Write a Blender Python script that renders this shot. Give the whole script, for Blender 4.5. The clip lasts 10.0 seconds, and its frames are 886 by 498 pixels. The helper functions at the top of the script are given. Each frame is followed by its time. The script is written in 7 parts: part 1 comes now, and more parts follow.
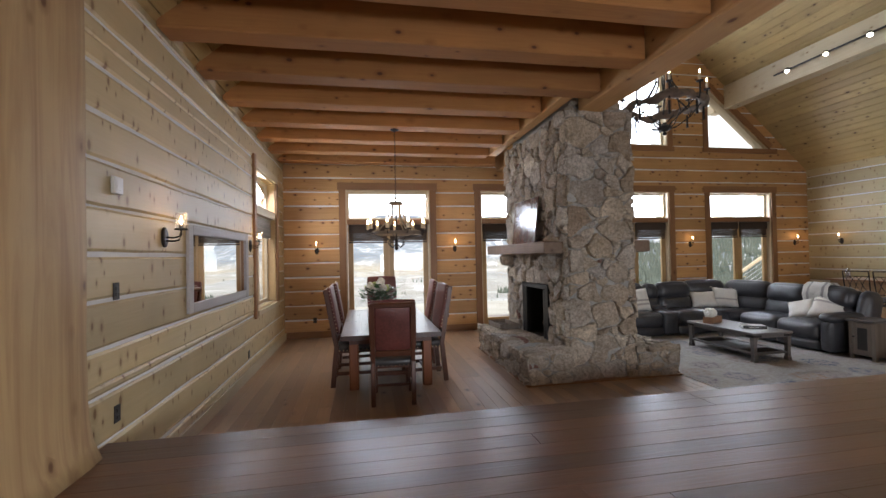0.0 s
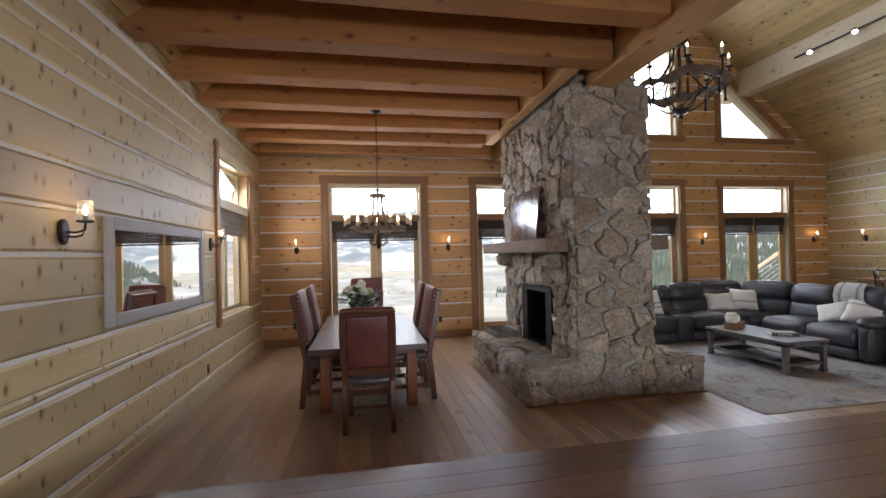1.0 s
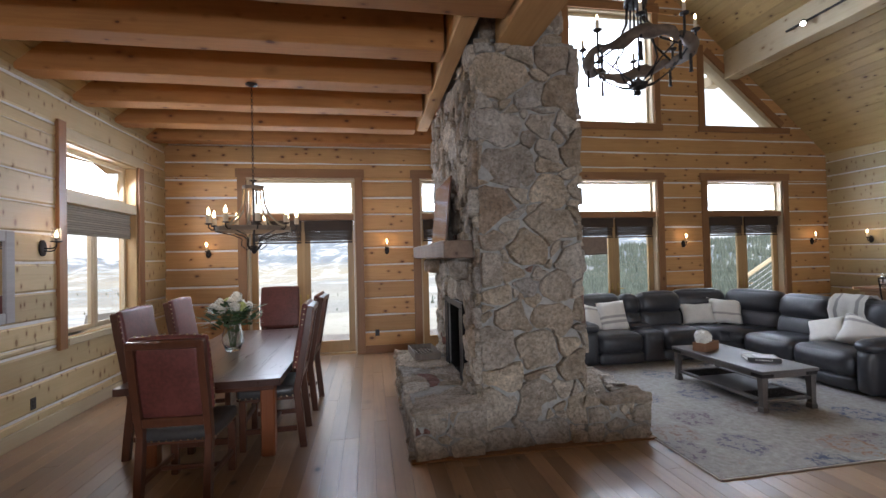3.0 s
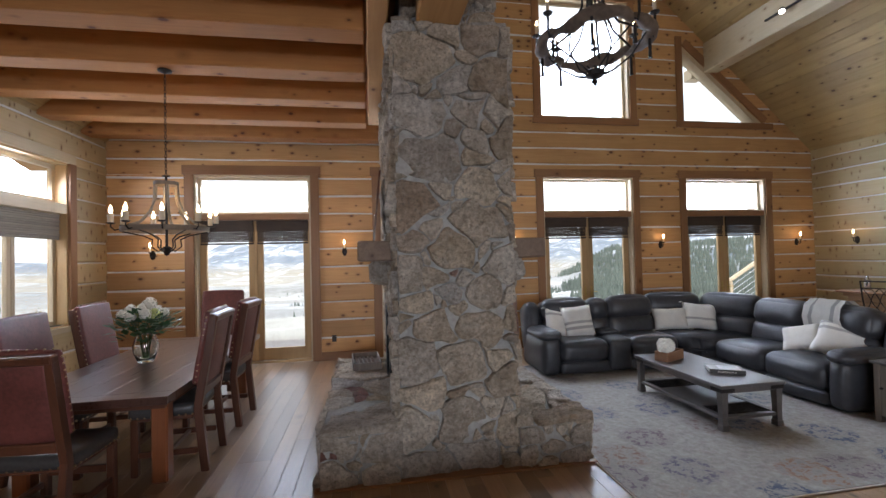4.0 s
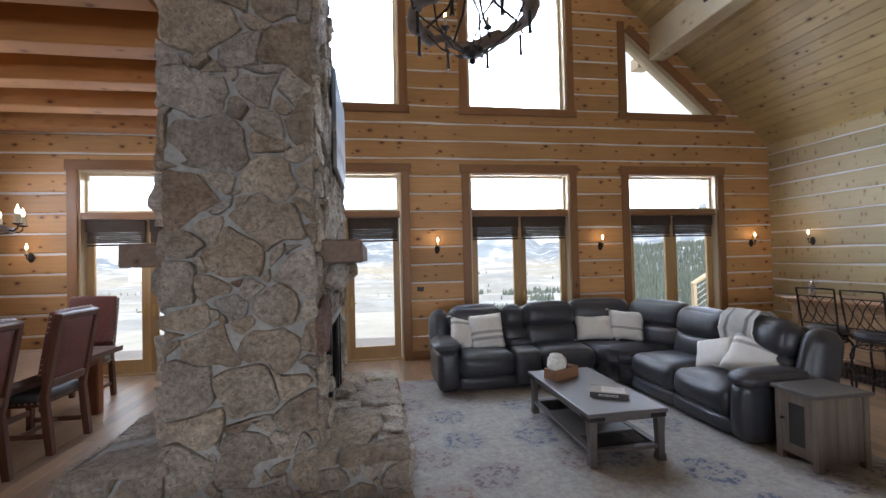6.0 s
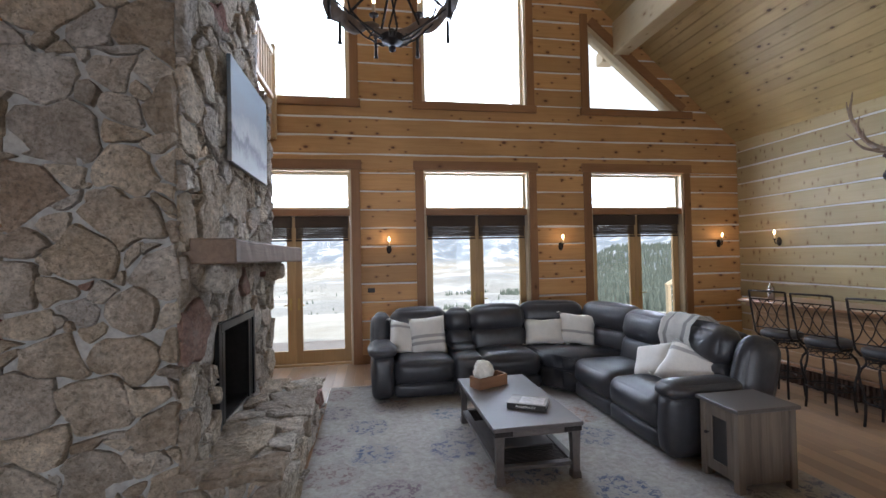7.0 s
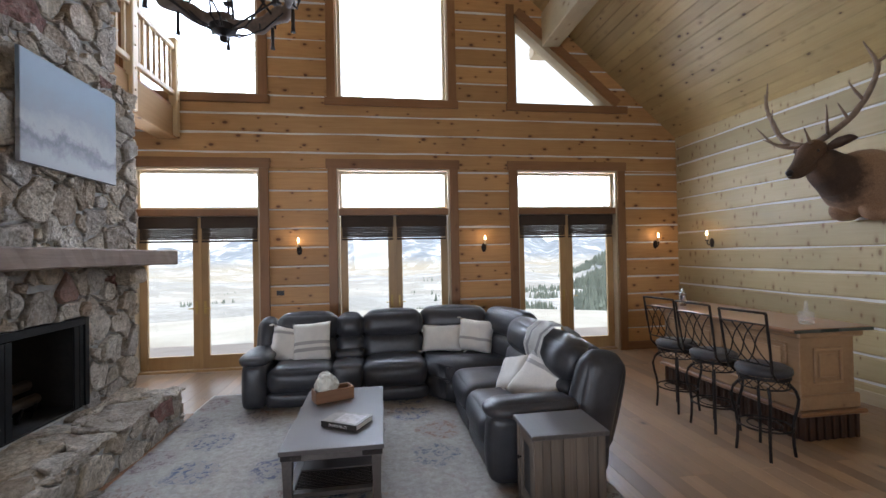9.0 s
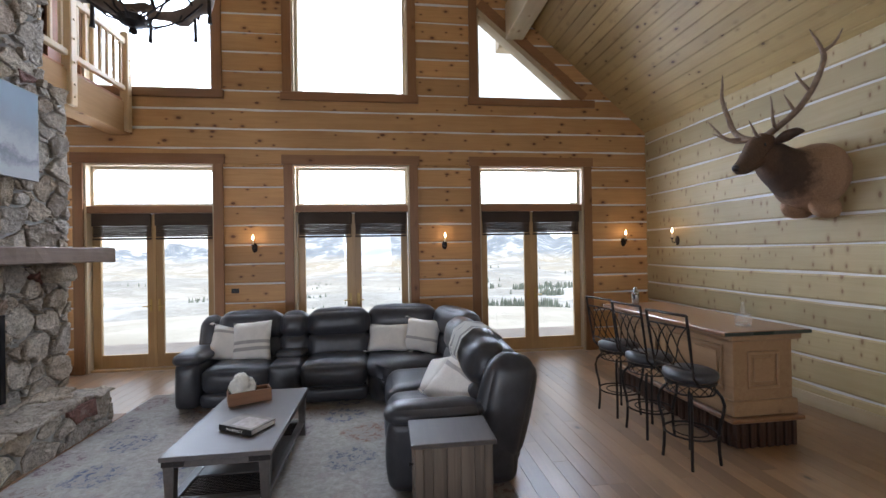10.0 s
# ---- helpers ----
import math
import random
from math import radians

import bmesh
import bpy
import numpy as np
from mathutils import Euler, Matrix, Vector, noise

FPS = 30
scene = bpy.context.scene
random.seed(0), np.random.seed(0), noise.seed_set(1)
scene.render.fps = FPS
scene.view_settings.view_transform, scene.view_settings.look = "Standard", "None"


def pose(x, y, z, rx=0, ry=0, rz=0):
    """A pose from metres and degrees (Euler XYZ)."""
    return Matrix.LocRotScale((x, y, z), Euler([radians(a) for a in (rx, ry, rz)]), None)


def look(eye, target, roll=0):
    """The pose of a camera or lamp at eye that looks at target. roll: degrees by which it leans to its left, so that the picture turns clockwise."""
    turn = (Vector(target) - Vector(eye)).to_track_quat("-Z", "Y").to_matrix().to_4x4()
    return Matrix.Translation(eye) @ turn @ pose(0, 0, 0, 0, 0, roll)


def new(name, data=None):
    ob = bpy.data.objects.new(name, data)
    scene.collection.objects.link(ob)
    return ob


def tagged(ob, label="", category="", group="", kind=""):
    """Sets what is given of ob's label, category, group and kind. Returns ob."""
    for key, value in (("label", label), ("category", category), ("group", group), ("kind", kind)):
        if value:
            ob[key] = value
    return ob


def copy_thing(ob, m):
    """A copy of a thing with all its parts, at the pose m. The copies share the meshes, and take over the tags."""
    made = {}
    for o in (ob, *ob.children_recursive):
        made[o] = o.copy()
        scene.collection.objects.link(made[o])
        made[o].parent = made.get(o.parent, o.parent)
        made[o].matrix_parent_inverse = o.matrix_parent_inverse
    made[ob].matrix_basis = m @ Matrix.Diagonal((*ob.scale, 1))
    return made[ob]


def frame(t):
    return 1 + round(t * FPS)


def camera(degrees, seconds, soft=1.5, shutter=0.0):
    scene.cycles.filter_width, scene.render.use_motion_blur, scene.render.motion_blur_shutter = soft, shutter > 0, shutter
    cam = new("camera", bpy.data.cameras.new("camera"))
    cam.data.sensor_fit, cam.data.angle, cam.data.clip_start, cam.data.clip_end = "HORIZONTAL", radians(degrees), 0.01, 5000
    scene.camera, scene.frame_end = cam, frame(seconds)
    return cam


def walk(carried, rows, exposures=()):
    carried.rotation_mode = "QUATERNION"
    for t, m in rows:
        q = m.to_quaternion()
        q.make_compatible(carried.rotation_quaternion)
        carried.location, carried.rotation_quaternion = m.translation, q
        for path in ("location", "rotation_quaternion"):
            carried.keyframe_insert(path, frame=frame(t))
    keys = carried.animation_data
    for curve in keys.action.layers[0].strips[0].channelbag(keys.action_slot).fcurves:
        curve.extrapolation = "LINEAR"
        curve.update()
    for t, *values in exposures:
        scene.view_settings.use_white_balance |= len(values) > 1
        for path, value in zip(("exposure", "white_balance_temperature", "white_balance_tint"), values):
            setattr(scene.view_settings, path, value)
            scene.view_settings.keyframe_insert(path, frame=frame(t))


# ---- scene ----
cam = camera(91.9, 10.0)
PATH = [
    (0, (0.035, 0.134, 1.762), (0.398, 2.101, 1.792), -1.2),
    (0.5, (0.108, 0.551, 1.762), (0.479, 2.516, 1.791), -1.3),
    (1, (0.326, 0.913, 1.749), (0.693, 2.878, 1.778), -1.4),
    (1.5, (0.642, 1.217, 1.744), (1.001, 3.184, 1.772), -1.4),
    (2, (1.003, 1.479, 1.756), (1.357, 3.447, 1.79), -1.4),
    (2.5, (1.394, 1.657, 1.774), (1.739, 3.626, 1.808), -1.4),
    (4, (2.572, 2.105, 1.775), (2.909, 4.076, 1.813), -1.4),
    (4.5, (2.937, 2.214, 1.777), (3.272, 4.186, 1.815), -1.4),
    (5, (3.379, 2.299, 1.789), (3.706, 4.272, 1.829), -1.5),
    (5.5, (3.778, 2.378, 1.786), (4.098, 4.352, 1.825), -1.4),
    (7, (5.005, 2.604, 1.773), (5.334, 4.576, 1.809), -1.2),
    (7.5, (5.403, 2.637, 1.796), (5.726, 4.611, 1.829), -1.2),
    (8, (5.816, 2.633, 1.792), (6.127, 4.608, 1.828), -1.3),
    (8.5, (6.219, 2.628, 1.797), (6.521, 4.604, 1.825), -1.2),
    (9, (6.618, 2.641, 1.812), (6.907, 4.62, 1.837), -1.1),
    (9.5, (7.047, 2.64, 1.816), (7.315, 4.622, 1.835), -1.1),
    (10, (7.437, 2.665, 1.814), (7.694, 4.648, 1.824), -1.0),
]
walk(cam, [(t, look(eye, target, roll)) for t, eye, target, roll in PATH],
     [(0, -0.05, 6650, 10), (2, 0.0, 6400, 10), (5, 0.04, 6170, 10), (10, 0.07, 6150, 10)])

# ---- light ----
EAST, WEST, NORTH, SOUTH = 12.15, -1.68, 9.97, -3.0
RIDGE_X, PITCH, EAVE = 5.3, 0.872, 3.915
RIDGE_Z = EAVE + PITCH * (EAST - RIDGE_X)

world = bpy.data.worlds.new("sky")
scene.world = world
world.use_nodes = True
wn, wl = world.node_tree.nodes, world.node_tree.links
wn.clear()
sky = wn.new("ShaderNodeTexSky")
sky.sky_type, sky.sun_disc = "NISHITA", False
sky.sun_elevation, sky.sun_rotation = radians(58.8), radians(159)
sky.air_density, sky.dust_density = 1.0, 3.0
back = wn.new("ShaderNodeBackground")
back.inputs["Strength"].default_value = 0.09
haze = wn.new("ShaderNodeBackground")
haze.inputs["Color"].default_value = (0.95, 0.98, 1.0, 1)
haze.inputs["Strength"].default_value = 1.5
both = wn.new("ShaderNodeAddShader")
wout = wn.new("ShaderNodeOutputWorld")
wl.new(sky.outputs[0], back.inputs["Color"])
wl.new(back.outputs[0], both.inputs[0])
wl.new(haze.outputs[0], both.inputs[1])
wl.new(both.outputs[0], wout.inputs["Surface"])

sun_data = bpy.data.lights.new("sun", "SUN")
sun_data.energy, sun_data.angle, sun_data.color = 2.4, radians(0.6), (1.0, 0.95, 0.87)
sun = new("sun", sun_data)
sun.matrix_world = look((0, 0, 110), (-24, 62, 0))


def window_light(x, y, z, tx, ty, tz, w, h, watts, color=(0.87, 0.93, 1.06)):
    """The sky's light in a window's opening."""
    data = bpy.data.lights.new("window_light", "AREA")
    data.shape, data.size, data.size_y, data.energy, data.color = "RECTANGLE", w, h, watts, color
    ob = new("window_light", data)
    ob.matrix_world = look((x, y, z), (tx, ty, tz))
    return ob


BAYS = (0.6, 3.73, 6.87, 9.99)
for bx, ty, aim, watts in zip(BAYS, (7.9, 7.0, 4, 4), (0.0, 0.0, 1.6, 1.7), (72, 74, 70, 62)):
    window_light(bx, NORTH + 0.34, 2.95, bx, ty, aim, 1.75, 0.6, watts, (0.8, 0.91, 1.1))
for bx in BAYS[1:3]:
    window_light(bx, NORTH + 0.34, 5.66, bx, 0, 3.2, 1.75, 2.2, 98, (0.8, 0.91, 1.1))
window_light(WEST - 0.34, 8.27, 2.95, 1.2, 7.4, 0.0, 1.2, 0.5, 60)
# added lamps for assumed tall kitchen windows, unseen behind the walk
for bx, z, h, watts in ((2.0, 1.4, 1.3, 240), (6.5, 2.0, 2.2, 88), (10.2, 2.0, 2.2, 14)):
    window_light(bx, SOUTH + 0.1, z, bx, SOUTH + 3.1, z - 2.6, 2.2, h, watts)

# ---- materials ----


def material(name):
    m = bpy.data.materials.new(name)
    m.use_nodes = True
    m.node_tree.nodes.clear()
    out = m.node_tree.nodes.new("ShaderNodeOutputMaterial")
    p = m.node_tree.nodes.new("ShaderNodeBsdfPrincipled")
    m.node_tree.links.new(p.outputs[0], out.inputs["Surface"])
    return m, m.node_tree.nodes, m.node_tree.links, p


def ramp(nodes, stops):
    r = nodes.new("ShaderNodeValToRGB")
    e = r.color_ramp.elements
    while len(e) < len(stops):
        e.new(0.5)
    for el, (pos, col) in zip(e, stops):
        el.position, el.color = pos, (*col, 1)
    return r


def coords(nodes, links, scale=(1, 1, 1), kind="Object", shift=True):
    """Object coordinates, stretched, and moved for each object by its own random number."""
    tc = nodes.new("ShaderNodeTexCoord")
    mp = nodes.new("ShaderNodeMapping")
    mp.inputs["Scale"].default_value = scale
    links.new(tc.outputs[kind], mp.inputs["Vector"])
    if shift:
        info = nodes.new("ShaderNodeObjectInfo")
        mul = nodes.new("ShaderNodeVectorMath")
        mul.operation = "SCALE"
        mul.inputs[0].default_value = (37, 53, 71)
        links.new(info.outputs["Random"], mul.inputs["Scale"])
        links.new(mul.outputs[0], mp.inputs["Location"])
    return mp.outputs[0]


def noise_tex(nodes, links, vec, scale, detail=4, rough=0.55, distortion=0.0):
    n = nodes.new("ShaderNodeTexNoise")
    n.inputs["Scale"].default_value, n.inputs["Detail"].default_value = scale, detail
    n.inputs["Roughness"].default_value, n.inputs["Distortion"].default_value = rough, distortion
    links.new(vec, n.inputs["Vector"])
    return n.outputs["Fac"]


def mix(nodes, links, fac, a, b, blend="MIX"):
    n = nodes.new("ShaderNodeMix")
    n.data_type, n.blend_type = "RGBA", blend
    for sock, v in ((0, fac), (6, a), (7, b)):
        if hasattr(v, "links"):
            links.new(v, n.inputs[sock])
        elif sock == 0:
            n.inputs[0].default_value = v
        else:
            n.inputs[sock].default_value = (*v, 1)
    return n.outputs[2]


def bump(nodes, links, p, height, strength, distance=0.01):
    b = nodes.new("ShaderNodeBump")
    b.inputs["Strength"].default_value, b.inputs["Distance"].default_value = strength, distance
    links.new(height, b.inputs["Height"])
    links.new(b.outputs[0], p.inputs["Normal"])


def spread(nodes, links, col, low=0.82, high=1.14, island=False):
    """Makes each piece a little lighter or darker by its own random number."""
    info = nodes.new("ShaderNodeNewGeometry" if island else "ShaderNodeObjectInfo")
    mr = nodes.new("ShaderNodeMapRange")
    mr.inputs["To Min"].default_value, mr.inputs["To Max"].default_value = low, high
    links.new(info.outputs["Random Per Island" if island else "Random"], mr.inputs["Value"])
    h = nodes.new("ShaderNodeHueSaturation")
    links.new(mr.outputs[0], h.inputs["Value"])
    links.new(col, h.inputs["Color"])
    return h.outputs[0]


def wood(name, light, dark, knot, axis=0, rough=0.45, knots=0.5, grain=1.0, vary=(0.85, 1.12), coat=0.0, bumps=0.15, kscale=5.5, island=False, hewn=False, flat=False):
    """Wood with grain along an axis of the object, knots and darker streaks."""
    m, n, l, p = material(name)
    along = [9.0, 9.0, 9.0]
    along[axis] = 0.5
    v = coords(n, l, along)
    g = noise_tex(n, l, v, 2.2 * grain, 6, 0.6, 1.2)
    base = ramp(n, [(0.3, dark), (0.62, light)])
    l.new(g, base.inputs[0])
    broad = noise_tex(n, l, coords(n, l, (1.1, 1.1, 1.1)), 1.3, 2)
    br = ramp(n, [(0.3, tuple(c * 0.8 for c in light)), (0.7, tuple(min(1, c * 1.12) for c in light))])
    l.new(broad, br.inputs[0])
    col = mix(n, l, 0.45, base.outputs[0], br.outputs[0])
    if knots:
        ks = [1.0, 1.0, 1.0]
        ks[axis] = 1.5 if hewn else 0.62
        if hewn:
            ks[2] = 0.72
        vo = n.new("ShaderNodeTexVoronoi")
        vo.inputs["Scale"].default_value = kscale
        vo.inputs["Randomness"].default_value = 1.0
        if flat:
            # knots lie on the log's face: its length and its height alone place them
            vo.voronoi_dimensions = "2D"
            sep, com = n.new("ShaderNodeSeparateXYZ"), n.new("ShaderNodeCombineXYZ")
            l.new(coords(n, l, ks), sep.inputs[0])
            l.new(sep.outputs["X"], com.inputs["X"])
            l.new(sep.outputs["Z"], com.inputs["Y"])
            l.new(com.outputs[0], vo.inputs["Vector"])
        else:
            l.new(coords(n, l, ks), vo.inputs["Vector"])
        sel = n.new("ShaderNodeSeparateColor")
        l.new(vo.outputs["Color"], sel.inputs[0])
        gt = n.new("ShaderNodeMath")
        gt.operation, gt.inputs[1].default_value = "LESS_THAN", knots
        l.new(sel.outputs[0], gt.inputs[0])
        # each knot has its own size, a dark heart and an amber ring
        size = n.new("ShaderNodeMath")
        size.operation, size.inputs[1].default_value, size.inputs[2].default_value = "MULTIPLY_ADD", 1.3, 0.75
        l.new(sel.outputs[1], size.inputs[0])
        dist = n.new("ShaderNodeMath")
        dist.operation = "MULTIPLY"
        l.new(vo.outputs["Distance"], dist.inputs[0])
        l.new(size.outputs[0], dist.inputs[1])
        for stops, tint in (([(0.0, (0.7, 0.7, 0.7)), (0.14, (0.5, 0.5, 0.5)), (0.34, (0, 0, 0))], tuple(0.55 * q + 0.45 * k for q, k in zip(dark, knot))),
                            ([(0.0, (0.95, 0.95, 0.95)), (0.09, (0.85, 0.85, 0.85)), (0.15, (0, 0, 0))], knot)):
            kr = ramp(n, stops)
            l.new(dist.outputs[0], kr.inputs[0])
            mu = n.new("ShaderNodeMath")
            mu.operation = "MULTIPLY"
            l.new(kr.outputs[0], mu.inputs[0])
            l.new(gt.outputs[0], mu.inputs[1])
            col = mix(n, l, mu.outputs[0], col, tint)
    col = spread(n, l, col, *vary, island)
    l.new(col, p.inputs["Base Color"])
    rr = n.new("ShaderNodeMapRange")
    rr.inputs["To Min"].default_value, rr.inputs["To Max"].default_value = rough - 0.08, rough + 0.12
    l.new(g, rr.inputs["Value"])
    l.new(rr.outputs[0], p.inputs["Roughness"])
    p.inputs["Coat Weight"].default_value = coat
    p.inputs["Coat Roughness"].default_value = 0.28
    bump(n, l, p, g, bumps, 0.004)
    return m


def plain(name, col, rough=0.5, metal=0.0, scale=30.0, amount=0.18, bumps=0.1, coat=0.0):
    """A surface of one colour with fine and broad unevenness."""
    m, n, l, p = material(name)
    v = coords(n, l)
    f = noise_tex(n, l, v, scale, 5)
    b = noise_tex(n, l, v, scale / 9, 2)
    r = ramp(n, [(0.3, tuple(c * (1 - amount) for c in col)), (0.7, tuple(min(1, c * (1 + amount)) for c in col))])
    l.new(f, r.inputs[0])
    r2 = ramp(n, [(0.3, tuple(c * (1 - amount) for c in col)), (0.7, tuple(min(1, c * (1 + amount)) for c in col))])
    l.new(b, r2.inputs[0])
    l.new(mix(n, l, 0.5, r.outputs[0], r2.outputs[0]), p.inputs["Base Color"])
    rr = n.new("ShaderNodeMapRange")
    rr.inputs["To Min"].default_value, rr.inputs["To Max"].default_value = max(0.03, rough - 0.1), min(1, rough + 0.1)
    l.new(b, rr.inputs["Value"])
    l.new(rr.outputs[0], p.inputs["Roughness"])
    p.inputs["Metallic"].default_value, p.inputs["Coat Weight"].default_value = metal, coat
    if bumps:
        bump(n, l, p, f, bumps, 0.004)
    return m


def glowing(name, col, strength):
    m, n, l, p = material(name)
    p.inputs["Base Color"].default_value = (*col, 1)
    p.inputs["Emission Color"].default_value = (*col, 1)
    p.inputs["Emission Strength"].default_value = strength
    return m


def glass(name, col=(1, 1, 1), rough=0.0, ior=1.45):
    m, n, l, p = material(name)
    p.inputs["Base Color"].default_value = (*col, 1)
    p.inputs["Transmission Weight"].default_value = 1.0
    p.inputs["Roughness"].default_value, p.inputs["IOR"].default_value = rough, ior
    return m


def stone_mat():
    m, n, l, p = material("fieldstone")
    info = n.new("ShaderNodeObjectInfo")
    tone = ramp(n, [(0.0, (0.36, 0.29, 0.22)), (0.12, (0.62, 0.54, 0.43)), (0.24, (0.44, 0.42, 0.4)), (0.36, (0.66, 0.6, 0.51)), (0.47, (0.4, 0.33, 0.25)), (0.58, (0.55, 0.52, 0.48)),
                    (0.7, (0.5, 0.42, 0.32)), (0.8, (0.62, 0.58, 0.52)), (0.9, (0.37, 0.33, 0.29)), (0.97, (0.46, 0.37, 0.28)), (0.985, (0.24, 0.12, 0.1))])
    l.new(info.outputs["Random"], tone.inputs[0])
    v = coords(n, l)
    f = noise_tex(n, l, v, 26, 8, 0.72)
    b = noise_tex(n, l, v, 5.0, 6, 0.62, 0.4)
    fr = ramp(n, [(0.36, (0.58, 0.55, 0.51)), (0.6, (1.3, 1.28, 1.25))])
    l.new(f, fr.inputs[0])
    brm = ramp(n, [(0.34, (0.74, 0.69, 0.62)), (0.64, (1.26, 1.26, 1.26))])
    l.new(b, brm.inputs[0])
    c = mix(n, l, 0.8, tone.outputs[0], fr.outputs[0], "MULTIPLY")
    c = mix(n, l, 0.8, c, brm.outputs[0], "MULTIPLY")
    rust = noise_tex(n, l, v, 9.0, 7, 0.7, 0.6)
    ru = ramp(n, [(0.54, (0, 0, 0)), (0.68, (0.5, 0.5, 0.5))])
    l.new(rust, ru.inputs[0])
    c = mix(n, l, ru.outputs[0], c, (0.37, 0.275, 0.19))
    pale = noise_tex(n, l, v, 7.0, 7, 0.72, 0.3)
    pa = ramp(n, [(0.53, (0, 0, 0)), (0.7, (0.45, 0.45, 0.45))])
    l.new(pale, pa.inputs[0])
    c = mix(n, l, pa.outputs[0], c, (0.56, 0.52, 0.45))
    lich = noise_tex(n, l, v, 34, 3, 0.7)
    lr = ramp(n, [(0.56, (0, 0, 0)), (0.68, (0.75, 0.75, 0.75))])
    l.new(lich, lr.inputs[0])
    c = mix(n, l, lr.outputs[0], c, (0.2, 0.165, 0.125))
    l.new(c, p.inputs["Base Color"])
    p.inputs["Roughness"].default_value = 0.85
    s = n.new("ShaderNodeMath")
    s.operation = "ADD"
    l.new(f, s.inputs[0])
    l.new(b, s.inputs[1])
    bump(n, l, p, s.outputs[0], 1.0, 0.055)
    return m


PINE = wood("pine_log", (0.6, 0.345, 0.142), (0.45, 0.225, 0.08), (0.11, 0.038, 0.014), 0, 0.5, 0.42, vary=(0.74, 1.15), kscale=6.6, flat=True)
PINE_PALE = wood("pale_pine_log", (0.6, 0.5, 0.33), (0.52, 0.41, 0.25), (0.24, 0.13, 0.06), 1, 0.5, 0.5)
BEAM = wood("beam_fir", (0.42, 0.195, 0.062), (0.31, 0.125, 0.036), (0.09, 0.03, 0.012), 0, 0.8, 0.9, kscale=6.2)
BEAM_Y = wood("beam_fir_long", (0.5, 0.29, 0.12), (0.38, 0.2, 0.07), (0.12, 0.045, 0.018), 1, 0.8, 0.6)
TRIM = wood("stained_trim", (0.3, 0.15, 0.065), (0.22, 0.1, 0.04), (0.1, 0.04, 0.015), 2, 0.42, 0.12)
TRIM_X = wood("stained_trim_level", (0.3, 0.15, 0.065), (0.22, 0.1, 0.04), (0.1, 0.04, 0.015), 0, 0.42, 0.12)
JAMB = wood("clear_fir", (0.62, 0.5, 0.33), (0.54, 0.41, 0.25), (0.4, 0.2, 0.08), 2, 0.4, 0.0)
DOORWOOD = wood("door_fir", (0.5, 0.33, 0.155), (0.41, 0.25, 0.105), (0.2, 0.08, 0.03), 2, 0.35, 0.0)
CEILING = wood("ceiling_pine", (0.5, 0.365, 0.165), (0.4, 0.27, 0.105), (0.07, 0.032, 0.014), 1, 0.45, 1.0, vary=(0.82, 1.12), kscale=7.0, island=True)
FLOOR = wood("floor_planks", (0.37, 0.23, 0.128), (0.25, 0.146, 0.077), (0.05, 0.025, 0.013), 1, 0.4, 0.3, vary=(0.72, 1.26), coat=0.6, bumps=0.25)
FLOOR_X = wood("platform_planks", (0.165, 0.078, 0.037), (0.1, 0.045, 0.021), (0.06, 0.03, 0.014), 0, 0.34, 0.15, vary=(0.75, 1.2), coat=0.12, bumps=0.6)
CHINK = plain("chinking", (0.74, 0.73, 0.71), 0.85, scale=60, amount=0.06)
STONE = stone_mat()
MORTAR = plain("mortar", (0.36, 0.345, 0.315), 0.95, scale=28, amount=0.35, bumps=0.5)
GLASS = glass("window_glass")
IRON = plain("dark_iron", (0.035, 0.03, 0.028), 0.5, 0.7, 60, 0.3)
BLACK = plain("black_plastic", (0.025, 0.022, 0.02), 0.45, 0.0, 80, 0.2, 0.03)
LEATHER = plain("black_leather", (0.047, 0.047, 0.053), 0.36, 0.0, 120, 0.25, 0.25)
BULB = glowing("candle_bulb", (1.0, 0.72, 0.42), 13.0)

# ---- helpers for meshes ----


def finish(bm, name, mat, smooth=False):
    me = bpy.data.meshes.new(name)
    bmesh.ops.recalc_face_normals(bm, faces=bm.faces)
    bm.to_mesh(me)
    bm.free()
    for mt in mat if isinstance(mat, (list, tuple)) else (mat,):
        me.materials.append(mt)
    if smooth:
        for f in me.polygons:
            f.use_smooth = True
    return me


def part(name, bm, mat, parent=None, label="", smooth=False):
    ob = new(name, finish(bm, name, mat, smooth))
    if parent:
        ob.parent = parent
    if label:
        ob["label"] = label
    return ob


def thing(name, label, category, at=(0, 0, 0), turn=0, group="", kind=""):
    ob = new(name)
    ob.matrix_basis = pose(*at, 0, 0, turn)
    ob.empty_display_size = 0.1
    return tagged(ob, label, category, group, kind)


def box(bm, x0, x1, y0, y1, z0, z1, bevel=0.0, m=None, segs=1):
    r = bmesh.ops.create_cube(bm, size=1)
    mat = Matrix.Translation(((x0 + x1) / 2, (y0 + y1) / 2, (z0 + z1) / 2)) @ Matrix.Diagonal((abs(x1 - x0), abs(y1 - y0), abs(z1 - z0), 1))
    bmesh.ops.transform(bm, matrix=mat, verts=r["verts"])
    vs = r["verts"]
    if bevel:
        es = list({e for v in vs for e in v.link_edges})
        b = bmesh.ops.bevel(bm, geom=es, offset=bevel, segments=segs, profile=0.6, affect="EDGES")
        vs = list({v for f in b["faces"] for v in f.verts} | {v for v in vs if v.is_valid})
    if m:
        bmesh.ops.transform(bm, matrix=m, verts=vs)
    return bm


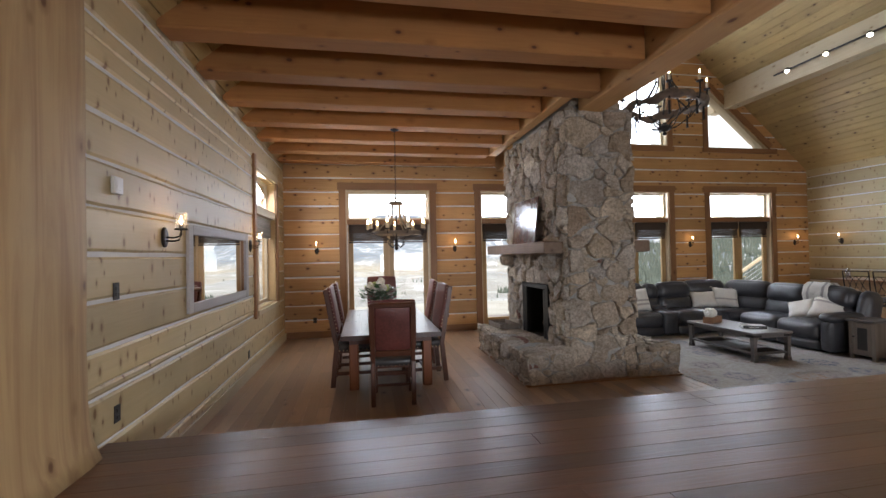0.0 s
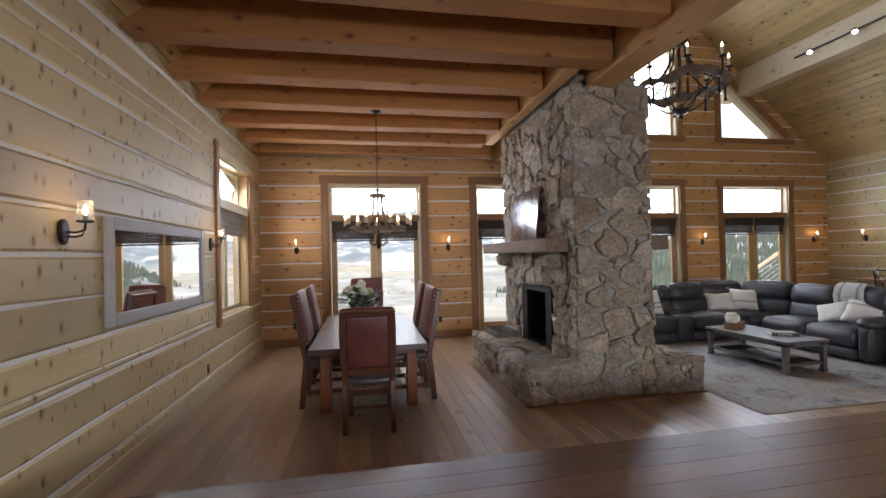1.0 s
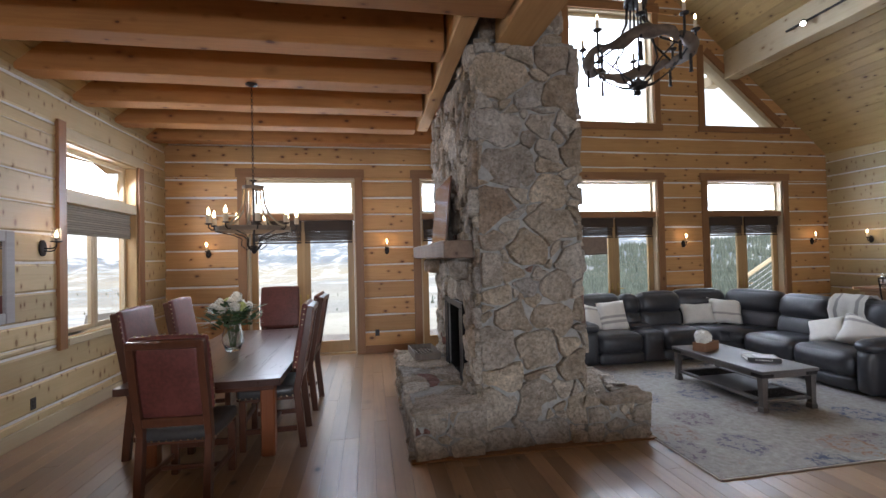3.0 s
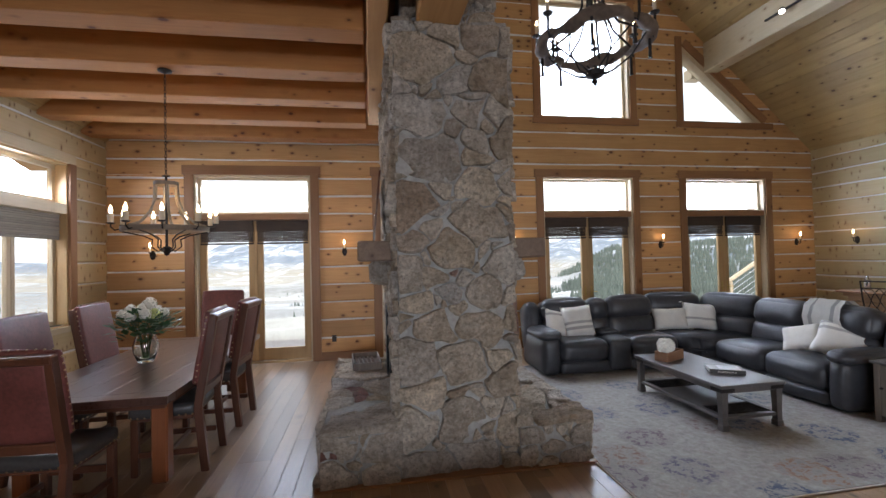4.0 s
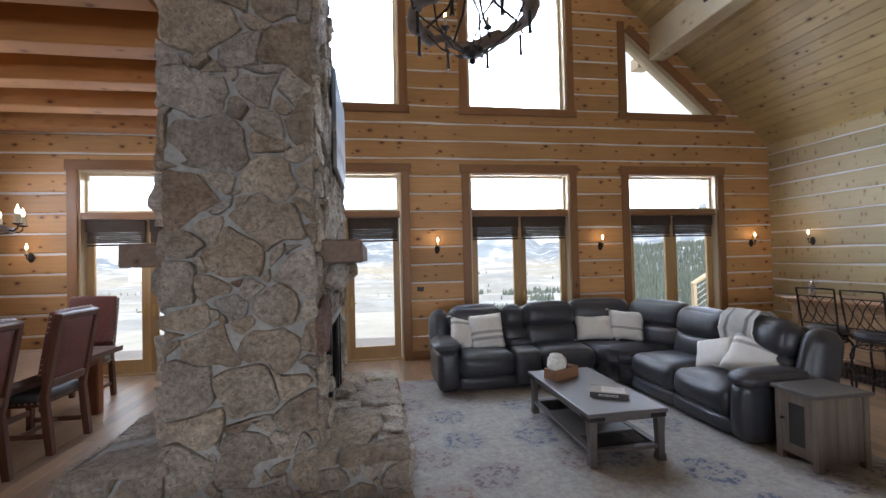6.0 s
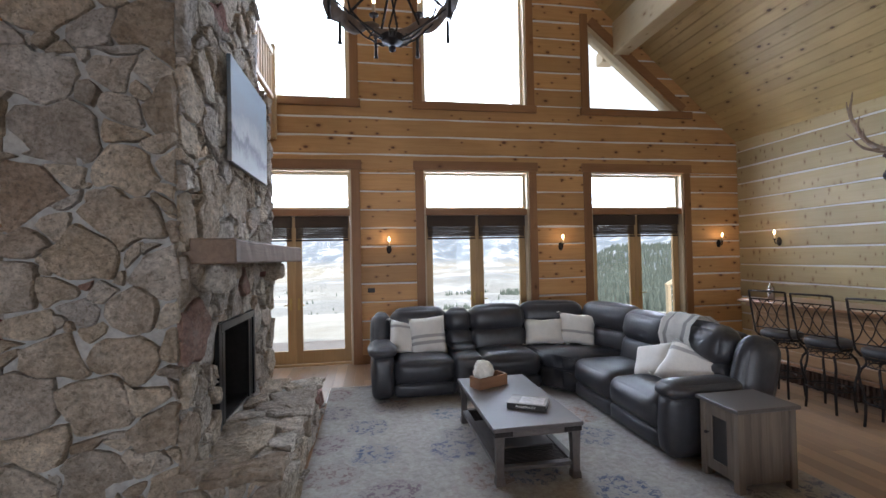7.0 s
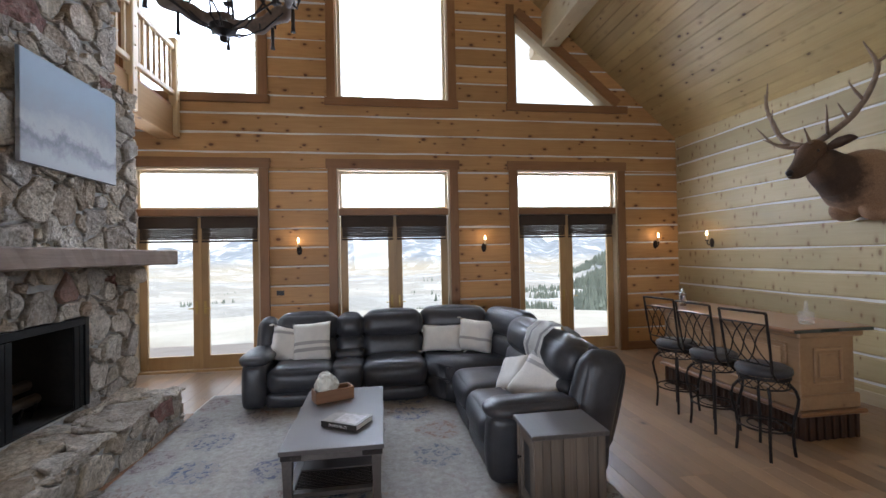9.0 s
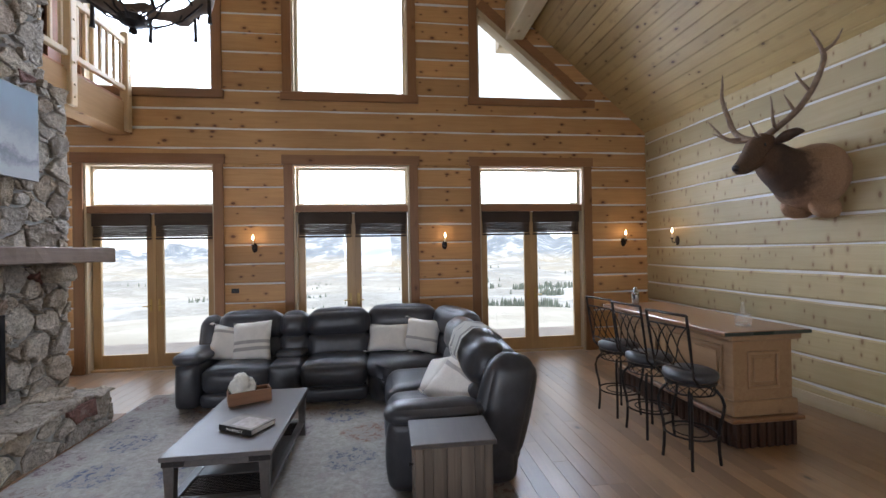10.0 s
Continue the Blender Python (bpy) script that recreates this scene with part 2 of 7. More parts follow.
def boxes(*args, bevel=0.004, m=None):
    bm = bmesh.new()
    for a in args:
        box(bm, *a, bevel=bevel, m=m)
    return bm


def tube(bm, pts, r, sides=8, closed=False, taper=None):
    """A round bar along points."""
    pts = [Vector(q) for q in pts]
    n = len(pts)
    rings = []
    up = Vector((0, 0, 1))
    for i, q in enumerate(pts):
        a = pts[(i - 1) % n] if closed or i > 0 else q
        b = pts[(i + 1) % n] if closed or i < n - 1 else q
        d = (b - a).normalized()
        ref = up if abs(d.z) < 0.95 else Vector((1, 0, 0))
        s = d.cross(ref).normalized()
        t = s.cross(d)
        rr = r if taper is None else r * taper[i]
        rings.append([bm.verts.new(q + (s * math.cos(k * math.tau / sides) + t * math.sin(k * math.tau / sides)) * rr) for k in range(sides)])
    for i in range(n if closed else n - 1):
        A, B = rings[i], rings[(i + 1) % n]
        for k in range(sides):
            bm.faces.new((A[k], A[(k + 1) % sides], B[(k + 1) % sides], B[k]))
    if not closed:
        bm.faces.new(rings[0])
        bm.faces.new(rings[-1][::-1])
    return bm


def lathe(bm, profile, sides=20, m=None, cap=True):
    """A turned shape from (radius, height) pairs."""
    rings = []
    for r, z in profile:
        rings.append([bm.verts.new((max(r, 1e-4) * math.cos(k * math.tau / sides), max(r, 1e-4) * math.sin(k * math.tau / sides), z)) for k in range(sides)])
    for A, B in zip(rings, rings[1:]):
        for k in range(sides):
            bm.faces.new((A[k], A[(k + 1) % sides], B[(k + 1) % sides], B[k]))
    if cap:
        bm.faces.new(rings[0])
        bm.faces.new(rings[-1])
    if m:
        bmesh.ops.transform(bm, matrix=m, verts=[v for r in rings for v in r])
    return bm


def ring_pts(r, z, n=32, cx=0.0, cy=0.0):
    return [(cx + r * math.cos(k * math.tau / n), cy + r * math.sin(k * math.tau / n), z) for k in range(n)]


def structure(name, bm, mat, label, category, smooth=False):
    return tagged(part(name, bm, mat, None, "", smooth), label, category, "", "structure")


# ---- the shell ----
COURSE, FIRST, FIRST_SIDE = 0.3145, 0.082, 0.245
rng = random.Random(4)


def joint_above(z, first):
    """The height of the next joint between two courses over z."""
    return first + (math.floor((z - first) / COURSE + 0.02) + 1) * COURSE


def on_joint(z, first):
    k = (z - first) / COURSE
    return abs(k - round(k)) < 0.02 and z > 0.01


def roof_z(x):
    return RIDGE_Z - PITCH * abs(x - RIDGE_X)


def log_mesh(name, lo0, lo1, hi0, hi1, z0, z1, mat, seed):
    """One squared log along its own x: from lo0 to lo1 at the bottom, hi0 to hi1 at the top, its face towards -y, edges eased and a little wavy."""
    r = random.Random(seed)
    bm = bmesh.new()
    n = max(2, int((max(lo1, hi1) - min(lo0, hi0)) / 0.45))
    h = z1 - z0
    prof = ((0.10, 0.0), (0.012, 0.0), (0.0, 0.018), (0.0, h - 0.018), (0.012, h), (0.10, h))
    rows = []
    for i in range(n + 1):
        f = i / n
        w0, w1, dy = r.uniform(-0.008, 0.008), r.uniform(-0.008, 0.008), r.uniform(-0.005, 0.005)
        row = []
        for y, z in prof:
            k = z / h
            x = (lo0 + (lo1 - lo0) * f) * (1 - k) + (hi0 + (hi1 - hi0) * f) * k
            row.append(bm.verts.new((x, y + dy, z0 + z + (w0 if k < 0.5 else w1))))
        rows.append(row)
    for A, B in zip(rows, rows[1:]):
        for k in range(len(prof) - 1):
            bm.faces.new((A[k], B[k], B[k + 1], A[k + 1]))
    bm.faces.new(rows[0])
    bm.faces.new(rows[-1][::-1])
    return finish(bm, name, mat)


# openings of the north wall: x at the bottom and at the top, z range
DOOR_HALF = 0.955
OPEN_N = [((bx - DOOR_HALF, bx + DOOR_HALF), (bx - DOOR_HALF, bx + DOOR_HALF), 0.0, 3.28) for bx in BAYS]
UP_Z0, UP_Z1 = 4.47, 6.85
OPEN_N += [((bx - DOOR_HALF, bx + DOOR_HALF), (bx - DOOR_HALF, bx + DOOR_HALF), UP_Z0, UP_Z1) for bx in BAYS[1:3]]
TRI_L, TRI_R = 9.04, 10.93
TRI_TOP = UP_Z0 + (TRI_R - TRI_L) * 0.845
OPEN_N.append(((TRI_L, TRI_R), (TRI_L, TRI_L + 0.001), UP_Z0, TRI_TOP))
# raked lights over the tall windows
RAKE = 7.02
OPEN_N.append(((BAYS[2] - DOOR_HALF, BAYS[2] + DOOR_HALF), (BAYS[2] - DOOR_HALF, BAYS[2] - DOOR_HALF + 0.7), RAKE, 8.1))
OPEN_N.append(((BAYS[1] - DOOR_HALF, BAYS[1] + DOOR_HALF), (BAYS[1] + DOOR_HALF - 0.7, BAYS[1] + DOOR_HALF), RAKE, 8.1))


def span_at(o, z):
    (a0, a1), (b0, b1), z0, z1 = o
    k = min(1, max(0, (z - z0) / (z1 - z0)))
    return a0 + (b0 - a0) * k, a1 + (b1 - a1) * k


def cut_course(z0, z1, lo, hi, opens):
    """The pieces of a course that the openings leave: (x at the bottom, x at the top) for both ends."""
    edges = [((lo[0], lo[1]), (hi[0], hi[1]))]
    for o in opens:
        if min(z1, o[3]) - max(z0, o[2]) < 0.05:
            continue
        s0, s1 = span_at(o, max(z0, o[2])), span_at(o, min(z1, o[3]))
        out = []
        for (l0, l1), (h0, h1) in edges:
            if s0[1] <= l0 or s0[0] >= l1:
                out.append(((l0, l1), (h0, h1)))
                continue
            if s0[0] - l0 > 0.05:
                out.append(((l0, s0[0]), (h0, s1[0])))
            if l1 - s0[1] > 0.05:
                out.append(((s0[1], l1), (s1[1], h1)))
        edges = out
    return edges


wall_north = structure("wall_north", bmesh.new(), CHINK, "north gable wall of squared honey pine logs with pale chinking", "log wall")
bm = bmesh.new()
zz = 0.0
course = 0
CUTS = (3.28, UP_Z0, UP_Z1, RAKE)
while zz < RIDGE_Z - 0.1:
    z1 = joint_above(zz, FIRST)
    for edge in CUTS:
        if zz + 0.04 < edge < z1 - 0.04:
            z1 = edge
    half0, half1 = min(EAST - RIDGE_X, (RIDGE_Z - zz) / PITCH + 0.12), min(EAST - RIDGE_X, max(0.02, (RIDGE_Z - z1) / PITCH + 0.12))
    lo = (max(WEST, RIDGE_X - half0 - 0.3), RIDGE_X + half0)
    hi = (max(WEST, RIDGE_X - half1 - 0.3), RIDGE_X + half1)
    lo = (WEST - 0.26 if lo[0] <= WEST else lo[0], EAST + 0.26 if lo[1] >= EAST - 0.01 else lo[1])
    hi = (WEST - 0.26 if hi[0] <= WEST else hi[0], EAST + 0.26 if hi[1] >= EAST - 0.01 else hi[1])
    for (l0, l1), (h0, h1) in cut_course(zz, z1, lo, hi, OPEN_N):
        g0, g1 = (0.015 if on_joint(zz, FIRST) else 0.0), (0.015 if on_joint(z1, FIRST) else 0.0)
        me = log_mesh("log", l0, l1, h0, h1, zz + g0, z1 - g1, PINE, course * 7 + int(l0 * 10))
        ob = new("log", me)
        ob.location = (0, NORTH, 0)
        ob.parent = wall_north
        # chinking behind the log
        quad = [(l0, zz), (l1, zz), (h1, z1), (h0, z1)]
        f = [bm.verts.new((x, NORTH + 0.016, z)) for x, z in quad] + [bm.verts.new((x, NORTH + 0.26, z)) for x, z in quad]
        for idx in ((0, 1, 2, 3), (7, 6, 5, 4), (0, 4, 5, 1), (1, 5, 6, 2), (2, 6, 7, 3), (3, 7, 4, 0)):
            bm.faces.new([f[i] for i in idx])
    zz = z1
    course += 1
wall_north.data = finish(bm, "wall_north", CHINK)


def side_wall(name, label, face_x, sign, y0, y1, top, opens, mat):
    """A log wall along y. sign: the way that its face looks, +1 towards +x."""
    wall = structure(name, bmesh.new(), CHINK, label, "log wall")
    bm = bmesh.new()
    z, c = 0.0, 0
    while z < top - 0.05:
        z1 = min(top, joint_above(z, FIRST_SIDE))
        for o in opens:
            for edge in o[2:]:
                if z + 0.04 < edge < z1 - 0.04:
                    z1 = edge
        for (l0, l1), (h0, h1) in cut_course(z, z1, (y0, y1), (y0, y1), opens):
            me = log_mesh("log", l0, l1, h0, h1, z + (0.013 if on_joint(z, FIRST_SIDE) else 0), z1 - (0.013 if on_joint(z1, FIRST_SIDE) else 0), mat, c * 11 + int(l0 * 10) + 500)
            ob = new("log", me)
            ob.parent = wall
            # the log's own x lies along the wall
            ob.matrix_basis = Matrix(((0, -sign, 0, face_x), (1 if sign > 0 else 1, 0, 0, 0), (0, 0, 1, 0), (0, 0, 0, 1)))
            a, b = face_x - sign * 0.016, face_x - sign * 0.26
            box(bm, min(a, b), max(a, b), l0, l1, z, z1)
        z, c = z1, c + 1
    wall.data = finish(bm, name, CHINK)
    return wall


WIN_W = (7.45, 9.05, 0.95, 3.25)
PINE_SIDE = wood("pine_side_log", (0.56, 0.435, 0.24), (0.48, 0.36, 0.18), (0.2, 0.1, 0.04), 0, 0.5, 0.62, vary=(0.82, 1.1), kscale=6.0, bumps=0.35, hewn=True, flat=True)
# greyer copy for the east wall, its dimmer light darkened into the colour
PINE_GREY_DIM = wood("dim_grey_pine_log", (0.5, 0.4, 0.22), (0.425, 0.325, 0.16), (0.25, 0.15, 0.075), 0, 0.5, 0.55, vary=(0.82, 1.1), kscale=6.0, bumps=0.35, hewn=True, flat=True)
side_wall("wall_east", "side wall of squared pale pine logs with chinking", EAST, -1, SOUTH, NORTH, EAVE, [], PINE_GREY_DIM)
side_wall("wall_west", "side wall of squared pale pine logs with chinking", WEST, 1, SOUTH, NORTH, 4.1, [((WIN_W[0], WIN_W[1]), (WIN_W[0], WIN_W[1]), WIN_W[2], WIN_W[3])], PINE_SIDE)

# south wall, never in view; its window openings are added to let light in
bm = bmesh.new()
xs = [WEST - 0.2, 0.9, 3.1, 5.4, 7.6, 9.1, 11.3, EAST + 0.2]
for i, (a, b) in enumerate(zip(xs, xs[1:])):
    if i % 2 == 0:
        box(bm, a, b, SOUTH - 0.25, SOUTH, 0, 9.6)
    else:
        box(bm, a, b, SOUTH - 0.25, SOUTH, 0, 1.0)
        box(bm, a, b, SOUTH - 0.25, SOUTH, 3.6, 9.6)
structure("wall_south", bm, PINE, "plain unseen pine end wall with added tall window openings", "log wall")

# unseen roof, added to keep direct sun out of the south openings
structure("porch_roof", boxes((WEST - 0.5, EAST + 0.5, SOUTH - 5.5, SOUTH - 0.26, 3.75, 3.9), bevel=0.01), PINE, "plain unseen roof added outside the end wall to block the sun", "roof")

# floors
structure("floor", boxes((WEST - 0.2, EAST + 0.2, SOUTH - 0.2, NORTH + 0.25, -0.12, -0.022), bevel=0), FLOOR, "dark stained wide plank wood floor", "floor")
PLAT_Y, PLAT_Z = 3.38, 0.55
structure("platform", boxes((WEST, EAST, SOUTH, PLAT_Y - 0.035, 0.0, PLAT_Z - 0.022), bevel=0), FLOOR_X, "raised floor of dark reddish wood planks at the room's edge", "platform")

# roof
def slope(name, x0, x1, label):
    bm = bmesh.new()
    t = 0.3
    n = int(abs(x1 - x0) / 0.128)
    ys = [SOUTH - 0.2, NORTH + 0.0]
    for i in range(n):
        a, b = x0 + (x1 - x0) * i / n, x0 + (x1 - x0) * (i + 1) / n
        g = math.copysign(0.0055, b - a)
        za, zb = roof_z(a), roof_z(b)
        prof = [(a + g, za + 0.03), (a + g, roof_z(a + g)), (b - g, roof_z(b - g)), (b - g, zb + 0.03), (b - g, zb + 0.25), (a + g, za + 0.25)]
        rows = [[bm.verts.new((x, y, z)) for x, z in prof] for y in ys]
        for k in range(len(prof) - 1):
            bm.faces.new((rows[0][k], rows[0][k + 1], rows[1][k + 1], rows[1][k]))
        bm.faces.new((rows[0][5], rows[0][0], rows[1][0], rows[1][5]))
        bm.faces.new(rows[0])
        bm.faces.new(rows[1][::-1])
    # the deck over the boards
    quad = [(x0, roof_z(x0) + 0.26), (x1, roof_z(x1) + 0.26), (x1, roof_z(x1) + 0.34), (x0, roof_z(x0) + 0.34)]
    A_, B_ = [[bm.verts.new((x, y, z)) for x, z in quad] for y in (SOUTH - 0.3, NORTH + 0.27)]
    for k in range(4):
        bm.faces.new((A_[k], A_[(k + 1) % 4], B_[(k + 1) % 4], B_[k]))
    bm.faces.new(A_)
    bm.faces.new(B_[::-1])
    return tagged(part(name, bm, CEILING), label, "ceiling", "", "structure")


slope("ceiling_east", RIDGE_X, EAST + 0.2, "sloped ceiling of pale knotty pine boards")
slope("ceiling_west", RIDGE_X, WEST - 0.2, "sloped ceiling of pale knotty pine boards")

# ---- doors, windows, loft, post ----
bm = bmesh.new()
for a, b in ((WEST + 0.02, BAYS[0] - 1.1), (BAYS[0] + 1.1, BAYS[1] - 1.1), (BAYS[1] + 1.1, BAYS[2] - 1.1), (BAYS[2] + 1.1, BAYS[3] - 1.1), (BAYS[3] + 1.1, EAST - 0.02)):
    box(bm, a, b, NORTH - 0.026, NORTH - 0.003, 0.001, 0.15, bevel=0.006)
structure("baseboard_north", bm, TRIM_X, "stained wooden baseboard along the log wall", "baseboard")
structure("baseboard_west", boxes((WEST + 0.003, WEST + 0.03, PLAT_Y + 0.005, NORTH - 0.03, 0.001, 0.15)), PINE_PALE, "pale pine baseboard along the log wall", "baseboard")
structure("baseboard_east", boxes((EAST - 0.03, EAST - 0.003, PLAT_Y + 0.005, NORTH - 0.03, 0.001, 0.15)), PINE_PALE, "pale pine baseboard along the log wall", "baseboard")

PANE_Y = NORTH + 0.15
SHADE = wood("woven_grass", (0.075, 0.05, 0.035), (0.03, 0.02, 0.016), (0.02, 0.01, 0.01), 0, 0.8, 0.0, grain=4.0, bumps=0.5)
BRASS = plain("brass", (0.55, 0.4, 0.16), 0.35, 1.0, 60, 0.1)


def glazing(x0, x1, z0, z1, parent, y=PANE_Y, name="pane"):
    ob = part(name, boxes((x0, x1, y - 0.005, y + 0.005, z0, z1), bevel=0), GLASS, parent)
    ob.visible_shadow = False
    return ob


def casing(parent, bx, half, z0, z1, sill):
    """Stained boards round an opening, on the logs' face."""
    w = 0.145
    part("casing", boxes((bx - half - w, bx - half, NORTH - 0.032, NORTH + 0.012, z0, z1), bevel=0.004), TRIM, parent)
    part("casing", boxes((bx + half, bx + half + w, NORTH - 0.032, NORTH + 0.012, z0, z1), bevel=0.004), TRIM, parent)
    part("head_casing", boxes((bx - half - w - 0.03, bx + half + w + 0.03, NORTH - 0.037, NORTH + 0.012, z1, z1 + 0.16), bevel=0.004), TRIM_X, parent)
    if sill:
        part("window_sill", boxes((bx - half - w - 0.03, bx + half + w + 0.03, NORTH - 0.05, NORTH + 0.012, z0 - 0.13, z0), bevel=0.004), TRIM_X, parent)


def jambs(parent, bx, half, z0, z1, floor=True):
    t = 0.03
    part("jamb", boxes((bx - half, bx - half + t, NORTH + 0.004, NORTH + 0.25, z0, z1), bevel=0.002), JAMB, parent)
    part("jamb", boxes((bx + half - t, bx + half, NORTH + 0.004, NORTH + 0.25, z0, z1), bevel=0.002), JAMB, parent)
    part("head_jamb", boxes((bx - half + t, bx + half - t, NORTH + 0.004, NORTH + 0.25, z1 - t, z1), bevel=0.002), JAMB, parent)
    if floor:
        part("sill_jamb", boxes((bx - half + t, bx + half - t, NORTH + 0.004, NORTH + 0.25, z0, z0 + t), bevel=0.002), JAMB, parent)


def sash(parent, x0, x1, z0, z1, w=0.05, name="sash", mat=None, y=PANE_Y):
    """A glazed frame: four rails and a pane."""
    mat = mat or JAMB
    f = part(name, boxes((x0, x0 + w, y - 0.03, y + 0.03, z0, z1), (x1 - w, x1, y - 0.03, y + 0.03, z0, z1),
                         (x0 + w, x1 - w, y - 0.028, y + 0.028, z0, z0 + w), (x0 + w, x1 - w, y - 0.028, y + 0.028, z1 - w, z1), bevel=0.003), mat, parent)
    glazing(x0 + w - 0.008, x1 - w + 0.008, z0 + w - 0.008, z1 - w + 0.008, f)
    return f


HEAD = 2.5
for i, bx in enumerate(BAYS):
    d = thing("door_%d" % (i + 1), "pair of closed glazed fir patio doors in stained trim", "door", kind="structure")
    casing(d, bx, DOOR_HALF, 0.0, 3.28, False)
    jambs(d, bx, DOOR_HALF, 0.0, 3.28, False)
    part("transom_bar", boxes((bx - DOOR_HALF + 0.03, bx + DOOR_HALF - 0.03, NORTH + 0.01, NORTH + 0.22, HEAD, HEAD + 0.11), bevel=0.004), TRIM_X, d)
    part("threshold", boxes((bx - DOOR_HALF + 0.03, bx + DOOR_HALF - 0.03, NORTH + 0.05, NORTH + 0.25, 0.0, 0.035), bevel=0.004), DOORWOOD, d)
    sash(d, bx - DOOR_HALF + 0.03, bx + DOOR_HALF - 0.03, HEAD + 0.11, 3.25, 0.04, "transom")
    part("astragal", boxes((bx - 0.022, bx + 0.022, PANE_Y - 0.04, PANE_Y - 0.0305, 0.04, HEAD - 0.01), bevel=0.003), DOORWOOD, d)
    for s in (-1, 1):
        a, b = sorted((bx + s * 0.006, bx + s * (DOOR_HALF - 0.04)))
        w = 0.115
        leaf = part("door_leaf", boxes((a, a + w, PANE_Y - 0.03, PANE_Y + 0.03, 0.04, HEAD - 0.01), (b - w, b, PANE_Y - 0.03, PANE_Y + 0.03, 0.04, HEAD - 0.01),
                                       (a + w, b - w, PANE_Y - 0.028, PANE_Y + 0.028, 0.04, 0.25), (a + w, b - w, PANE_Y - 0.028, PANE_Y + 0.028, HEAD - 0.13, HEAD - 0.01), bevel=0.004), DOORWOOD, d)
        glazing(a + w - 0.008, b - w + 0.008, 0.24, HEAD - 0.12, leaf)
        hb = bmesh.new()
        hx = bx + s * 0.065
        box(hb, hx - 0.02, hx + 0.02, PANE_Y - 0.042, PANE_Y - 0.03, 0.93, 1.13, bevel=0.005)
        tube(hb, [(hx, PANE_Y - 0.04, 1.02), (hx, PANE_Y - 0.085, 1.02), (hx + s * 0.1, PANE_Y - 0.085, 1.015)], 0.009, 8)
        part("handle", hb, BRASS, leaf, "brass lever handle")
        # the shade, folded up over the glass
        sh = thing("woven_shade", "dark woven grass shade drawn up over a door's glass", "blind", (0, 0, 0), group="door shades")
        y = PANE_Y - 0.05
        drop = HEAD - 0.40
        for k in range(12):
            z = HEAD - 0.03 - k * 0.029
            part("slat", boxes((a + 0.03, b - 0.03, y - 0.012 - 0.01 * (k % 3 == 1), y + 0.004, z - 0.027, z), bevel=0.004), SHADE, sh)
        part("valance", boxes((a + 0.02, b - 0.02, y - 0.035, y - 0.014, HEAD - 0.2, HEAD - 0.005), bevel=0.004), SHADE, sh)
        part("bottom_bar", boxes((a + 0.025, b - 0.025, y - 0.02, y + 0.002, drop - 0.02, drop + 0.01), bevel=0.005), SHADE, sh)
for i, bx in enumerate(BAYS[1:3]):
    wdw = thing("window_%d" % (i + 1), "tall fixed gable window in stained trim", "window", kind="structure")
    casing(wdw, bx, DOOR_HALF, UP_Z0, UP_Z1, True)
    jambs(wdw, bx, DOOR_HALF, UP_Z0, UP_Z1)
    sash(wdw, bx - DOOR_HALF + 0.03, bx + DOOR_HALF - 0.03, UP_Z0 + 0.03, UP_Z1 - 0.03, 0.05)


def bar_between(bm, p, q, y0, y1, w):
    """A board from p to q in the wall's plane, w wide to the right of its way."""
    p, q = Vector((p[0], 0, p[1])), Vector((q[0], 0, q[1]))
    d = (q - p).normalized()
    nrm = Vector((d.z, 0, -d.x)) * w
    quad = (p, q, q + nrm, p + nrm)
    f = [bm.verts.new((v.x, y0, v.z)) for v in quad] + [bm.verts.new((v.x, y1, v.z)) for v in quad]
    for idx in ((0, 1, 2, 3), (7, 6, 5, 4), (0, 4, 5, 1), (1, 5, 6, 2), (2, 6, 7, 3), (3, 7, 4, 0)):
        bm.faces.new([f[k] for k in idx])
    return bm


tri = thing("window_3", "triangular fixed gable window under the roof slope", "window", kind="structure")
part("casing", boxes((TRI_L - 0.145, TRI_L, NORTH - 0.032, NORTH + 0.012, UP_Z0, TRI_TOP + 0.17), bevel=0.004), TRIM, tri)
part("window_sill", boxes((TRI_L - 0.175, TRI_R + 0.24, NORTH - 0.05, NORTH + 0.012, UP_Z0 - 0.13, UP_Z0), bevel=0.004), TRIM_X, tri)
part("raked_casing", bar_between(bmesh.new(), (TRI_R + 0.02, UP_Z0), (TRI_L, TRI_TOP), NORTH - 0.034, NORTH + 0.012, 0.15), TRIM_X, tri)
part("jamb", boxes((TRI_L, TRI_L + 0.03, NORTH + 0.004, NORTH + 0.25, UP_Z0, TRI_TOP), bevel=0), JAMB, tri)
part("raked_jamb", bar_between(bmesh.new(), (TRI_L, TRI_TOP), (TRI_R, UP_Z0), NORTH + 0.004, NORTH + 0.25, 0.09), JAMB, tri)
bm = bmesh.new()
fa = [bm.verts.new((x, PANE_Y, z)) for x, z in ((TRI_L, UP_Z0), (TRI_R, UP_Z0), (TRI_L, TRI_TOP))]
fb_ = [bm.verts.new((v.co.x, PANE_Y + 0.01, v.co.z)) for v in fa]
bm.faces.new(fa)
bm.faces.new(fb_[::-1])
for k in range(3):
    bm.faces.new((fa[k], fb_[k], fb_[(k + 1) % 3], fa[(k + 1) % 3]))
part("pane", bm, GLASS, tri).visible_shadow = False
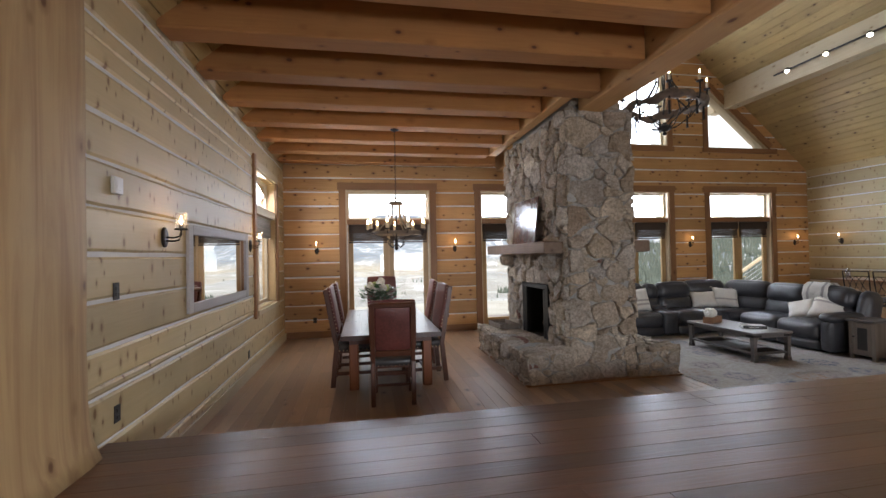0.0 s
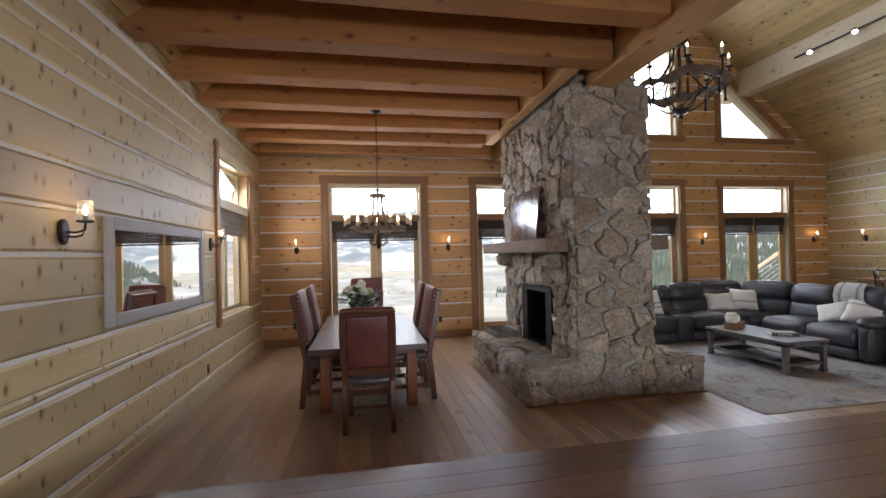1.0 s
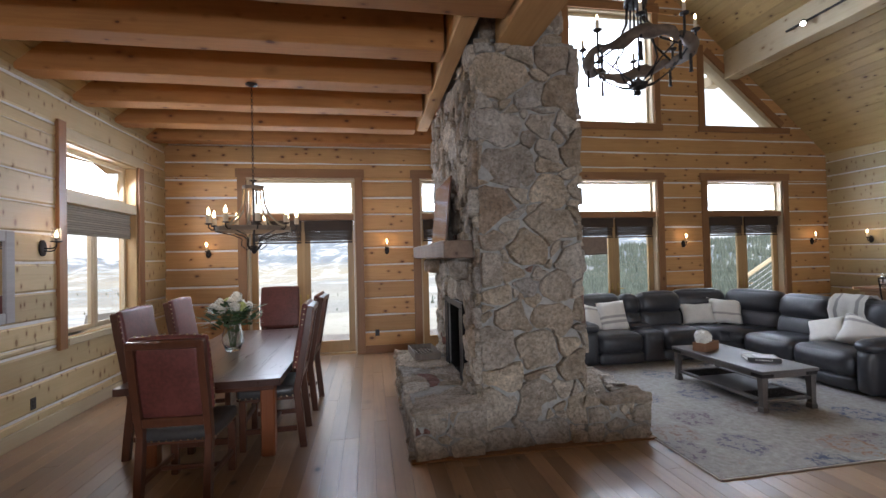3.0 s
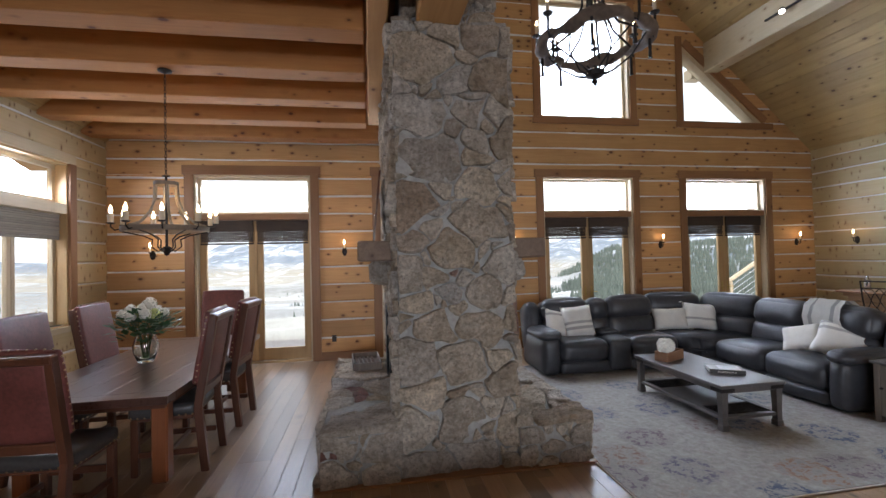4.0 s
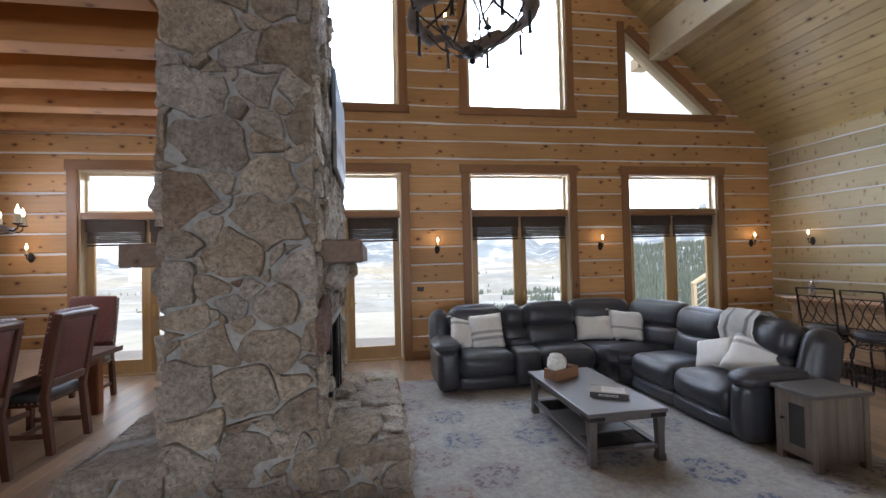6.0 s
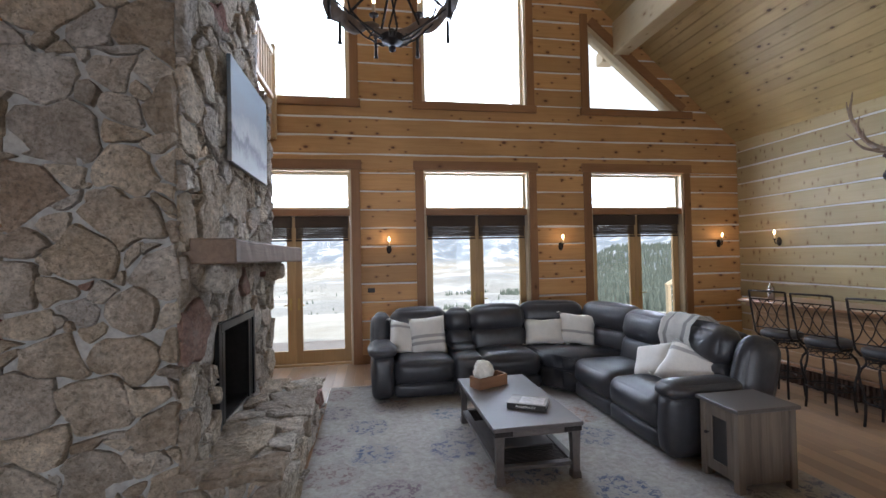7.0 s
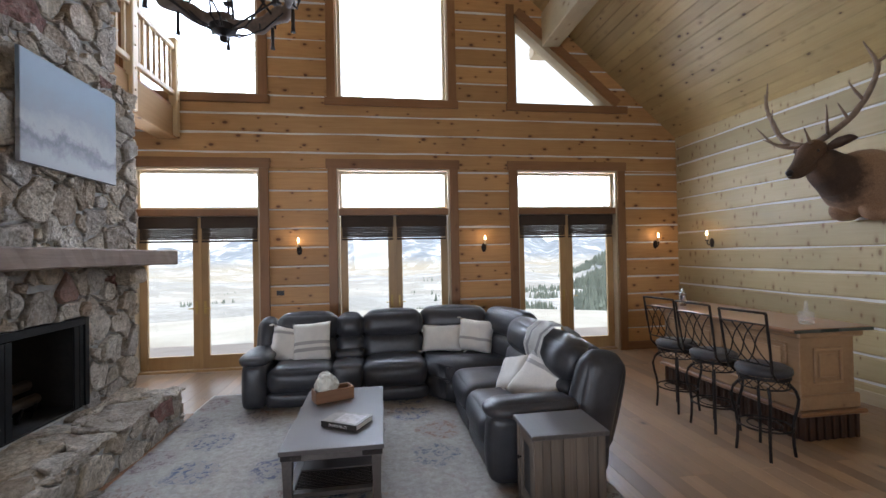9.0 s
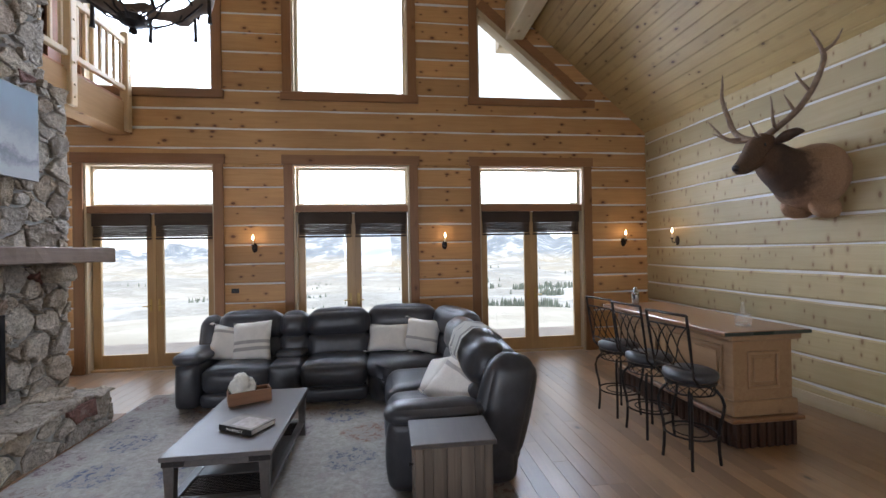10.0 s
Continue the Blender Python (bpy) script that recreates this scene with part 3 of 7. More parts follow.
for i, bx in enumerate(BAYS[1:3]):
    rk = thing("window_%d" % (i + 4), "raked fixed light over the tall gable window", "window", kind="structure")
    s = 1 if i else -1
    part("raked_casing", bar_between(bmesh.new(), *(((bx + 0.97, RAKE), (bx - 0.955 + 0.7, 8.1)) if s > 0 else ((bx + 0.955 - 0.7, 8.1), (bx - 0.97, RAKE))), NORTH - 0.034, NORTH + 0.012, 0.15), TRIM_X, rk)
    part("window_sill", boxes((bx - 1.1, bx + 1.1, NORTH - 0.05, NORTH + 0.25, RAKE - 0.02, RAKE + 0.03), bevel=0.004), TRIM_X, rk)

# west window: a raised light over two casements
y0, y1, z0, z1 = WIN_W
ww = thing("window_6", "side window with two casements and a light above", "window", kind="structure")
X = WEST
part("casing", boxes((X - 0.01, X + 0.035, y0 - 0.13, y0, z0 - 0.13, z1 + 0.2), bevel=0.004), TRIM, ww)
part("casing", boxes((X - 0.01, X + 0.035, y1, y1 + 0.14, z0 - 0.02, z1), bevel=0.004), TRIM, ww)
part("head_casing", boxes((X - 0.01, X + 0.03, y0, y1 + 0.14, z1, z1 + 0.14), bevel=0.004), PINE_PALE, ww)
part("window_sill", boxes((X - 0.01, X + 0.05, y0, y1 + 0.12, z0 - 0.1, z0 - 0.02), bevel=0.004), PINE_PALE, ww)
part("jamb", boxes((X - 0.25, X, y0, y1, z0 - 0.03, z0), (X - 0.25, X, y0, y1, z1 - 0.03, z1), (X - 0.25, X, y0, y0 + 0.03, z0, z1 - 0.03), (X - 0.25, X, y1 - 0.03, y1, z0, z1 - 0.03), bevel=0.002), DOORWOOD, ww)
part("transom_bar", boxes((X - 0.22, X + 0.004, y0 + 0.03, y1 - 0.03, 2.52, 2.66), bevel=0.004), PINE_PALE, ww)


def side_sash(a, b, c, d):
    x = X - 0.17
    w = 0.06
    f = part("sash", boxes((x - 0.03, x + 0.03, a, a + w, c, d), (x - 0.03, x + 0.03, b - w, b, c, d), (x - 0.028, x + 0.028, a + w, b - w, c, c + w), (x - 0.028, x + 0.028, a + w, b - w, d - w, d), bevel=0.003), JAMB, ww)
    g = part("pane", boxes((x - 0.004, x + 0.004, a + w - 0.008, b - w + 0.008, c + w - 0.008, d - w + 0.008), bevel=0), GLASS, f)
    g.visible_shadow = False


side_sash(y0 + 0.03, y1 - 0.03, 2.66, z1 - 0.03)
side_sash(y0 + 0.03, (y0 + y1) / 2 - 0.003, z0, 2.52)
side_sash((y0 + y1) / 2 + 0.003, y1 - 0.03, z0, 2.52)
sh = thing("woven_shade", "grey-brown woven shade drawn up over the side window", "blind")
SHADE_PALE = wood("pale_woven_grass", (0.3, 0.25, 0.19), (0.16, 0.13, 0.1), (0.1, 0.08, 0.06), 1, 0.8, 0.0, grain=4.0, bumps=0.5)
for k in range(12):
    z = 2.51 - k * 0.03
    part("slat", boxes((X - 0.1, X - 0.075 + 0.008 * (k % 3 == 0), y0 + 0.05, y1 - 0.05, z - 0.028, z), bevel=0.004), SHADE_PALE, sh)

# ---- loft ----
JOISTS = [9.45 - 0.866 * k for k in range(14)]


def timber(name, x0, x1, y0, y1, z0, z1, mat, label, seed=0):
    """A sawn beam with eased, slightly uneven edges."""
    bm = boxes((x0, x1, y0, y1, z0, z1), bevel=0.013)
    long = 0 if x1 - x0 > y1 - y0 else 1
    L = (x1 - x0) if long == 0 else (y1 - y0)
    es = [e for e in bm.edges if abs((e.verts[0].co - e.verts[1].co)[long]) > L * 0.8]
    bmesh.ops.subdivide_edges(bm, edges=es, cuts=max(2, int(L / 0.5)), use_grid_fill=True)
    for v in bm.verts:
        w = noise.noise_vector((v.co * 1.7 + Vector((seed * 3.1, seed, 0)))) * 0.008
        w[long] = 0
        v.co += w
    return tagged(part(name, bm, mat), label, "beam", "", "structure")


for i, y in enumerate(JOISTS):
    if y > SOUTH + 0.2:
        j = timber("joist_%d" % i, WEST + 0.01, 2.56 if 5.3 < y < 9 else 2.97, y - 0.135, y + 0.135, 3.765, 4.155, BEAM, "heavy sawn fir joist under the loft", i)
        j["group"] = "loft joists"
timber("girder", 2.99, 3.36, SOUTH, 5.6, 3.72, 4.155, BEAM_Y, "heavy fir girder carrying the loft's edge", 30)
timber("trimmer", 2.585, 2.76, 5.27, 8.6, 3.78, 4.15, BEAM_Y, "fir trimmer beam beside the chimney", 31)
timber("loft_edge_beam", 3.16, 3.465, 8.15, NORTH - 0.01, 3.72, 4.2, BEAM_Y, "pale fir beam along the loft's open edge", 32)
bm = bmesh.new()
nb = 40
for k in range(nb):
    a = WEST + (3.44 - WEST) * k / nb
    b = WEST + (3.44 - WEST) * (k + 1) / nb
    if b > 2.76 and a < 3.44:
        box(bm, a + 0.004, b - 0.004, SOUTH, 5.58, 4.165, 4.2)
        box(bm, a + 0.004, b - 0.004, 8.15, NORTH - 0.005, 4.205, 4.24)
    else:
        box(bm, a + 0.004, b - 0.004, SOUTH, NORTH - 0.005, 4.165, 4.2)
box(bm, WEST, 2.76, SOUTH, NORTH - 0.005, 4.206, 4.25)
box(bm, 2.76, 3.44, SOUTH, 5.58, 4.206, 4.25)
box(bm, 2.765, 2.9, 5.59, 8.14, 4.207, 4.249)
DECKWOOD = wood("loft_deck", (0.32, 0.12, 0.038), (0.22, 0.08, 0.026), (0.12, 0.05, 0.02), 1, 0.5, 0.3)
structure("loft_floor", bm, DECKWOOD, "reddish board floor of the loft above the joists", "floor")

rail = thing("loft_railing", "pale peeled wood railing with square balusters on the loft", "railing")
RAILWOOD = wood("railing_pine", (0.72, 0.55, 0.33), (0.6, 0.42, 0.22), (0.36, 0.18, 0.07), 2, 0.45, 0.3)
for y in (6.05, 7.36, 8.67, 9.86):
    nb_ = boxes((3.40, 3.52, y - 0.06, y + 0.06, 3.75 if y > 8.2 else 4.25, 5.28), bevel=0.012)
    if y > 8.2:
        for zz_ in (3.86, 4.02, 4.3, 4.6, 4.85):
            tube(nb_, [(3.5, y, zz_), (3.535, y, zz_)], 0.016, 8)
    part("newel_post", nb_, RAILWOOD, rail)
for a, b in ((6.11, 7.3), (7.42, 8.61), (8.73, 9.8)):
    part("top_rail", boxes((3.42, 3.5, a, b, 5.08, 5.17), bevel=0.01), RAILWOOD, rail)
    part("bottom_rail", boxes((3.425, 3.495, a, b, 4.36, 4.44), bevel=0.01), RAILWOOD, rail)
    n = 7
    for k in range(n):
        y = a + (b - a) * (k + 0.5) / n
        part("baluster", boxes((3.44, 3.48, y - 0.02, y + 0.02, 4.44, 5.08), bevel=0.006), RAILWOOD, rail)

bc = thing("bookcase", "reddish-brown wooden bookcase with dark books on the loft", "bookcase")
CASEWOOD = wood("bookcase_wood", (0.24, 0.1, 0.045), (0.15, 0.058, 0.026), (0.07, 0.025, 0.012), 2, 0.45, 0.1)
for x in (1.2, 1.88, 2.56):
    part("side_panel", boxes((x, x + 0.035, 9.55, 9.93, 4.251, 6.2), bevel=0.004), CASEWOOD, bc)
for z in (4.28, 4.7, 5.12, 5.54, 5.96, 6.17):
    for x in (1.236, 1.916):
        part("shelf", boxes((x, x + 0.643, 9.56, 9.92, z, z + 0.028), bevel=0.003), CASEWOOD, bc)
part("back_panel", boxes((1.236, 2.559, 9.925, 9.94, 4.26, 6.19), bevel=0), CASEWOOD, bc)
BINDING = plain("dark_binding", (0.07, 0.06, 0.05), 0.6, 0, 20, 0.5, 0.1)
brng = random.Random(3)
for z in (4.309, 4.729, 5.149, 5.569):
    for x0 in (1.25, 1.93):
        x = x0
        while x < x0 + 0.42:
            w = brng.uniform(0.025, 0.05)
            bb = thing("shelved_book", "dark cloth-bound book standing on the loft's bookcase", "book", (x, 9.6, z), group="books on the loft")
            part("block", boxes((0, w - 0.002, 0, brng.uniform(0.16, 0.22), 0, brng.uniform(0.2, 0.3)), bevel=0.003), BINDING, bb)
            x += w
timber("purlin", 9.55, 9.87, SOUTH, NORTH - 0.005, 5.51, 6.12, PINE_PALE, "pale round-edged roof purlin", 40)
# log post at the platform's corner
bm = bmesh.new()
rows = []
for k in range(29):
    z = PLAT_Z + (4.15 - PLAT_Z) * k / 28
    flare = 0.05 * math.exp(-(z - PLAT_Z) / 0.12)
    row = []
    for j in range(28):
        q = j * math.tau / 28
        ca, sa = math.cos(q), math.sin(q)
        p = 1 / (abs(ca) ** 5 + abs(sa) ** 5) ** 0.2
        # flats left by the axe
        p *= 1 + 0.018 * noise.noise((ca * 2.2, sa * 2.2, z * 1.3)) + 0.012 * noise.noise((ca * 6, sa * 6, z * 4))
        row.append(bm.verts.new((-1.93 + (0.315 + flare) * p * ca, 2.75 + (0.47 + flare) * p * sa, z)))
    rows.append(row)
for P, Q in zip(rows, rows[1:]):
    for j in range(28):
        bm.faces.new((P[j], P[(j + 1) % 28], Q[(j + 1) % 28], Q[j]))
bm.faces.new(rows[0])
bm.faces.new(rows[-1])
POSTWOOD = wood("post_log", (0.52, 0.35, 0.17), (0.26, 0.12, 0.04), (0.14, 0.06, 0.02), 2, 0.6, 0.5, grain=0.5, bumps=0.5)
structure("post", bm, POSTWOOD, "thick hewn log post standing at the platform's edge", "post", True)
structure("platform_nosing", boxes((WEST, EAST, PLAT_Y - 0.035, PLAT_Y, 0.0, PLAT_Z - 0.024), bevel=0.003), FLOOR_X, "wooden riser of the raised floor", "riser")

# ---- outside ----
DECK = wood("deck_boards", (0.42, 0.37, 0.33), (0.3, 0.26, 0.23), (0.2, 0.16, 0.13), 0, 0.8, 0.1)
bm = bmesh.new()
for k in range(16):
    box(bm, -6, 17, NORTH + 0.27 + k * 0.15, NORTH + 0.27 + k * 0.15 + 0.14, -0.1, -0.06)
structure("deck", bm, DECK, "weathered grey plank deck outside the doors", "deck")
bm = bmesh.new()
for k in range(26):
    box(bm, WEST - 0.27 - (k + 1) * 0.15, WEST - 0.27 - k * 0.15 - 0.01, 4.0, NORTH + 0.26, -0.1, -0.06)
structure("deck_west", bm, DECK, "weathered grey plank deck outside the side window", "deck")
structure("porch_roof_west", boxes((WEST - 2.4, WEST - 0.27, 4.0, NORTH + 0.5, 3.42, 3.55), (WEST - 2.4, WEST - 2.2, 4.0, NORTH + 0.5, 3.2, 3.42), bevel=0.01), BEAM_Y, "brown timber porch roof outside the side window", "roof")
SLING = plain("grey_sling_cloth", (0.5, 0.48, 0.45), 0.8, 0, 60, 0.1, 0.2)
FRAMEPALE = plain("pale_metal_frame", (0.5, 0.48, 0.45), 0.4, 0.6, 40, 0.1, 0)


def patio_chair(at, turn):
    """A sling chair on the deck; the sitter faces +y."""
    pc = thing("patio_chair", "pale grey sling patio chair standing on the deck", "chair", at, turn, group="chairs on the deck")
    for q in (-0.27, 0.27):
        part("side_frame", tube(bmesh.new(), [(q, 0.32, 0.0), (q, 0.3, 0.42), (q, -0.2, 0.36), (q, -0.42, 0.98)], 0.014, 7), FRAMEPALE, pc)
        part("back_leg", tube(bmesh.new(), [(q, -0.2, 0.36), (q, -0.36, 0.0)], 0.014, 7), FRAMEPALE, pc)
        part("arm_rest", tube(bmesh.new(), [(q, 0.3, 0.42), (q, 0.26, 0.62), (q, -0.28, 0.6)], 0.014, 7), FRAMEPALE, pc)
    bm = bmesh.new()
    rows_ = [[bm.verts.new((x, y, z)) for x in (-0.255, 0.0, 0.255)] for y, z in ((0.3, 0.42), (0.05, 0.37), (-0.2, 0.36), (-0.31, 0.65), (-0.42, 0.97))]
    for P, Q in zip(rows_, rows_[1:]):
        for k in range(2):
            bm.faces.new((P[k], P[k + 1], Q[k + 1], Q[k]))
    bmesh.ops.solidify(bm, geom=bm.faces[:], thickness=0.012)
    part("sling", bm, SLING, pc)


patio_chair((-3.25, 10.6, -0.06), 60)
patio_chair((-2.75, 11.4, -0.06), 75)
bm = bmesh.new()
for s in (-1, 1):
    e = EAST + 0.9 if s > 0 else WEST - 0.9
    quad = [(RIDGE_X, RIDGE_Z + 0.02), (e, RIDGE_Z - PITCH * abs(e - RIDGE_X) + 0.02)]
    for y_a, y_b in ((NORTH + 0.27, NORTH + 0.55),):
        f = [bm.verts.new((x, y, z + t)) for t in (0, 0.2) for y in (y_a, y_b) for x, z in quad]
        for idx in ((0, 1, 3, 2), (4, 6, 7, 5), (0, 4, 5, 1), (2, 3, 7, 6), (1, 5, 7, 3), (0, 2, 6, 4)):
            bm.faces.new([f[k] for k in idx])
structure("roof_overhang", bm, CEILING, "pale pine soffit of the roof's overhang", "soffit")
ov = thing("rafter_tail", "squared purlin end under the roof's overhang", "beam")
part("end", boxes((9.5, 9.8, NORTH + 0.27, NORTH + 0.52, 5.5, 5.74), bevel=0.01), JAMB, ov)


def blend(knots, q):
    """A smooth value between (place, value) pairs."""
    if q <= knots[0][0]:
        return knots[0][1]
    for (p0, v0), (p1, v1) in zip(knots, knots[1:]):
        if q <= p1:
            f = (q - p0) / (p1 - p0)
            return v0 + (v1 - v0) * f * f * (3 - 2 * f)
    return knots[-1][1]


def wooded(bearing):
    """How far a bearing, in degrees east of north, lies in the wooded valley side."""
    return blend(((23, 0), (32, 1), (70, 1), (85, 0)), bearing)


def land(x, y):
    """The hillside round the house: a level lawn, a valley, rolling hills, and mountains that rise to the north-east."""
    r, bearing = math.hypot(x - 5, y - 3), math.degrees(math.atan2(x - 5, y - 3))
    if r < 16:
        return -0.7
    peak = blend(((-60, 0.6), (-28, 0.3), (-14, 1.6), (-6, 2.6), (3, 4.6), (11, 4.8), (18, 4.8), (22, 1.4), (27, 3.2), (40, 4.4), (70, 2)), bearing)
    w = wooded(bearing)
    open_hill = ((16, -8.8), (24, -7.2), (60, -11), (150, -9.5), (350, -5.4), (700, -3.3), (1300, -2.3), (1800, -2.0), (2600, peak * 0.55 - 0.6), (3400, peak), (4300, peak - 1.5))
    wood_hill = ((16, -8.8), (24, -7.2), (60, -11), (150, -9.0), (350, -4.4), (650, -0.3 + 0.05 * max(0, bearing - 25)), (850, -1.0), (1500, -0.6), (2200, 0), (3300, peak), (4300, peak - 1.5))
    lr = math.log(r)
    e = blend([(math.log(k), v) for k, v in open_hill], lr) * (1 - w) + blend([(math.log(k), v) for k, v in wood_hill], lr) * w
    far = min(1, max(0, (r - 60) / 500))
    e += far * 1.5 * noise.fractal((x / 420, y / 420, 0.3), 0.9, 2.0, 5) + min(1, max(0, (r - 2000) / 1200)) * 1.6 * noise.fractal((x / 800, y / 800, 3.7), 0.8, 2.1, 6)
    return 1.8 + r * math.tan(radians(e))


bm = bmesh.new()
A, R = 360, 84
radii = [10 * (430 ** (k / (R - 1))) for k in range(R)]
rows = []
for k in range(A):
    a = math.tau * k / A
    rows.append([bm.verts.new((5 + r * math.cos(a), 3 + r * math.sin(a), land(5 + r * math.cos(a), 3 + r * math.sin(a)))) for r in radii])
for k in range(A):
    P, Q = rows[k], rows[(k + 1) % A]
    for j in range(R - 1):
        bm.faces.new((P[j], P[j + 1], Q[j + 1], Q[j]))
mid = bm.verts.new((5, 3, -0.75))
for k in range(A):
    bm.faces.new((mid, rows[k][0], rows[(k + 1) % A][0]))
m, n, l, p = material("winter_grassland")
v = coords(n, l, (1, 1, 1), "Object", False)
f1 = noise_tex(n, l, v, 0.012, 8, 0.65)
f2 = noise_tex(n, l, v, 0.35, 5, 0.6)
r1 = ramp(n, [(0.34, (0.46, 0.43, 0.365)), (0.46, (0.36, 0.335, 0.28)), (0.55, (0.45, 0.43, 0.38)), (0.62, (0.68, 0.685, 0.7))])
l.new(f1, r1.inputs[0])
# the ground is a paler cream round the house, fading out by 110 m
ln = n.new("ShaderNodeVectorMath")
ln.operation = "LENGTH"
l.new(v, ln.inputs[0])
near = n.new("ShaderNodeMapRange")
near.inputs["From Min"].default_value, near.inputs["From Max"].default_value = 30, 110
near.inputs["To Min"].default_value, near.inputs["To Max"].default_value = 0.6, 0.0
l.new(ln.outputs["Value"], near.inputs["Value"])
# high ground turns blue-grey: distance haze put into the colour, with snow
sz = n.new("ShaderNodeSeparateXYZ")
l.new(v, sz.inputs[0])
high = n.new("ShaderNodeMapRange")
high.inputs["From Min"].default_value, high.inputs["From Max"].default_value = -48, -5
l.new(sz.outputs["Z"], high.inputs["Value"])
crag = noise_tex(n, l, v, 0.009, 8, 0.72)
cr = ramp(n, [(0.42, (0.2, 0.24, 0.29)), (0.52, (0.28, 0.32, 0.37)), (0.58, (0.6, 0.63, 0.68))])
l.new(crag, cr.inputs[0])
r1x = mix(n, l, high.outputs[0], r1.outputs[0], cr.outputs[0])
base_ = mix(n, l, near.outputs[0], r1x, (0.6, 0.56, 0.47))
r2 = ramp(n, [(0.35, (0.7, 0.66, 0.6)), (0.7, (1.1, 1.1, 1.08))])
l.new(f2, r2.inputs[0])
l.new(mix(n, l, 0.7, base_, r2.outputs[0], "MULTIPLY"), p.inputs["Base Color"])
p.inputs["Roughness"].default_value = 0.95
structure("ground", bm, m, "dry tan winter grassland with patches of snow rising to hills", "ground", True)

# distance haze is mixed into this green, which lightens and greys it
CONIFER = plain("conifer_green", (0.14, 0.165, 0.135), 0.9, 0, 0.4, 0.4, 0)
tr = random.Random(11)
verts, faces = [], []
count = 0
while count < 12000:
    bearing, r = tr.uniform(-70, 70), 170 * (5.2 ** tr.random())
    x, y = 5 + r * math.sin(radians(bearing)), 3 + r * math.cos(radians(bearing))
    w = wooded(bearing + 4 * noise.noise((r / 90, 1.0, 2.0)))
    # the wood stands close on the valley side, in clumps by the meadow, thin elsewhere
    clump = noise.noise((x / 46, y / 46, 9.0)) + 0.35 * noise.noise((x / 13, y / 13, 4.0))
    if w > 0.4:
        keep = 0.95 if 210 < r < 760 else 0.03
    elif 9 < bearing < 27:
        keep = 0.8 if clump > 0.36 and 180 < r < 420 else 0.004
    else:
        keep = 0.28 if clump > 0.38 and r < 600 else 0.004
    if tr.random() > keep:
        continue
    h, z = (tr.uniform(5, 10) if w > 0.4 else tr.uniform(2.5, 6) if bearing > 5 else tr.uniform(1.2, 3.6)), land(x, y) - 0.3
    for lo, hi, rad in ((0.04, 0.55, 0.23), (0.3, 0.8, 0.17), (0.58, 1.0, 0.1)):
        b = len(verts)
        ph = tr.random()
        for k in range(6):
            q = (k + ph) * math.tau / 6
            rr = h * rad * tr.uniform(0.7, 1.2)
            verts.append((x + rr * math.cos(q), y + rr * math.sin(q), z + h * lo))
        verts.append((x, y, z + h * hi))
        faces += [(b + k, b + (k + 1) % 6, b + 6) for k in range(6)]
    count += 1
me = bpy.data.meshes.new("conifers")
me.from_pydata(verts, [], faces)
me.materials.append(CONIFER)
tagged(new("conifer_woods", me), "scattered dark green conifers on the far hillsides", "trees", "", "stuff")

# ---- fireplace ----
srng = random.Random(21)


def clip(poly, p, nrm):
    """The part of a polygon on the inner side of a line through p."""
    out = []
    for i, a in enumerate(poly):
        b = poly[(i + 1) % len(poly)]
        da, db = (a - p).dot(nrm), (b - p).dot(nrm)
        if da <= 0:
            out.append(a)
        if da * db < 0:
            out.append(a + (b - a) * (da / (da - db)))
    return out


def cells(w, h, cw, ch):
    """Irregular pieces that fill a rectangle: large and small sites, each keeping the ground that is nearest by its own size."""
    k = cw / ch
    H = h * k
    sites = []
    for size, tries in ((0.74, 14), (0.52, 40), (0.34, 150), (0.2, 420)):
        for _ in range(int(tries * max(1.0, w * H / (cw * cw * 9)))):
            r = cw * size * srng.uniform(0.8, 1.15)
            p = Vector((srng.uniform(0, w), srng.uniform(0, H)))
            if all((p - q).length > (r + e) * srng.uniform(0.66, 0.86) for q, e in sites):
                sites.append((p, r))
    done = []
    for i, (p, r) in enumerate(sites):
        poly = [Vector((0, 0)), Vector((w, 0)), Vector((w, H)), Vector((0, H))]
        for j, (q, e) in enumerate(sites):
            d = q - p
            L = d.length
            if i == j or L > 3.2 * cw or not poly:
                continue
            # the joint leans a little, by an angle that both its stones share
            lean = 0.42 * math.sin(37.0 * (p.x + q.x) + 53.0 * (p.y + q.y))
            c_, s_ = math.cos(lean), math.sin(lean)
            nrm = Vector((d.x * c_ - d.y * s_, d.x * s_ + d.y * c_)) / L
            poly = clip(poly, p + d * (0.5 + (r * r - e * e) / (2 * L * L)), nrm)
        if len(poly) > 2:
            x0, x1 = min(v.x for v in poly), max(v.x for v in poly)
            y0, y1 = min(v.y for v in poly), max(v.y for v in poly)
            if x1 - x0 > 0.04 and y1 - y0 > 0.04:
                done.append([Vector((v.x, v.y / k)) for v in poly])
    return done


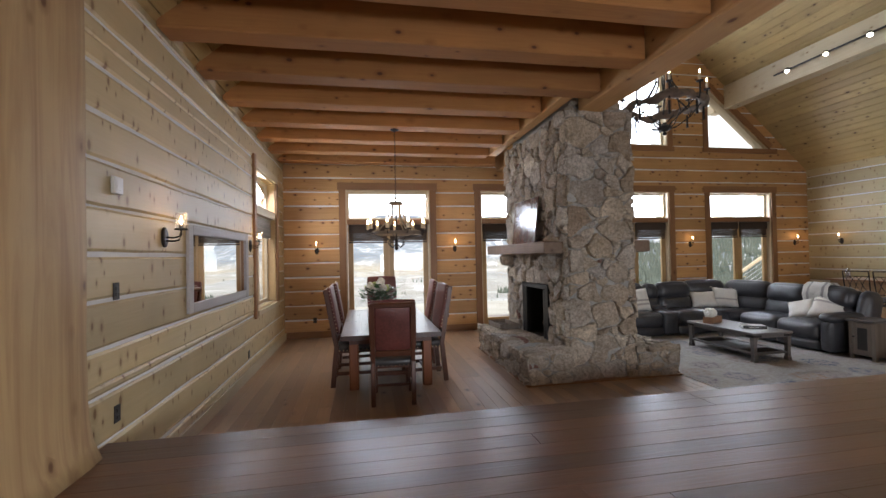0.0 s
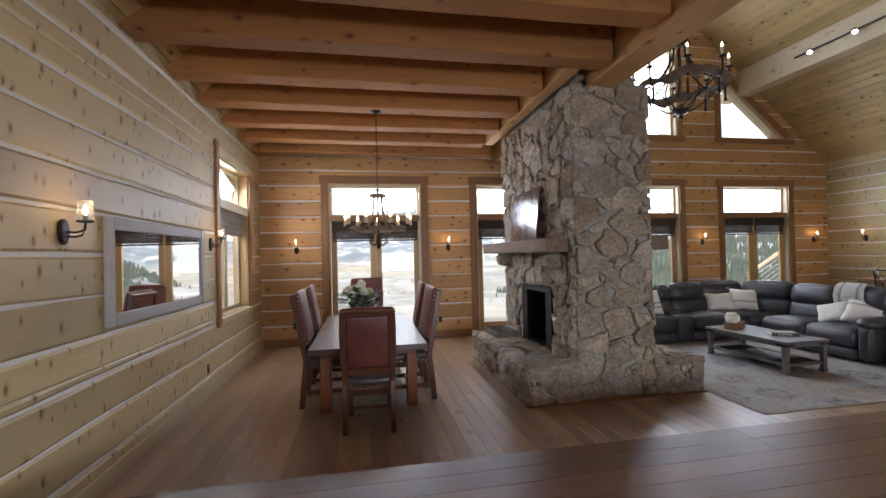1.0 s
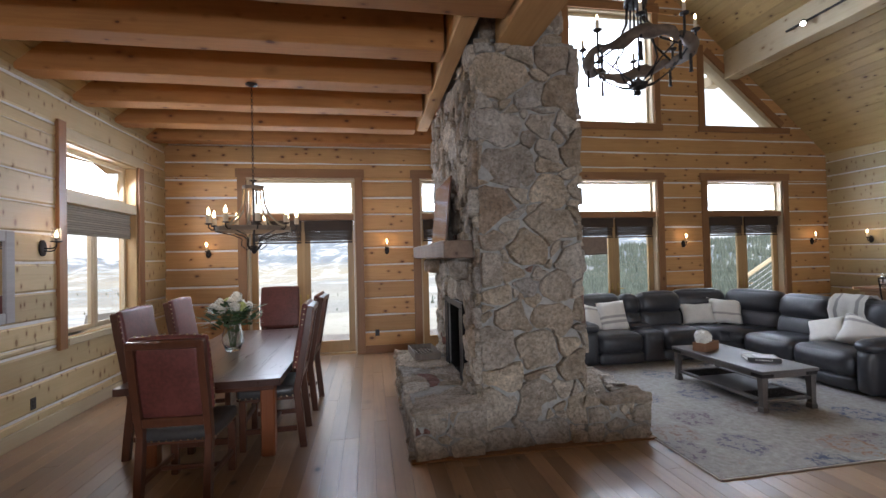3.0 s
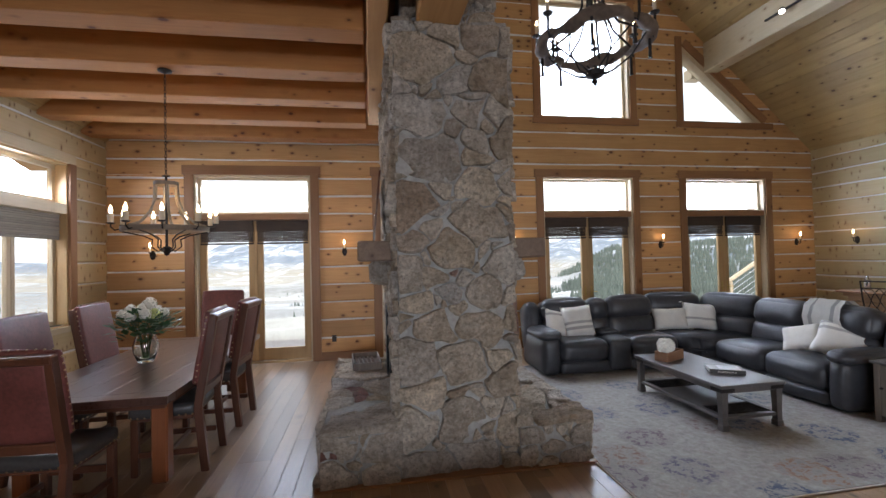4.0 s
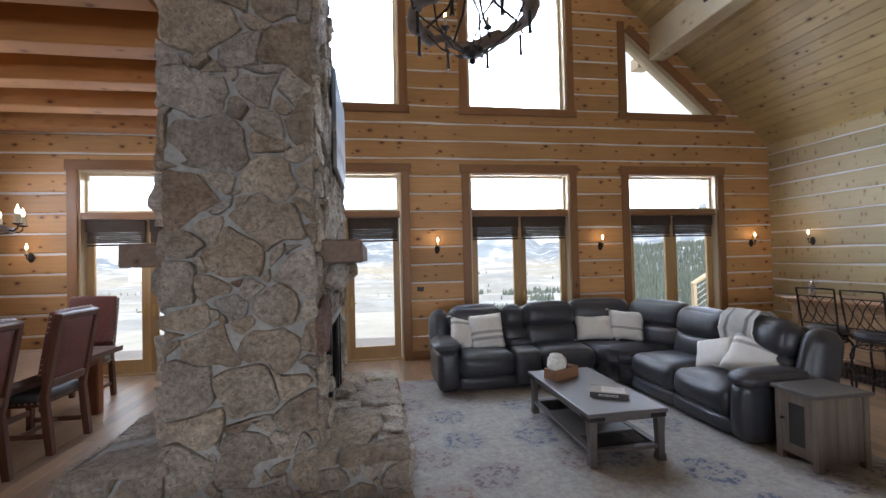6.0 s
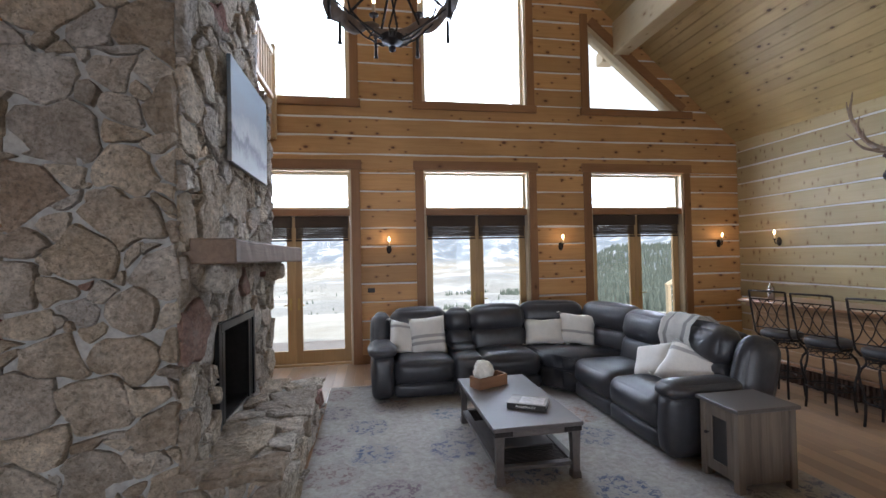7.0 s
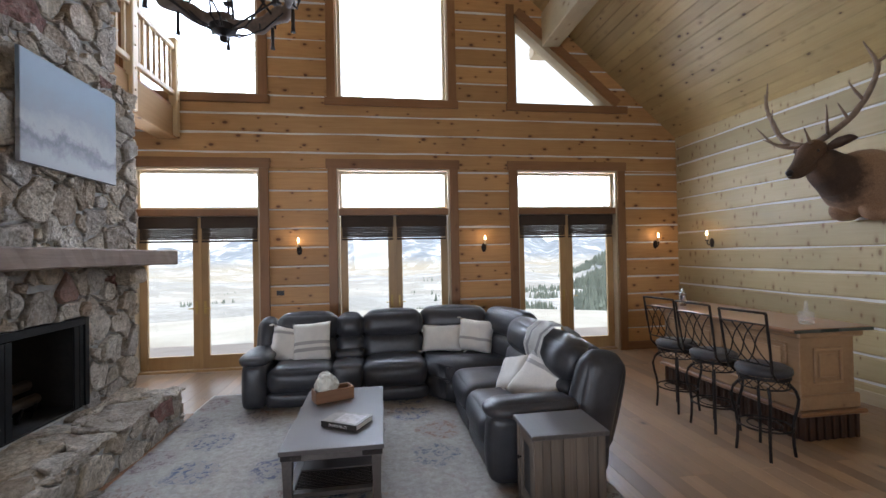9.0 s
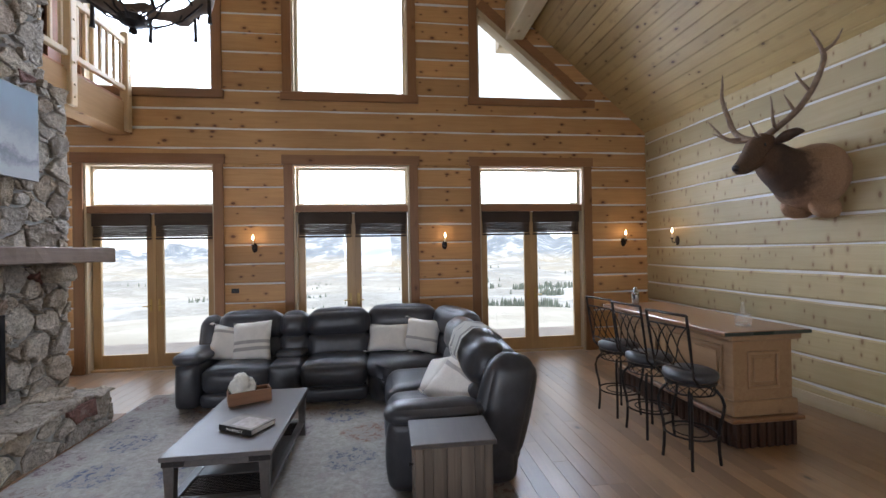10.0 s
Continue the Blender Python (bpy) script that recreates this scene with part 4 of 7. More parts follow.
def stone_mesh(poly, w, h, gap, proud, ragged):
    """One stone: its outline drawn in by the joint, roughened, and a bulging uneven face. The origin is its middle."""
    c = sum(poly, Vector((0, 0))) / len(poly)
    pts = []
    for i, a in enumerate(poly):
        b = poly[(i + 1) % len(poly)]
        a2 = a.copy()
        if ragged:
            for k, m in ((0, w), (1, h)):
                if a2[k] < 0.001:
                    a2[k] -= srng.uniform(0.0, ragged)
                elif a2[k] > m - 0.001:
                    a2[k] += srng.uniform(0.0, ragged)
        steps = max(2, round((b - a).length / 0.06))
        for s in range(steps):
            q = a2.lerp(b, s / steps)
            # the joints wander, alike for the stones on both sides
            edge = max(0.0, min(1.0, min(q.x, w - q.x) / 0.1)), max(0.0, min(1.0, min(q.y, h - q.y) / 0.1))
            q += Vector((edge[0] * noise.noise((q.x * 5.5, q.y * 5.5, w * 7)), edge[1] * noise.noise((q.x * 5.5, q.y * 5.5, w * 7 + 20)))) * 0.09
            q += Vector((srng.uniform(-1, 1), srng.uniform(-1, 1))) * 0.011
            pts.append(q)
    d0 = [max(0.02, (q - c).length) for q in pts]
    out = [c + (q - c) * max(0.4, 1 - gap / d) for q, d in zip(pts, d0)]
    # soften the corners
    n = len(out)
    out = [out[(i - 1) % n] * 0.14 + out[i] * 0.72 + out[(i + 1) % n] * 0.14 for i in range(n)]
    tilt = Vector((srng.uniform(-1, 1), srng.uniform(-1, 1))) * 0.13
    ph = srng.random() * 50
    bm = bmesh.new()
    rings = []
    for inset, lift in ((0.0, -0.06), (0.005, 0.72), (0.045, 0.95), (0.22, 1.0), (0.55, 1.03)):
        ring = []
        for q in out:
            p = q + (c - q) * inset
            z = proud * lift
            if lift > 0:
                z += (p - c).dot(tilt) * min(1, lift) + 0.024 * noise.noise((p.x * 10 + ph, p.y * 10, ph)) * lift + 0.011 * noise.noise((p.x * 30, p.y * 30 + ph, 1.0)) * lift
            ring.append(bm.verts.new((p.x - c.x, p.y - c.y, z)))
        rings.append(ring)
    for P, Q in zip(rings, rings[1:]):
        for k in range(n):
            bm.faces.new((P[k], P[(k + 1) % n], Q[(k + 1) % n], Q[k]))
    bm.faces.new(rings[-1])
    return finish(bm, "stone", STONE), c


def stone_face(parent, origin, u, v, w, h, cw=0.3, ch=0.25, gap=0.012, proud=0.05, ragged=0.035):
    """Stones over a rectangle from origin along u and v, proud along u x v."""
    u, v = Vector(u), Vector(v)
    nn = u.cross(v)
    for poly in cells(w, h, cw, ch):
        me, c = stone_mesh(poly, w, h, gap * srng.uniform(0.35, 1.5), proud * srng.uniform(0.45, 1.45), ragged)
        ob = new("stone", me)
        ob.parent = parent
        o = Vector(origin) + u * c.x + v * c.y
        ob.matrix_basis = Matrix(((u.x, v.x, nn.x, o.x), (u.y, v.y, nn.y, o.y), (u.z, v.z, nn.z, o.z), (0, 0, 0, 1)))


CX0, CX1, CY0, CY1, CTOP = 2.79, 3.77, 5.61, 8.08, 3.72
FB0, FB1, FBZ0, FBZ1 = 6.2, 7.25, 0.44, 1.28
chimney = thing("chimney", "broad two-sided fieldstone chimney with pale mortar joints", "fireplace")
for q in ((CX0, CX1, CY0, FB0, 0, CTOP), (CX0, CX1, FB1, CY1, 0, CTOP), (CX0, CX1, FB0, FB1, FBZ1, CTOP), (CX0, CX1, FB0, FB1, 0, 0.41), (2.86, 3.66, 5.7, 7.9, CTOP, 8.4)):
    part("core", boxes(q, bevel=0.01), MORTAR, chimney, "pale grey mortar")
hearth = thing("hearth", "raised fieldstone hearth round the chimney", "hearth")
for q in ((2.16, CX0 - 0.005, 5.55, 8.0, 0, 0.4), (CX1 + 0.005, 4.4, 5.55, 7.78, 0, 0.36)):
    part("core", boxes(q, bevel=0.01), MORTAR, hearth, "pale grey mortar")
EX, WX, SX, NX_, UP = (0, 1, 0), (0, -1, 0), (1, 0, 0), (-1, 0, 0), (0, 0, 1)
# south face
stone_face(chimney, (CX0, CY0, 0.0), SX, UP, CX1 - CX0, CTOP, 0.36, 0.28, gap=0.0075, proud=0.045)
# east and west faces round the firebox
stone_face(chimney, (CX1, CY0, 0.36), EX, UP, FB0 - CY0, CTOP - 0.36, 0.3, 0.27, proud=0.045)
stone_face(chimney, (CX1, FB1, 0.36), EX, UP, CY1 - FB1, CTOP - 0.36, 0.28, 0.25, proud=0.045)
stone_face(chimney, (CX1, FB0, FBZ1), EX, UP, FB1 - FB0, CTOP - FBZ1, 0.29, 0.3, ragged=0.01, proud=0.045)
stone_face(chimney, (CX0, FB0, 0.4), WX, UP, FB0 - CY0, CTOP - 0.4, 0.27, 0.27, proud=0.045)
stone_face(chimney, (CX0, CY1, 0.4), WX, UP, CY1 - FB1, CTOP - 0.4, 0.28, 0.27, proud=0.045)
stone_face(chimney, (CX0, FB1, FBZ1), WX, UP, FB1 - FB0, CTOP - FBZ1, 0.29, 0.32, ragged=0.01, proud=0.045)
stone_face(chimney, (CX1, CY1, 0.0), NX_, UP, CX1 - CX0, CTOP, 0.45, 0.4)
# shoulders and the upper shaft
stone_face(chimney, (CX0, CY0, CTOP), SX, EX, CX1 - CX0, 0.18, 0.3, 0.18)
stone_face(chimney, (3.64, CY0 + 0.1, CTOP), SX, EX, 0.13, 2.2, 0.13, 0.4)
stone_face(chimney, (2.86, 5.7, CTOP), SX, UP, 0.8, 1.6, 0.3, 0.26)
stone_face(chimney, (3.66, 5.7, CTOP), EX, UP, 2.2, 1.9, 0.36, 0.33)
# hearth: sides, fronts and flat tops
stone_face(hearth, (2.16, 5.55, 0.0), SX, UP, CX0 - 2.16, 0.4, 0.3, 0.22, proud=0.032)
stone_face(hearth, (CX1, 5.55, 0.0), SX, UP, 4.4 - CX1, 0.36, 0.22, 0.17, proud=0.032)
stone_face(hearth, (2.16, 8.0, 0.0), WX, UP, 2.45, 0.4, 0.3, 0.2, proud=0.032)
stone_face(hearth, (4.4, 5.55, 0.0), EX, UP, 2.23, 0.36, 0.3, 0.19, proud=0.032)
stone_face(hearth, (4.4, 7.78, 0.0), NX_, UP, 4.4 - CX1, 0.36, 0.3, 0.2)
stone_face(hearth, (2.16, 5.55, 0.4), SX, EX, CX0 - 2.16, 2.45, 0.62, 0.6, gap=0.005, proud=0.035, ragged=0.07)
stone_face(hearth, (CX1, 5.55, 0.36), SX, EX, 4.4 - CX1, 2.23, 0.62, 0.55, gap=0.005, proud=0.05, ragged=0.07)
structure("hearth_plinth", boxes((2.12, 4.44, 5.5, 8.02, 0.0005, 0.02), bevel=0.003), TRIM_X, "dark wooden strip under the hearth", "trim")

SOOT = plain("soot", (0.02, 0.018, 0.017), 0.95, 0, 20, 0.4, 0.3)
STEEL = plain("black_steel", (0.03, 0.032, 0.034), 0.35, 0.8, 50, 0.2)
fb = thing("firebox", "open black steel firebox through the chimney", "fireplace")
part("lining", boxes((CX0 + 0.02, CX1 - 0.02, FB0, FB0 + 0.02, 0.41, FBZ1), (CX0 + 0.02, CX1 - 0.02, FB1 - 0.02, FB1, 0.41, FBZ1), (CX0 + 0.02, CX1 - 0.02, FB0 + 0.02, FB1 - 0.02, 0.411, 0.43), (CX0 + 0.02, CX1 - 0.02, FB0 + 0.02, FB1 - 0.02, FBZ1 - 0.02, FBZ1), bevel=0), SOOT, fb)
for x in (CX0 - 0.05, CX1 + 0.02):
    part("frame", boxes((x, x + 0.03, FB0 + 0.002, FB0 + 0.06, FBZ0, FBZ1), (x, x + 0.03, FB1 - 0.06, FB1 - 0.002, FBZ0, FBZ1), (x, x + 0.03, FB0 + 0.06, FB1 - 0.06, FBZ1 - 0.07, FBZ1 - 0.002), bevel=0.003), STEEL, fb)
    for y_a, y_b in ((FB0 + 0.06, FB0 + 0.12), (FB0 + 0.12, FB0 + 0.19), (FB1 - 0.12, FB1 - 0.06), (FB1 - 0.19, FB1 - 0.12)):
        part("folding_door", boxes((x + 0.002, x + 0.016, y_a + 0.002, y_b - 0.002, FBZ0 + 0.01, FBZ1 - 0.08), bevel=0.003), STEEL, fb)
bm = bmesh.new()
for y in (6.5, 6.65, 6.8, 6.95):
    tube(bm, [(3.0, y, 0.5), (3.55, y, 0.5)], 0.012, 8)
    tube(bm, [(3.52, y, 0.43), (3.55, y, 0.5), (3.57, y, 0.56)], 0.012, 8)
    tube(bm, [(3.0, y, 0.43), (3.0, y, 0.5)], 0.012, 8)
tube(bm, [(3.2, 6.4, 0.49), (3.2, 7.05, 0.49)], 0.012, 8)
part("grate", bm, STEEL, fb)
CHAR = wood("charred_log", (0.1, 0.07, 0.05), (0.03, 0.025, 0.02), (0.02, 0.02, 0.02), 1, 0.9, 0.0, bumps=0.8)
for k, (x, z, r, dy) in enumerate(((3.1, 0.57, 0.06, 0.05), (3.3, 0.575, 0.065, -0.04), (3.48, 0.565, 0.05, 0.03), (3.2, 0.68, 0.055, 0.0), (3.4, 0.685, 0.05, 0.04))):
    bm = tube(bmesh.new(), [(x, 6.35 + dy, z), (x + 0.02, 6.7, z + 0.008), (x - 0.01, 7.05 + dy, z)], r, 10)
    part("fire_log", bm, CHAR, fb)

MANTEL = wood("hewn_mantel", (0.25, 0.175, 0.125), (0.12, 0.08, 0.056), (0.08, 0.05, 0.035), 1, 0.75, 0.25, bumps=0.5)


def mantel(x0, x1, y0, y1, label):
    bm = boxes((x0, x1, y0, y1, 1.755, 1.925), bevel=0.012)
    bmesh.ops.subdivide_edges(bm, edges=[e for e in bm.edges if abs(e.verts[0].co.y - e.verts[1].co.y) > 1], cuts=24, use_grid_fill=True)
    for v in bm.verts:
        q = noise.noise_vector(v.co * 6)
        v.co.x += q.x * 0.012
        v.co.z += q.z * 0.01
    mt = thing("mantel", label, "mantel", group="mantels")
    part("beam", bm, MANTEL, mt)
    return mt


mantel(CX1 - 0.02, 4.1, 5.68, 8.45, "rough-hewn timber mantel shelf on stone corbels")
mantel(2.47, CX0 + 0.02, 5.68, 8.45, "rough-hewn timber mantel shelf on stone corbels")
for x0, x1 in ((CX1 - 0.02, 3.98), (2.57, CX0 + 0.02)):
    for y in (5.86, 7.7):
        cb = thing("corbel", "rough stone corbel under the mantel", "corbel", group="corbels")
        bm = boxes((x0, x1, y, y + 0.3, 1.55, 1.752), bevel=0.04)
        bmesh.ops.subdivide_edges(bm, edges=bm.edges[:], cuts=2, use_grid_fill=True)
        for v in bm.verts:
            if v.co.z < 1.74:
                v.co += noise.noise_vector(v.co * 9) * 0.025
        part("block", bm, STONE, cb)

# ---- dining ----
DINING = wood("dark_stained_wood", (0.115, 0.042, 0.022), (0.06, 0.022, 0.012), (0.04, 0.015, 0.01), 2, 0.33, 0.15, coat=0.2)
TABLETOP = wood("dark_table_top", (0.075, 0.031, 0.02), (0.045, 0.019, 0.013), (0.03, 0.012, 0.01), 1, 0.28, 0.1, vary=(0.93, 1.07), coat=1.0, bumps=0.04)
REDLEATHER = plain("oxblood_leather", (0.14, 0.042, 0.034), 0.42, 0, 40, 0.4, 0.2)
SEATLEATHER = plain("dark_seat_leather", (0.055, 0.05, 0.048), 0.38, 0, 60, 0.3, 0.2)
NAIL = plain("brass_nailhead", (0.5, 0.4, 0.26), 0.35, 1.0, 60, 0.1, 0)

table = thing("dining_table", "long dark stained dining table with thick square legs", "dining table")
TX0, TX1, TY0, TY1 = -0.28, 1.02, 5.72, 8.52
for k in range(5):
    a = TX0 + (TX1 - TX0) * k / 5
    part("board", boxes((a + 0.0008, a + (TX1 - TX0) / 5 - 0.0008, TY0 + 0.16, TY1 - 0.16, 0.7, 0.76), bevel=0.0012), TABLETOP, table)
part("breadboard_end", boxes((TX0, TX1, TY0, TY0 + 0.158, 0.699, 0.761), bevel=0.003), TABLETOP, table)
part("breadboard_end", boxes((TX0, TX1, TY1 - 0.158, TY1, 0.699, 0.761), bevel=0.003), TABLETOP, table)
part("apron", boxes((TX0 + 0.1, TX1 - 0.1, TY0 + 0.2, TY0 + 0.23, 0.61, 0.699), (TX0 + 0.1, TX1 - 0.1, TY1 - 0.23, TY1 - 0.2, 0.61, 0.699), (TX0 + 0.1, TX0 + 0.13, TY0 + 0.23, TY1 - 0.23, 0.61, 0.699), (TX1 - 0.13, TX1 - 0.1, TY0 + 0.23, TY1 - 0.23, 0.61, 0.699), bevel=0.004), DINING, table)
LEGWOOD = wood("reddish_leg", (0.26, 0.085, 0.03), (0.17, 0.05, 0.02), (0.07, 0.02, 0.01), 2, 0.35, 0.1, coat=0.2)
for x in (TX0 + 0.16, TX1 - 0.16):
    for y in (TY0 + 0.28, TY1 - 0.28):
        part("leg", boxes((x - 0.062, x + 0.062, y - 0.062, y + 0.062, 0.0, 0.698), bevel=0.014), LEGWOOD, table)


def pillow_box(bm, x0, x1, y0, y1, z0, z1, r=0.05, puff=0.0, m=None, segs=3):
    """A soft block: rounded edges, faces swollen."""
    b2 = bmesh.new()
    box(b2, x0, x1, y0, y1, z0, z1, bevel=min(r, (x1 - x0) / 2.1, (y1 - y0) / 2.1, (z1 - z0) / 2.1), segs=segs)
    if puff:
        es = [e for e in b2.edges if e.calc_length() > 0.12]
        bmesh.ops.subdivide_edges(b2, edges=es, cuts=4, use_grid_fill=True)
        c = Vector(((x0 + x1) / 2, (y0 + y1) / 2, (z0 + z1) / 2))
        hx, hy, hz = (x1 - x0) / 2, (y1 - y0) / 2, (z1 - z0) / 2
        for v in b2.verts:
            d = v.co - c
            a, b, e = (1 - (d.x / hx) ** 2), (1 - (d.y / hy) ** 2), (1 - (d.z / hz) ** 2)
            a, b, e = max(0, a), max(0, b), max(0, e)
            v.co.x += puff * math.copysign(1, d.x) * b * e * abs(d.x / hx) ** 3
            v.co.y += puff * math.copysign(1, d.y) * a * e * abs(d.y / hy) ** 3
            v.co.z += puff * math.copysign(1, d.z) * a * b * abs(d.z / hz) ** 3
            v.co += noise.noise_vector(v.co * 7) * 0.004
    if m:
        bmesh.ops.transform(b2, matrix=m, verts=b2.verts[:])
    me = bpy.data.meshes.new("t")
    b2.to_mesh(me)
    b2.free()
    bm.from_mesh(me)
    bpy.data.meshes.remove(me)
    return bm


def nailheads(bm, pts, r=0.009):
    for q in pts:
        bmesh.ops.create_icosphere(bm, subdivisions=1, radius=r, matrix=Matrix.Translation(q))
    return bm


def dining_chair():
    """Faces +y. The back posts rake backwards."""
    ch = thing("dining_chair", "high-backed dark wood dining chair with oxblood leather and brass nailheads", "chair", group="chairs round the table")
    lean = lambda z: -0.235 - max(0, z - 0.46) * 0.19
    for s in (-1, 1):
        bm = bmesh.new()
        prof = [0.0, 0.2, 0.46, 0.7, 0.95, 1.12]
        rows = []
        for z in prof:
            y = lean(z) - (0.05 * (1 - z / 0.46) if z < 0.46 else 0)
            rows.append([bm.verts.new((s * 0.225 + dx, y + dy, z)) for dx, dy in ((-0.024, -0.03), (0.024, -0.03), (0.024, 0.03), (-0.024, 0.03))])
        for P, Q in zip(rows, rows[1:]):
            for k in range(4):
                bm.faces.new((P[k], P[(k + 1) % 4], Q[(k + 1) % 4], Q[k]))
        bm.faces.new(rows[0])
        bm.faces.new(rows[-1])
        bmesh.ops.bevel(bm, geom=[e for e in bm.edges if abs(e.verts[0].co.z - e.verts[1].co.z) > 0.1], offset=0.006, segments=1, affect="EDGES")
        part("back_leg", bm, DINING, ch)
        bm = boxes((s * 0.215 - 0.026, s * 0.215 + 0.026, 0.19, 0.242, 0.0, 0.4), bevel=0.006)
        part("front_leg", bm, DINING, ch)
        part("stretcher", boxes((s * 0.22 - 0.014, s * 0.22 + 0.014, -0.23, 0.19, 0.13, 0.17), bevel=0.004), DINING, ch)
    part("stretcher", boxes((-0.206, 0.206, -0.03, 0.0, 0.135, 0.165), bevel=0.004), DINING, ch)
    part("stretcher", boxes((-0.19, 0.19, 0.2, 0.228, 0.2, 0.25), bevel=0.004), DINING, ch)
    tilt = Matrix.Translation((0, -0.235, 0.46)) @ Matrix.Rotation(math.atan(0.19), 4, "X") @ Matrix.Translation((0, 0.235, -0.46))
    part("lower_rail", boxes((-0.2, 0.2, -0.262, -0.21, 0.535, 0.6), bevel=0.005, m=tilt), DINING, ch)
    part("top_rail", boxes((-0.25, 0.25, -0.268, -0.2, 1.085, 1.14), bevel=0.012, m=tilt), DINING, ch)
    part("backrest", pillow_box(bmesh.new(), -0.198, 0.198, -0.247, -0.175, 0.6, 1.086, 0.02, 0.015, tilt), REDLEATHER, ch, "oxblood leather back panel", True)
    part("back_edge", pillow_box(bmesh.new(), -0.254, 0.254, -0.212, -0.165, 0.62, 1.15, 0.02, 0.012, tilt), REDLEATHER, ch, "", True)
    part("seat_frame", boxes((-0.235, 0.235, -0.2, 0.24, 0.385, 0.43), bevel=0.006), DINING, ch)
    part("seat", pillow_box(bmesh.new(), -0.245, 0.245, -0.215, 0.255, 0.405, 0.495, 0.03, 0.02), SEATLEATHER, ch, "dark leather seat", True)
    pts = []
    for k in range(12):
        z = 0.64 + k * 0.043
        for s in (-1, 1):
            pts.append(tilt @ Vector((s * 0.258, -0.19, z)))
    for k in range(10):
        pts.append(tilt @ Vector((-0.215 + k * 0.048, -0.19, 1.157)))
        pts.append(Vector((-0.215 + k * 0.048, -0.218, 0.42)))
        pts.append(Vector((-0.215 + k * 0.048, 0.258, 0.42)))
        pts.append(Vector((-0.248, -0.2 + k * 0.048, 0.42)))
        pts.append(Vector((0.248, -0.2 + k * 0.048, 0.42)))
    tagged(part("nailheads", nailheads(bmesh.new(), pts), NAIL, ch, "rows of brass nailheads"), kind="stuff")
    return ch


chair = dining_chair()
CHAIR_SIZE = Matrix.Diagonal((1.06, 1.04, 1.085, 1))
chair.matrix_basis = pose(0.37, 5.56, 0, 0, 0, -3) @ CHAIR_SIZE
for x, y, a in ((0.83, 6.36, 92), (0.84, 7.36, 88), (-0.1, 6.42, -90), (-0.09, 7.4, -88), (0.38, 8.72, 180)):
    copy_thing(chair, pose(x, y, 0, 0, 0, a) @ CHAIR_SIZE)

# vase of flowers
VASE = glass("vase_glass", (0.9, 0.97, 0.95))
PETAL = plain("white_petal", (0.8, 0.78, 0.7), 0.7, 0, 30, 0.15, 0.1)
LIME = plain("lime_bud", (0.5, 0.55, 0.2), 0.7, 0, 30, 0.2, 0.1)
LEAF = plain("dark_leaf", (0.065, 0.14, 0.05), 0.55, 0, 20, 0.4, 0.1)
vs = thing("flower_vase", "clear glass vase of white and lime flowers on the table", "vase", (0.25, 7.05, 0.762))
vs.scale = (1.3, 1.3, 1.42)
part("vase", lathe(bmesh.new(), [(0.055, 0), (0.06, 0.01), (0.085, 0.07), (0.09, 0.12), (0.07, 0.18), (0.06, 0.205), (0.075, 0.23), (0.071, 0.23), (0.056, 0.205), (0.066, 0.18), (0.085, 0.12), (0.08, 0.07), (0.055, 0.015)], 24), VASE, vs, "", True)
fr = random.Random(5)
bm = bmesh.new()
for k in range(12):
    a = k * 2.4
    tube(bm, [(0.02 * math.cos(a), 0.02 * math.sin(a), 0.02), (0.045 * math.cos(a + 1), 0.045 * math.sin(a + 1), 0.2), (0.13 * math.cos(a), 0.13 * math.sin(a), 0.34)], 0.004, 5)
part("stems", bm, LEAF, vs)


def blossom(bm, c, r, n=26):
    """A flower head of many small cupped petals."""
    for k in range(n):
        a, t = k * 2.39996, math.acos(1 - 1.5 * (k + 0.5) / n)
        d = Vector((math.sin(t) * math.cos(a), math.sin(t) * math.sin(a), math.cos(t)))
        e = d.orthogonal().normalized()
        g = d.cross(e)
        p = Vector(c) + d * r * fr.uniform(0.8, 1.05)
        w = r * 0.42
        q = [p + e * w, p + g * w + d * 0.1 * r, p - e * w, p - g * w - d * 0.05 * r, p + d * r * 0.16]
        vv = [bm.verts.new(x) for x in q]
        for i in range(4):
            bm.faces.new((vv[i], vv[(i + 1) % 4], vv[4]))
    return bm


for k in range(13):
    a, rr = k * 2.4, 0.03 + 0.125 * math.sqrt(k / 13)
    part("bloom", blossom(bmesh.new(), (rr * math.cos(a), rr * math.sin(a), 0.43 - rr * 0.6 + fr.uniform(-0.02, 0.02)), fr.uniform(0.035, 0.055)), LIME if k % 4 == 1 else PETAL, vs)
bm = bmesh.new()
for k in range(230):
    a, t, rr = fr.uniform(0, math.tau), fr.uniform(0.1, 1.0), fr.uniform(0.06, 0.2)
    c = Vector((rr * math.cos(a), rr * math.sin(a), 0.345 - 0.5 * (rr - 0.05) + fr.uniform(-0.09, 0.06)))
    d = Vector((math.cos(a + fr.uniform(-0.8, 0.8)), math.sin(a + fr.uniform(-0.8, 0.8)), fr.uniform(-0.3, 0.7))).normalized()
    s = d.cross(Vector((0, 0, 1))).normalized() * 0.027
    L = fr.uniform(0.06, 0.11)
    vv = [bm.verts.new(q) for q in (c, c + d * L * 0.5 + s, c + d * L, c + d * L * 0.5 - s)]
    bm.faces.new(vv)
part("leaves", bm, LEAF, vs)

